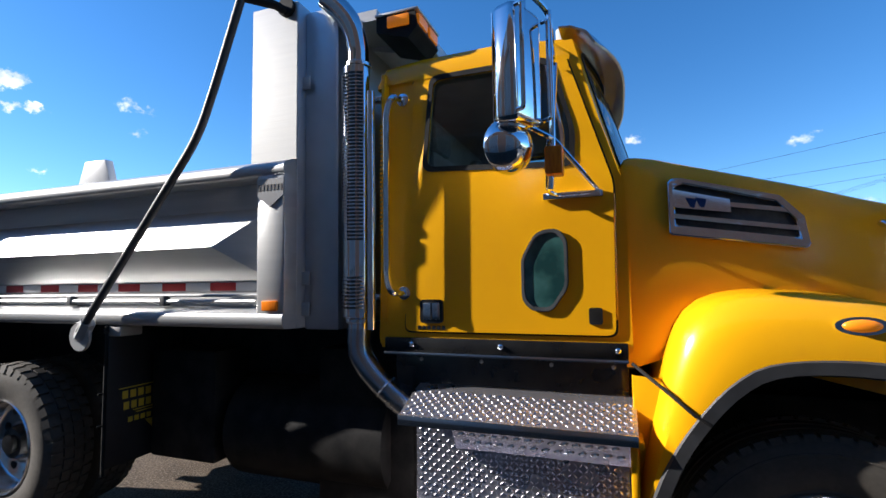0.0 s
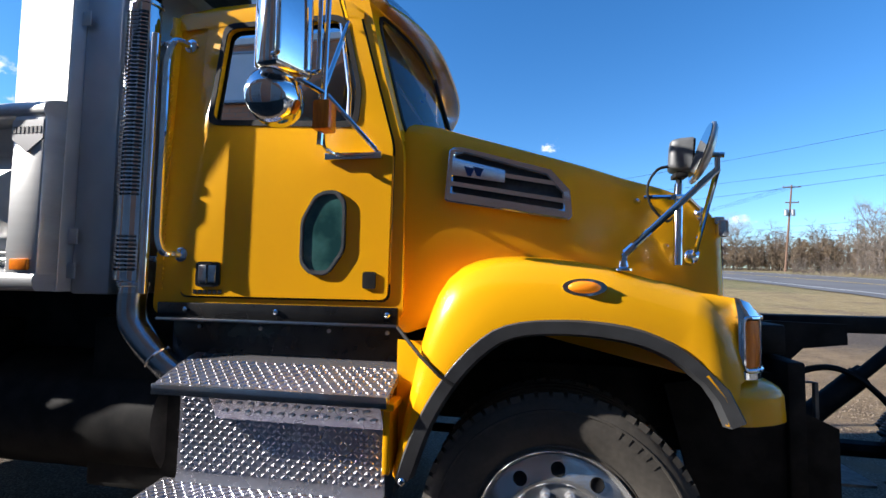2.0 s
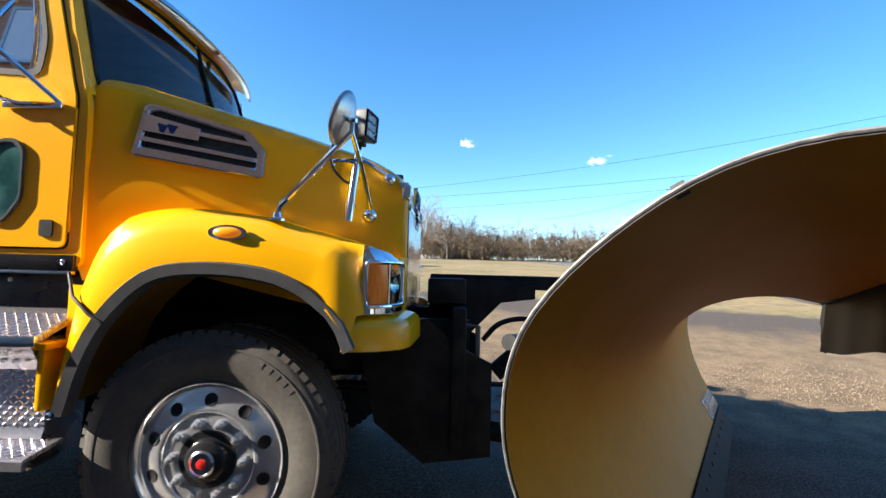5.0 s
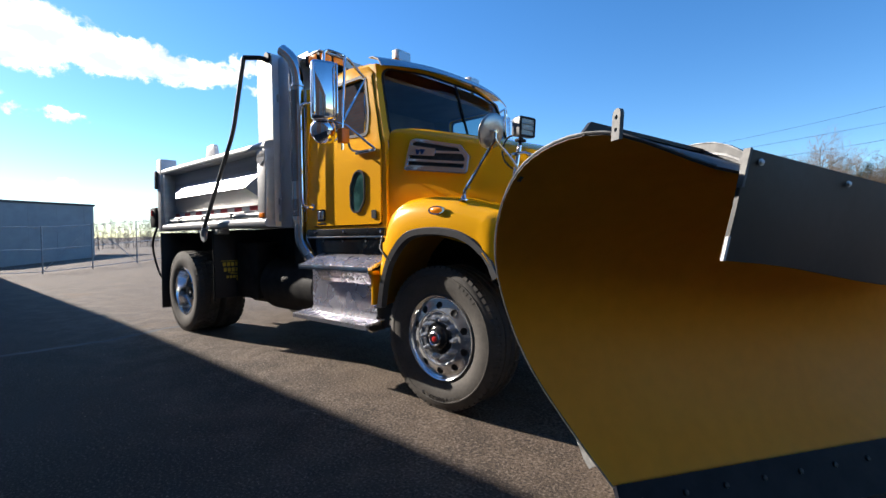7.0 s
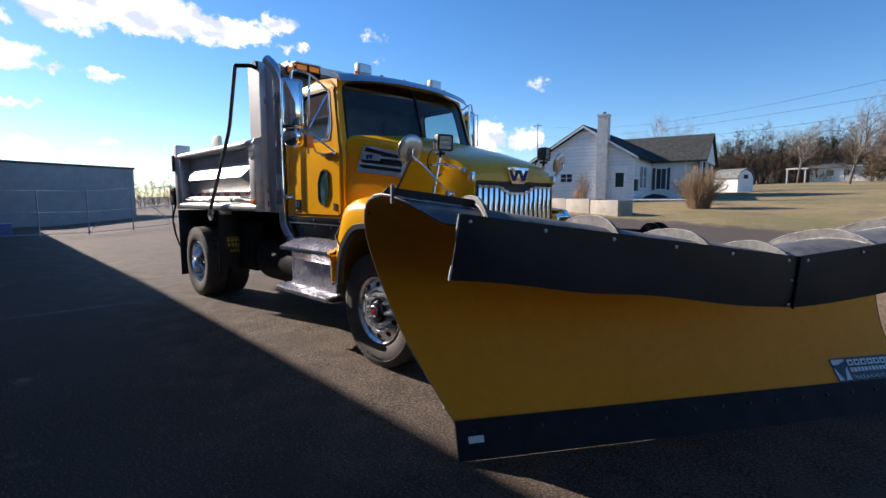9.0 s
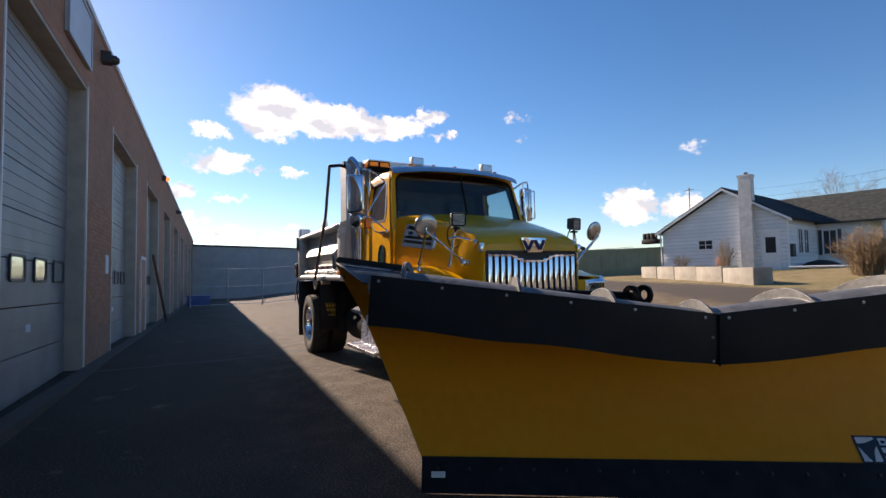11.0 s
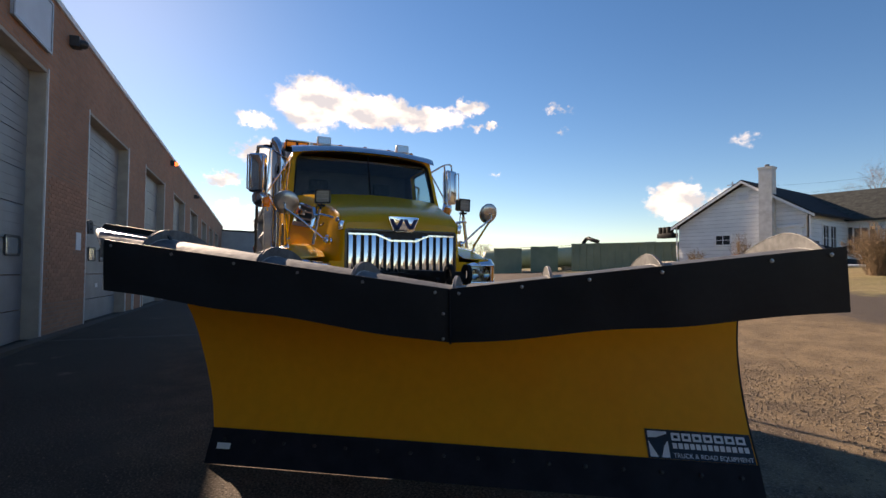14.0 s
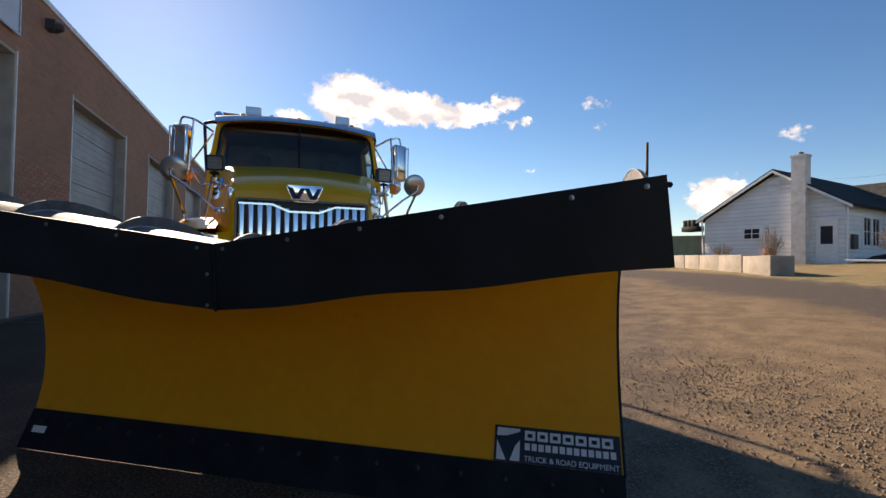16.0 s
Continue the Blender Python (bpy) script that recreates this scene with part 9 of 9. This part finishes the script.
box(bm, 35.5, 36.75, 26.65, 27.0, g - 0.05, 4.15, 0.02)
part("container_body", bm, RUST, tub)
for k in range(6):
    bm = B()
    box(bm, 35.55 + 0.21 * k, 35.62 + 0.21 * k, 26.6, 26.65, g + 0.05, 4.05, 0.01)
    part("container_rib", bm, RUST, tub)
bm = B()
box(bm, 35.46, 36.79, 26.57, 27.05, 4.15, 4.24, 0.02)
part("container_rim", bm, RUST, tub)
a, b = Vector((43, 55, 0)), Vector((60, 40, 0))
c = (a + b) / 2 + (a - b).normalized() * 2.4
simple_house("red_roof_building", Vector((c.x, c.y, 2.5)), math.atan2(b.y - a.y, b.x - a.x), 17, 10, 2.6, 4.1, "long white building with a red metal roof across the road", REDROOF, BLOCKWALL, ((-6, 0.8, 1.9, 0.6), (-2, 0.8, 1.9, 0.6), (2, 0.8, 1.9, 0.6), (6, 0.8, 1.9, 0.6)))
simple_house("red_roof_annex", Vector((62, 33, 2.4)), math.atan2(b.y - a.y, b.x - a.x) + math.pi / 2, 9, 7, 3.0, 4.3, "white block annex beside the red-roofed building", SHINGLE2, CONCRETE, ((-2, 0.8, 2.0, 0.6), (2, 0.8, 2.0, 0.6)))


# ---- trees ----
def branches(rng, base, way, length, radius, depth, out, twigs):
    n = 4
    pts, p, d = [base], base.copy(), way.normalized()
    for k in range(n):
        d = (d + Vector((rng.uniform(-1, 1), rng.uniform(-1, 1), rng.uniform(-0.4, 0.7))) * 0.16).normalized()
        p = p + d * (length / n)
        pts.append(p.copy())
    (out if depth < 2 else twigs).append((pts, radius, radius * 0.45))
    if depth >= 4 or length < 0.12:
        return
    kids = (7, 6, 6, 5)[depth]
    for k in range(kids):
        t = 0.3 + 0.7 * (k + rng.random()) / kids
        i = min(int(t * n), n - 1)
        q = pts[i].lerp(pts[i + 1], t * n - i)
        side = d.orthogonal().normalized()
        side = Matrix.Rotation(rng.uniform(0, 2 * math.pi), 3, d) @ side
        w = (d * rng.uniform(0.5, 1.0) + side * rng.uniform(0.6, 1.0) + Vector((0, 0, 0.25))).normalized()
        branches(rng, q, w, length * rng.uniform(0.45, 0.68), radius * 0.5 * (1.2 - 0.5 * t), depth + 1, out, twigs)


def limb_mesh(name, limbs, sides):
    verts, faces = [], []
    for pts, r0, r1 in limbs:
        rings = []
        for i, p in enumerate(pts):
            t = (pts[min(i + 1, len(pts) - 1)] - pts[max(i - 1, 0)]).normalized()
            a = t.orthogonal().normalized()
            b = t.cross(a)
            r = r0 + (r1 - r0) * i / (len(pts) - 1)
            rings.append(len(verts))
            verts += [tuple(p + r * (math.cos(2 * math.pi * k / sides) * a + math.sin(2 * math.pi * k / sides) * b)) for k in range(sides)]
        for u, v in zip(rings, rings[1:]):
            for k in range(sides):
                faces.append((u + k, u + (k + 1) % sides, v + (k + 1) % sides, v + k))
    me = bpy.data.meshes.new(name)
    me.from_pydata(verts, [], faces)
    return me


def bare_tree(name, p, tall, seed, label, spread=0.55, fork=0.25, group="bare trees"):
    rng = random.Random(seed)
    out, twigs = [], []
    branches(rng, Vector((0, 0, -0.2)), Vector((rng.uniform(-0.1, 0.1), rng.uniform(-0.1, 0.1), 1)), tall * 0.62, tall * 0.017, 0, out, twigs)
    e = thing(name, p, label, "tree", group)
    for nm, limbs, sides, mat in (("trunk", out, 7, BARK), ("crown", twigs, 3, TWIG)):
        me = limb_mesh(nm, limbs, sides)
        me.transform(Matrix.Translation(p))
        mesh_part(nm, me, mat, e, smooth=60)
    return e


eyeA, eyeB, eyeC = (3.3, -3.5), (-0.1, -2.9), (1.2, -3.0)
for az, d, tall, seed in ((109.5, 47, 6.6, 3), (95.2, 68, 9.0, 5), (99.0, 95, 10, 6), (91.5, 82, 9, 7), (113.5, 70, 8, 9)):
    bare_tree("bare_tree", by_angle(eyeA, az, d), tall, seed, "leafless deciduous tree on the winter lawn")
for az, d, tall, seed in ((55.3, 62, 8.5, 12), (51.5, 66, 9.0, 13), (48.0, 70, 8.0, 14), (58.0, 80, 9.0, 15), (44.0, 58, 8.5, 16), (69.0, 90, 9.0, 17), (40.5, 60, 9.0, 18)):
    bare_tree("bare_tree", by_angle(eyeB, az, d), tall, seed, "leafless deciduous tree across the road")


def bush(name, p, tall, wide, stems, seed, label, mat):
    rng = random.Random(seed)
    limbs = []
    for k in range(stems):
        a, r = rng.uniform(0, 2 * math.pi), rng.uniform(0.0, 0.35) * wide / 2
        base = Vector((r * math.cos(a), r * math.sin(a), -0.05))
        tip_r = rng.uniform(0.2, 1.0) * wide / 2
        a2 = a + rng.uniform(-0.6, 0.6)
        z = tall * rng.uniform(0.55, 1.0) * (1.1 - 0.4 * (tip_r / (wide / 2)) ** 2)
        tip = Vector((tip_r * math.cos(a2), tip_r * math.sin(a2), z))
        mid = base.lerp(tip, 0.5) + Vector((0, 0, 0.12 * tall))
        limbs.append(([base, mid, tip], 0.009, 0.004))
        for j in range(4):
            q = mid.lerp(tip, rng.uniform(0.0, 0.9))
            w = Vector((rng.uniform(-1, 1), rng.uniform(-1, 1), rng.uniform(-0.1, 1))).normalized() * rng.uniform(0.12, 0.3) * tall * 0.6
            limbs.append(([q, q + w], 0.005, 0.002))
    me = limb_mesh(name, limbs, 3)
    me.transform(Matrix.Translation(p))
    o = mesh_part(name, me, mat, None, smooth=60)
    tagged(o, label, "bush")


bush("shrub", Vector((-2.84, 16.3, gh(-2.8, 16.3))), 1.55, 2.2, 420, 21, "dense leafless brown shrub on the lawn", SHRUB)
bush("shrub", Vector((-9.75, 19.9, gh(-9.7, 19.9))), 1.7, 1.1, 60, 22, "thin leafless stems against the white gable", SHRUB)
bush("shrub", Vector((-11.9, 19.6, gh(-11.9, 19.6))), 1.1, 1.2, 60, 23, "thin leafless stems against the white gable", SHRUB)
bush("shrub", Vector((-3.9, 19.0, gh(-4, 19))), 0.9, 1.2, 120, 24, "dense leafless brown shrub on the lawn", SHRUB)


def woods(name, label, specs, mat, seed, thick=1.0):
    """Far bare woods: many thin stems and fans of twigs as one mesh."""
    rng = random.Random(seed)
    verts, faces = [], []

    def stick(a, b, r):
        i = len(verts)
        s = Vector((b.y - a.y, a.x - b.x, 0))
        s = s.normalized() * r if s.length > 1e-4 else Vector((r, 0, 0))
        u = Vector((0, 0, r)) if abs((b - a).normalized().z) < 0.5 else Vector((-s.y, s.x, 0))
        verts.extend([tuple(a - s), tuple(a + s), tuple(b), tuple(a - u), tuple(a + u)])
        faces.append((i, i + 1, i + 2))
        faces.append((i + 3, i + 4, i + 2))

    for eye, az0, az1, d0, d1, h0, h1, count, twigs in specs:
        for k in range(count):
            p = by_angle(eye, rng.uniform(az0, az1), rng.uniform(d0, d1))
            h = rng.uniform(h0, h1)
            top = p + Vector((rng.uniform(-0.6, 0.6), rng.uniform(-0.6, 0.6), h))
            stick(p - Vector((0, 0, 0.5)), top, 0.010 * h)
            for j in range(twigs):
                t = rng.uniform(0.15, 1.0)
                q = p.lerp(top, t)
                w = Vector((rng.uniform(-1, 1), rng.uniform(-1, 1), rng.uniform(0.1, 1.1))).normalized() * h * rng.uniform(0.12, 0.34) * (1.2 - 0.6 * t)
                stick(q, q + w, (0.026 + 0.01 * rng.random()) * thick)
                for m in range(5):
                    q2 = q + w * rng.uniform(0.3, 1)
                    stick(q2, q2 + Vector((rng.uniform(-1, 1), rng.uniform(-1, 1), rng.uniform(-0.1, 1))).normalized() * h * 0.10, 0.018 * thick)
    me = bpy.data.meshes.new(name)
    me.from_pydata(verts, [], faces)
    o = mesh_part(name, me, mat, None, smooth=0)
    tagged(o, label, "trees", kind="stuff")


woods("far_woods", "distant leafless winter woods behind the houses and road", (
    (eyeA, 88, 120, 100, 140, 6.5, 10.0, 420, 22), (eyeB, 28, 66, 88, 120, 4.5, 7.5, 330, 22), (eyeB, 64, 92, 110, 150, 6.0, 9.0, 300, 20),
    (eyeA, 150, 172, 95, 140, 3.5, 6.0, 160, 18)), TWIG, 31)
woods("woods_thicket", "dense brown leafless thicket below the distant woods", (
    (eyeB, 22, 92, 84, 104, 2.0, 4.6, 2200, 12), (eyeA, 86, 122, 98, 114, 2.5, 5.5, 2300, 12)), THICKET, 34, 2.6)
woods("roadside_scrub", "low brown scrub along the far side of the road", (
    (eyeB, 36, 64, 50, 62, 0.5, 1.5, 520, 12), (eyeB, 38, 60, 52, 66, 3.0, 6.5, 46, 26), (eyeA, 86, 118, 94, 104, 1.2, 3.0, 260, 14)), TWIG, 32, 0.8)
woods("far_evergreens", "dark evergreens among the distant winter woods", ((eyeA, 90, 112, 104, 128, 4, 8.0, 70, 90), (eyeB, 44, 53, 52, 58, 1.2, 2.2, 16, 80), (eyeB, 70, 84, 95, 110, 3.0, 5.0, 16, 90)), EVERGREEN, 33, 1.6)



# ---- loose stones and single bricks ----
def loose_stones():
    rng = random.Random(41)
    verts, faces = [], []
    for k in range(17000):
        if k < 5500:
            x, y = rng.uniform(1.5, 9.0), rng.uniform(1.2, 8.0)
        elif k < 13500:
            # a gravelly drift along the edge of the lane
            q = rng.uniform(0, 1)
            x, y = 1.5 + 5.5 * q + rng.gauss(0, 0.5), 3.6 - 1.4 * q + rng.gauss(0, 0.55)
        else:
            x, y = rng.uniform(-6, 5), rng.uniform(-2.8, 3.5)
        r = rng.uniform(0.002, 0.0065) if k < 5500 or k >= 13500 else rng.uniform(0.003, 0.013)
        c = Vector((x, y, height(x, y) + r * 0.35))
        i = len(verts)
        for q in ((1, 0, 0), (-1, 0, 0), (0, 1, 0), (0, -1, 0), (0, 0, 0.8), (0, 0, -0.6)):
            verts.append(tuple(c + Vector(q) * r * rng.uniform(0.7, 1.3)))
        faces += [(i, i + 2, i + 4), (i + 2, i + 1, i + 4), (i + 1, i + 3, i + 4), (i + 3, i, i + 4)]
    me = bpy.data.meshes.new("loose_gravel")
    me.from_pydata(verts, [], faces)
    o = mesh_part("loose_gravel", me, material("gravel_stone", (0.16, 0.118, 0.078), 0.85, second=(0.25, 0.19, 0.13), scale=5, island=0.4), None, smooth=0)
    tagged(o, "loose gravel scattered on the yard", "gravel", kind="stuff")


loose_stones()


def single_bricks():
    wall = bpy.data.objects["wall_workshop"]
    bm = B()
    box(bm, -0.1015, 0.1015, -0.003, 0.006, -0.0335, 0.0335, 0.002)
    bmesh.ops.recalc_face_normals(bm, faces=bm.faces)
    me = bpy.data.meshes.new("brick")
    bm.to_mesh(me)
    bm.free()
    me.materials.append(BRICK_ONE)
    turn = Matrix.Rotation(math.atan2(WE.y, WE.x) + math.pi, 4, "Z")
    count = 0
    for row in range(30):
        h = 0.62 + 0.075 * row
        for k in range(10):
            s = -0.36 + 0.21 * k + (0.105 if row % 2 else 0.0)
            if s > 1.62 or count >= 300 or (0.84 < s < 1.36 and 1.5 < h < 2.02):
                continue
            o = new("brick", me)
            o.parent = wall
            o.matrix_basis = Matrix.Translation(wp(s, h, 0.0)) @ turn
            count += 1


single_bricks()
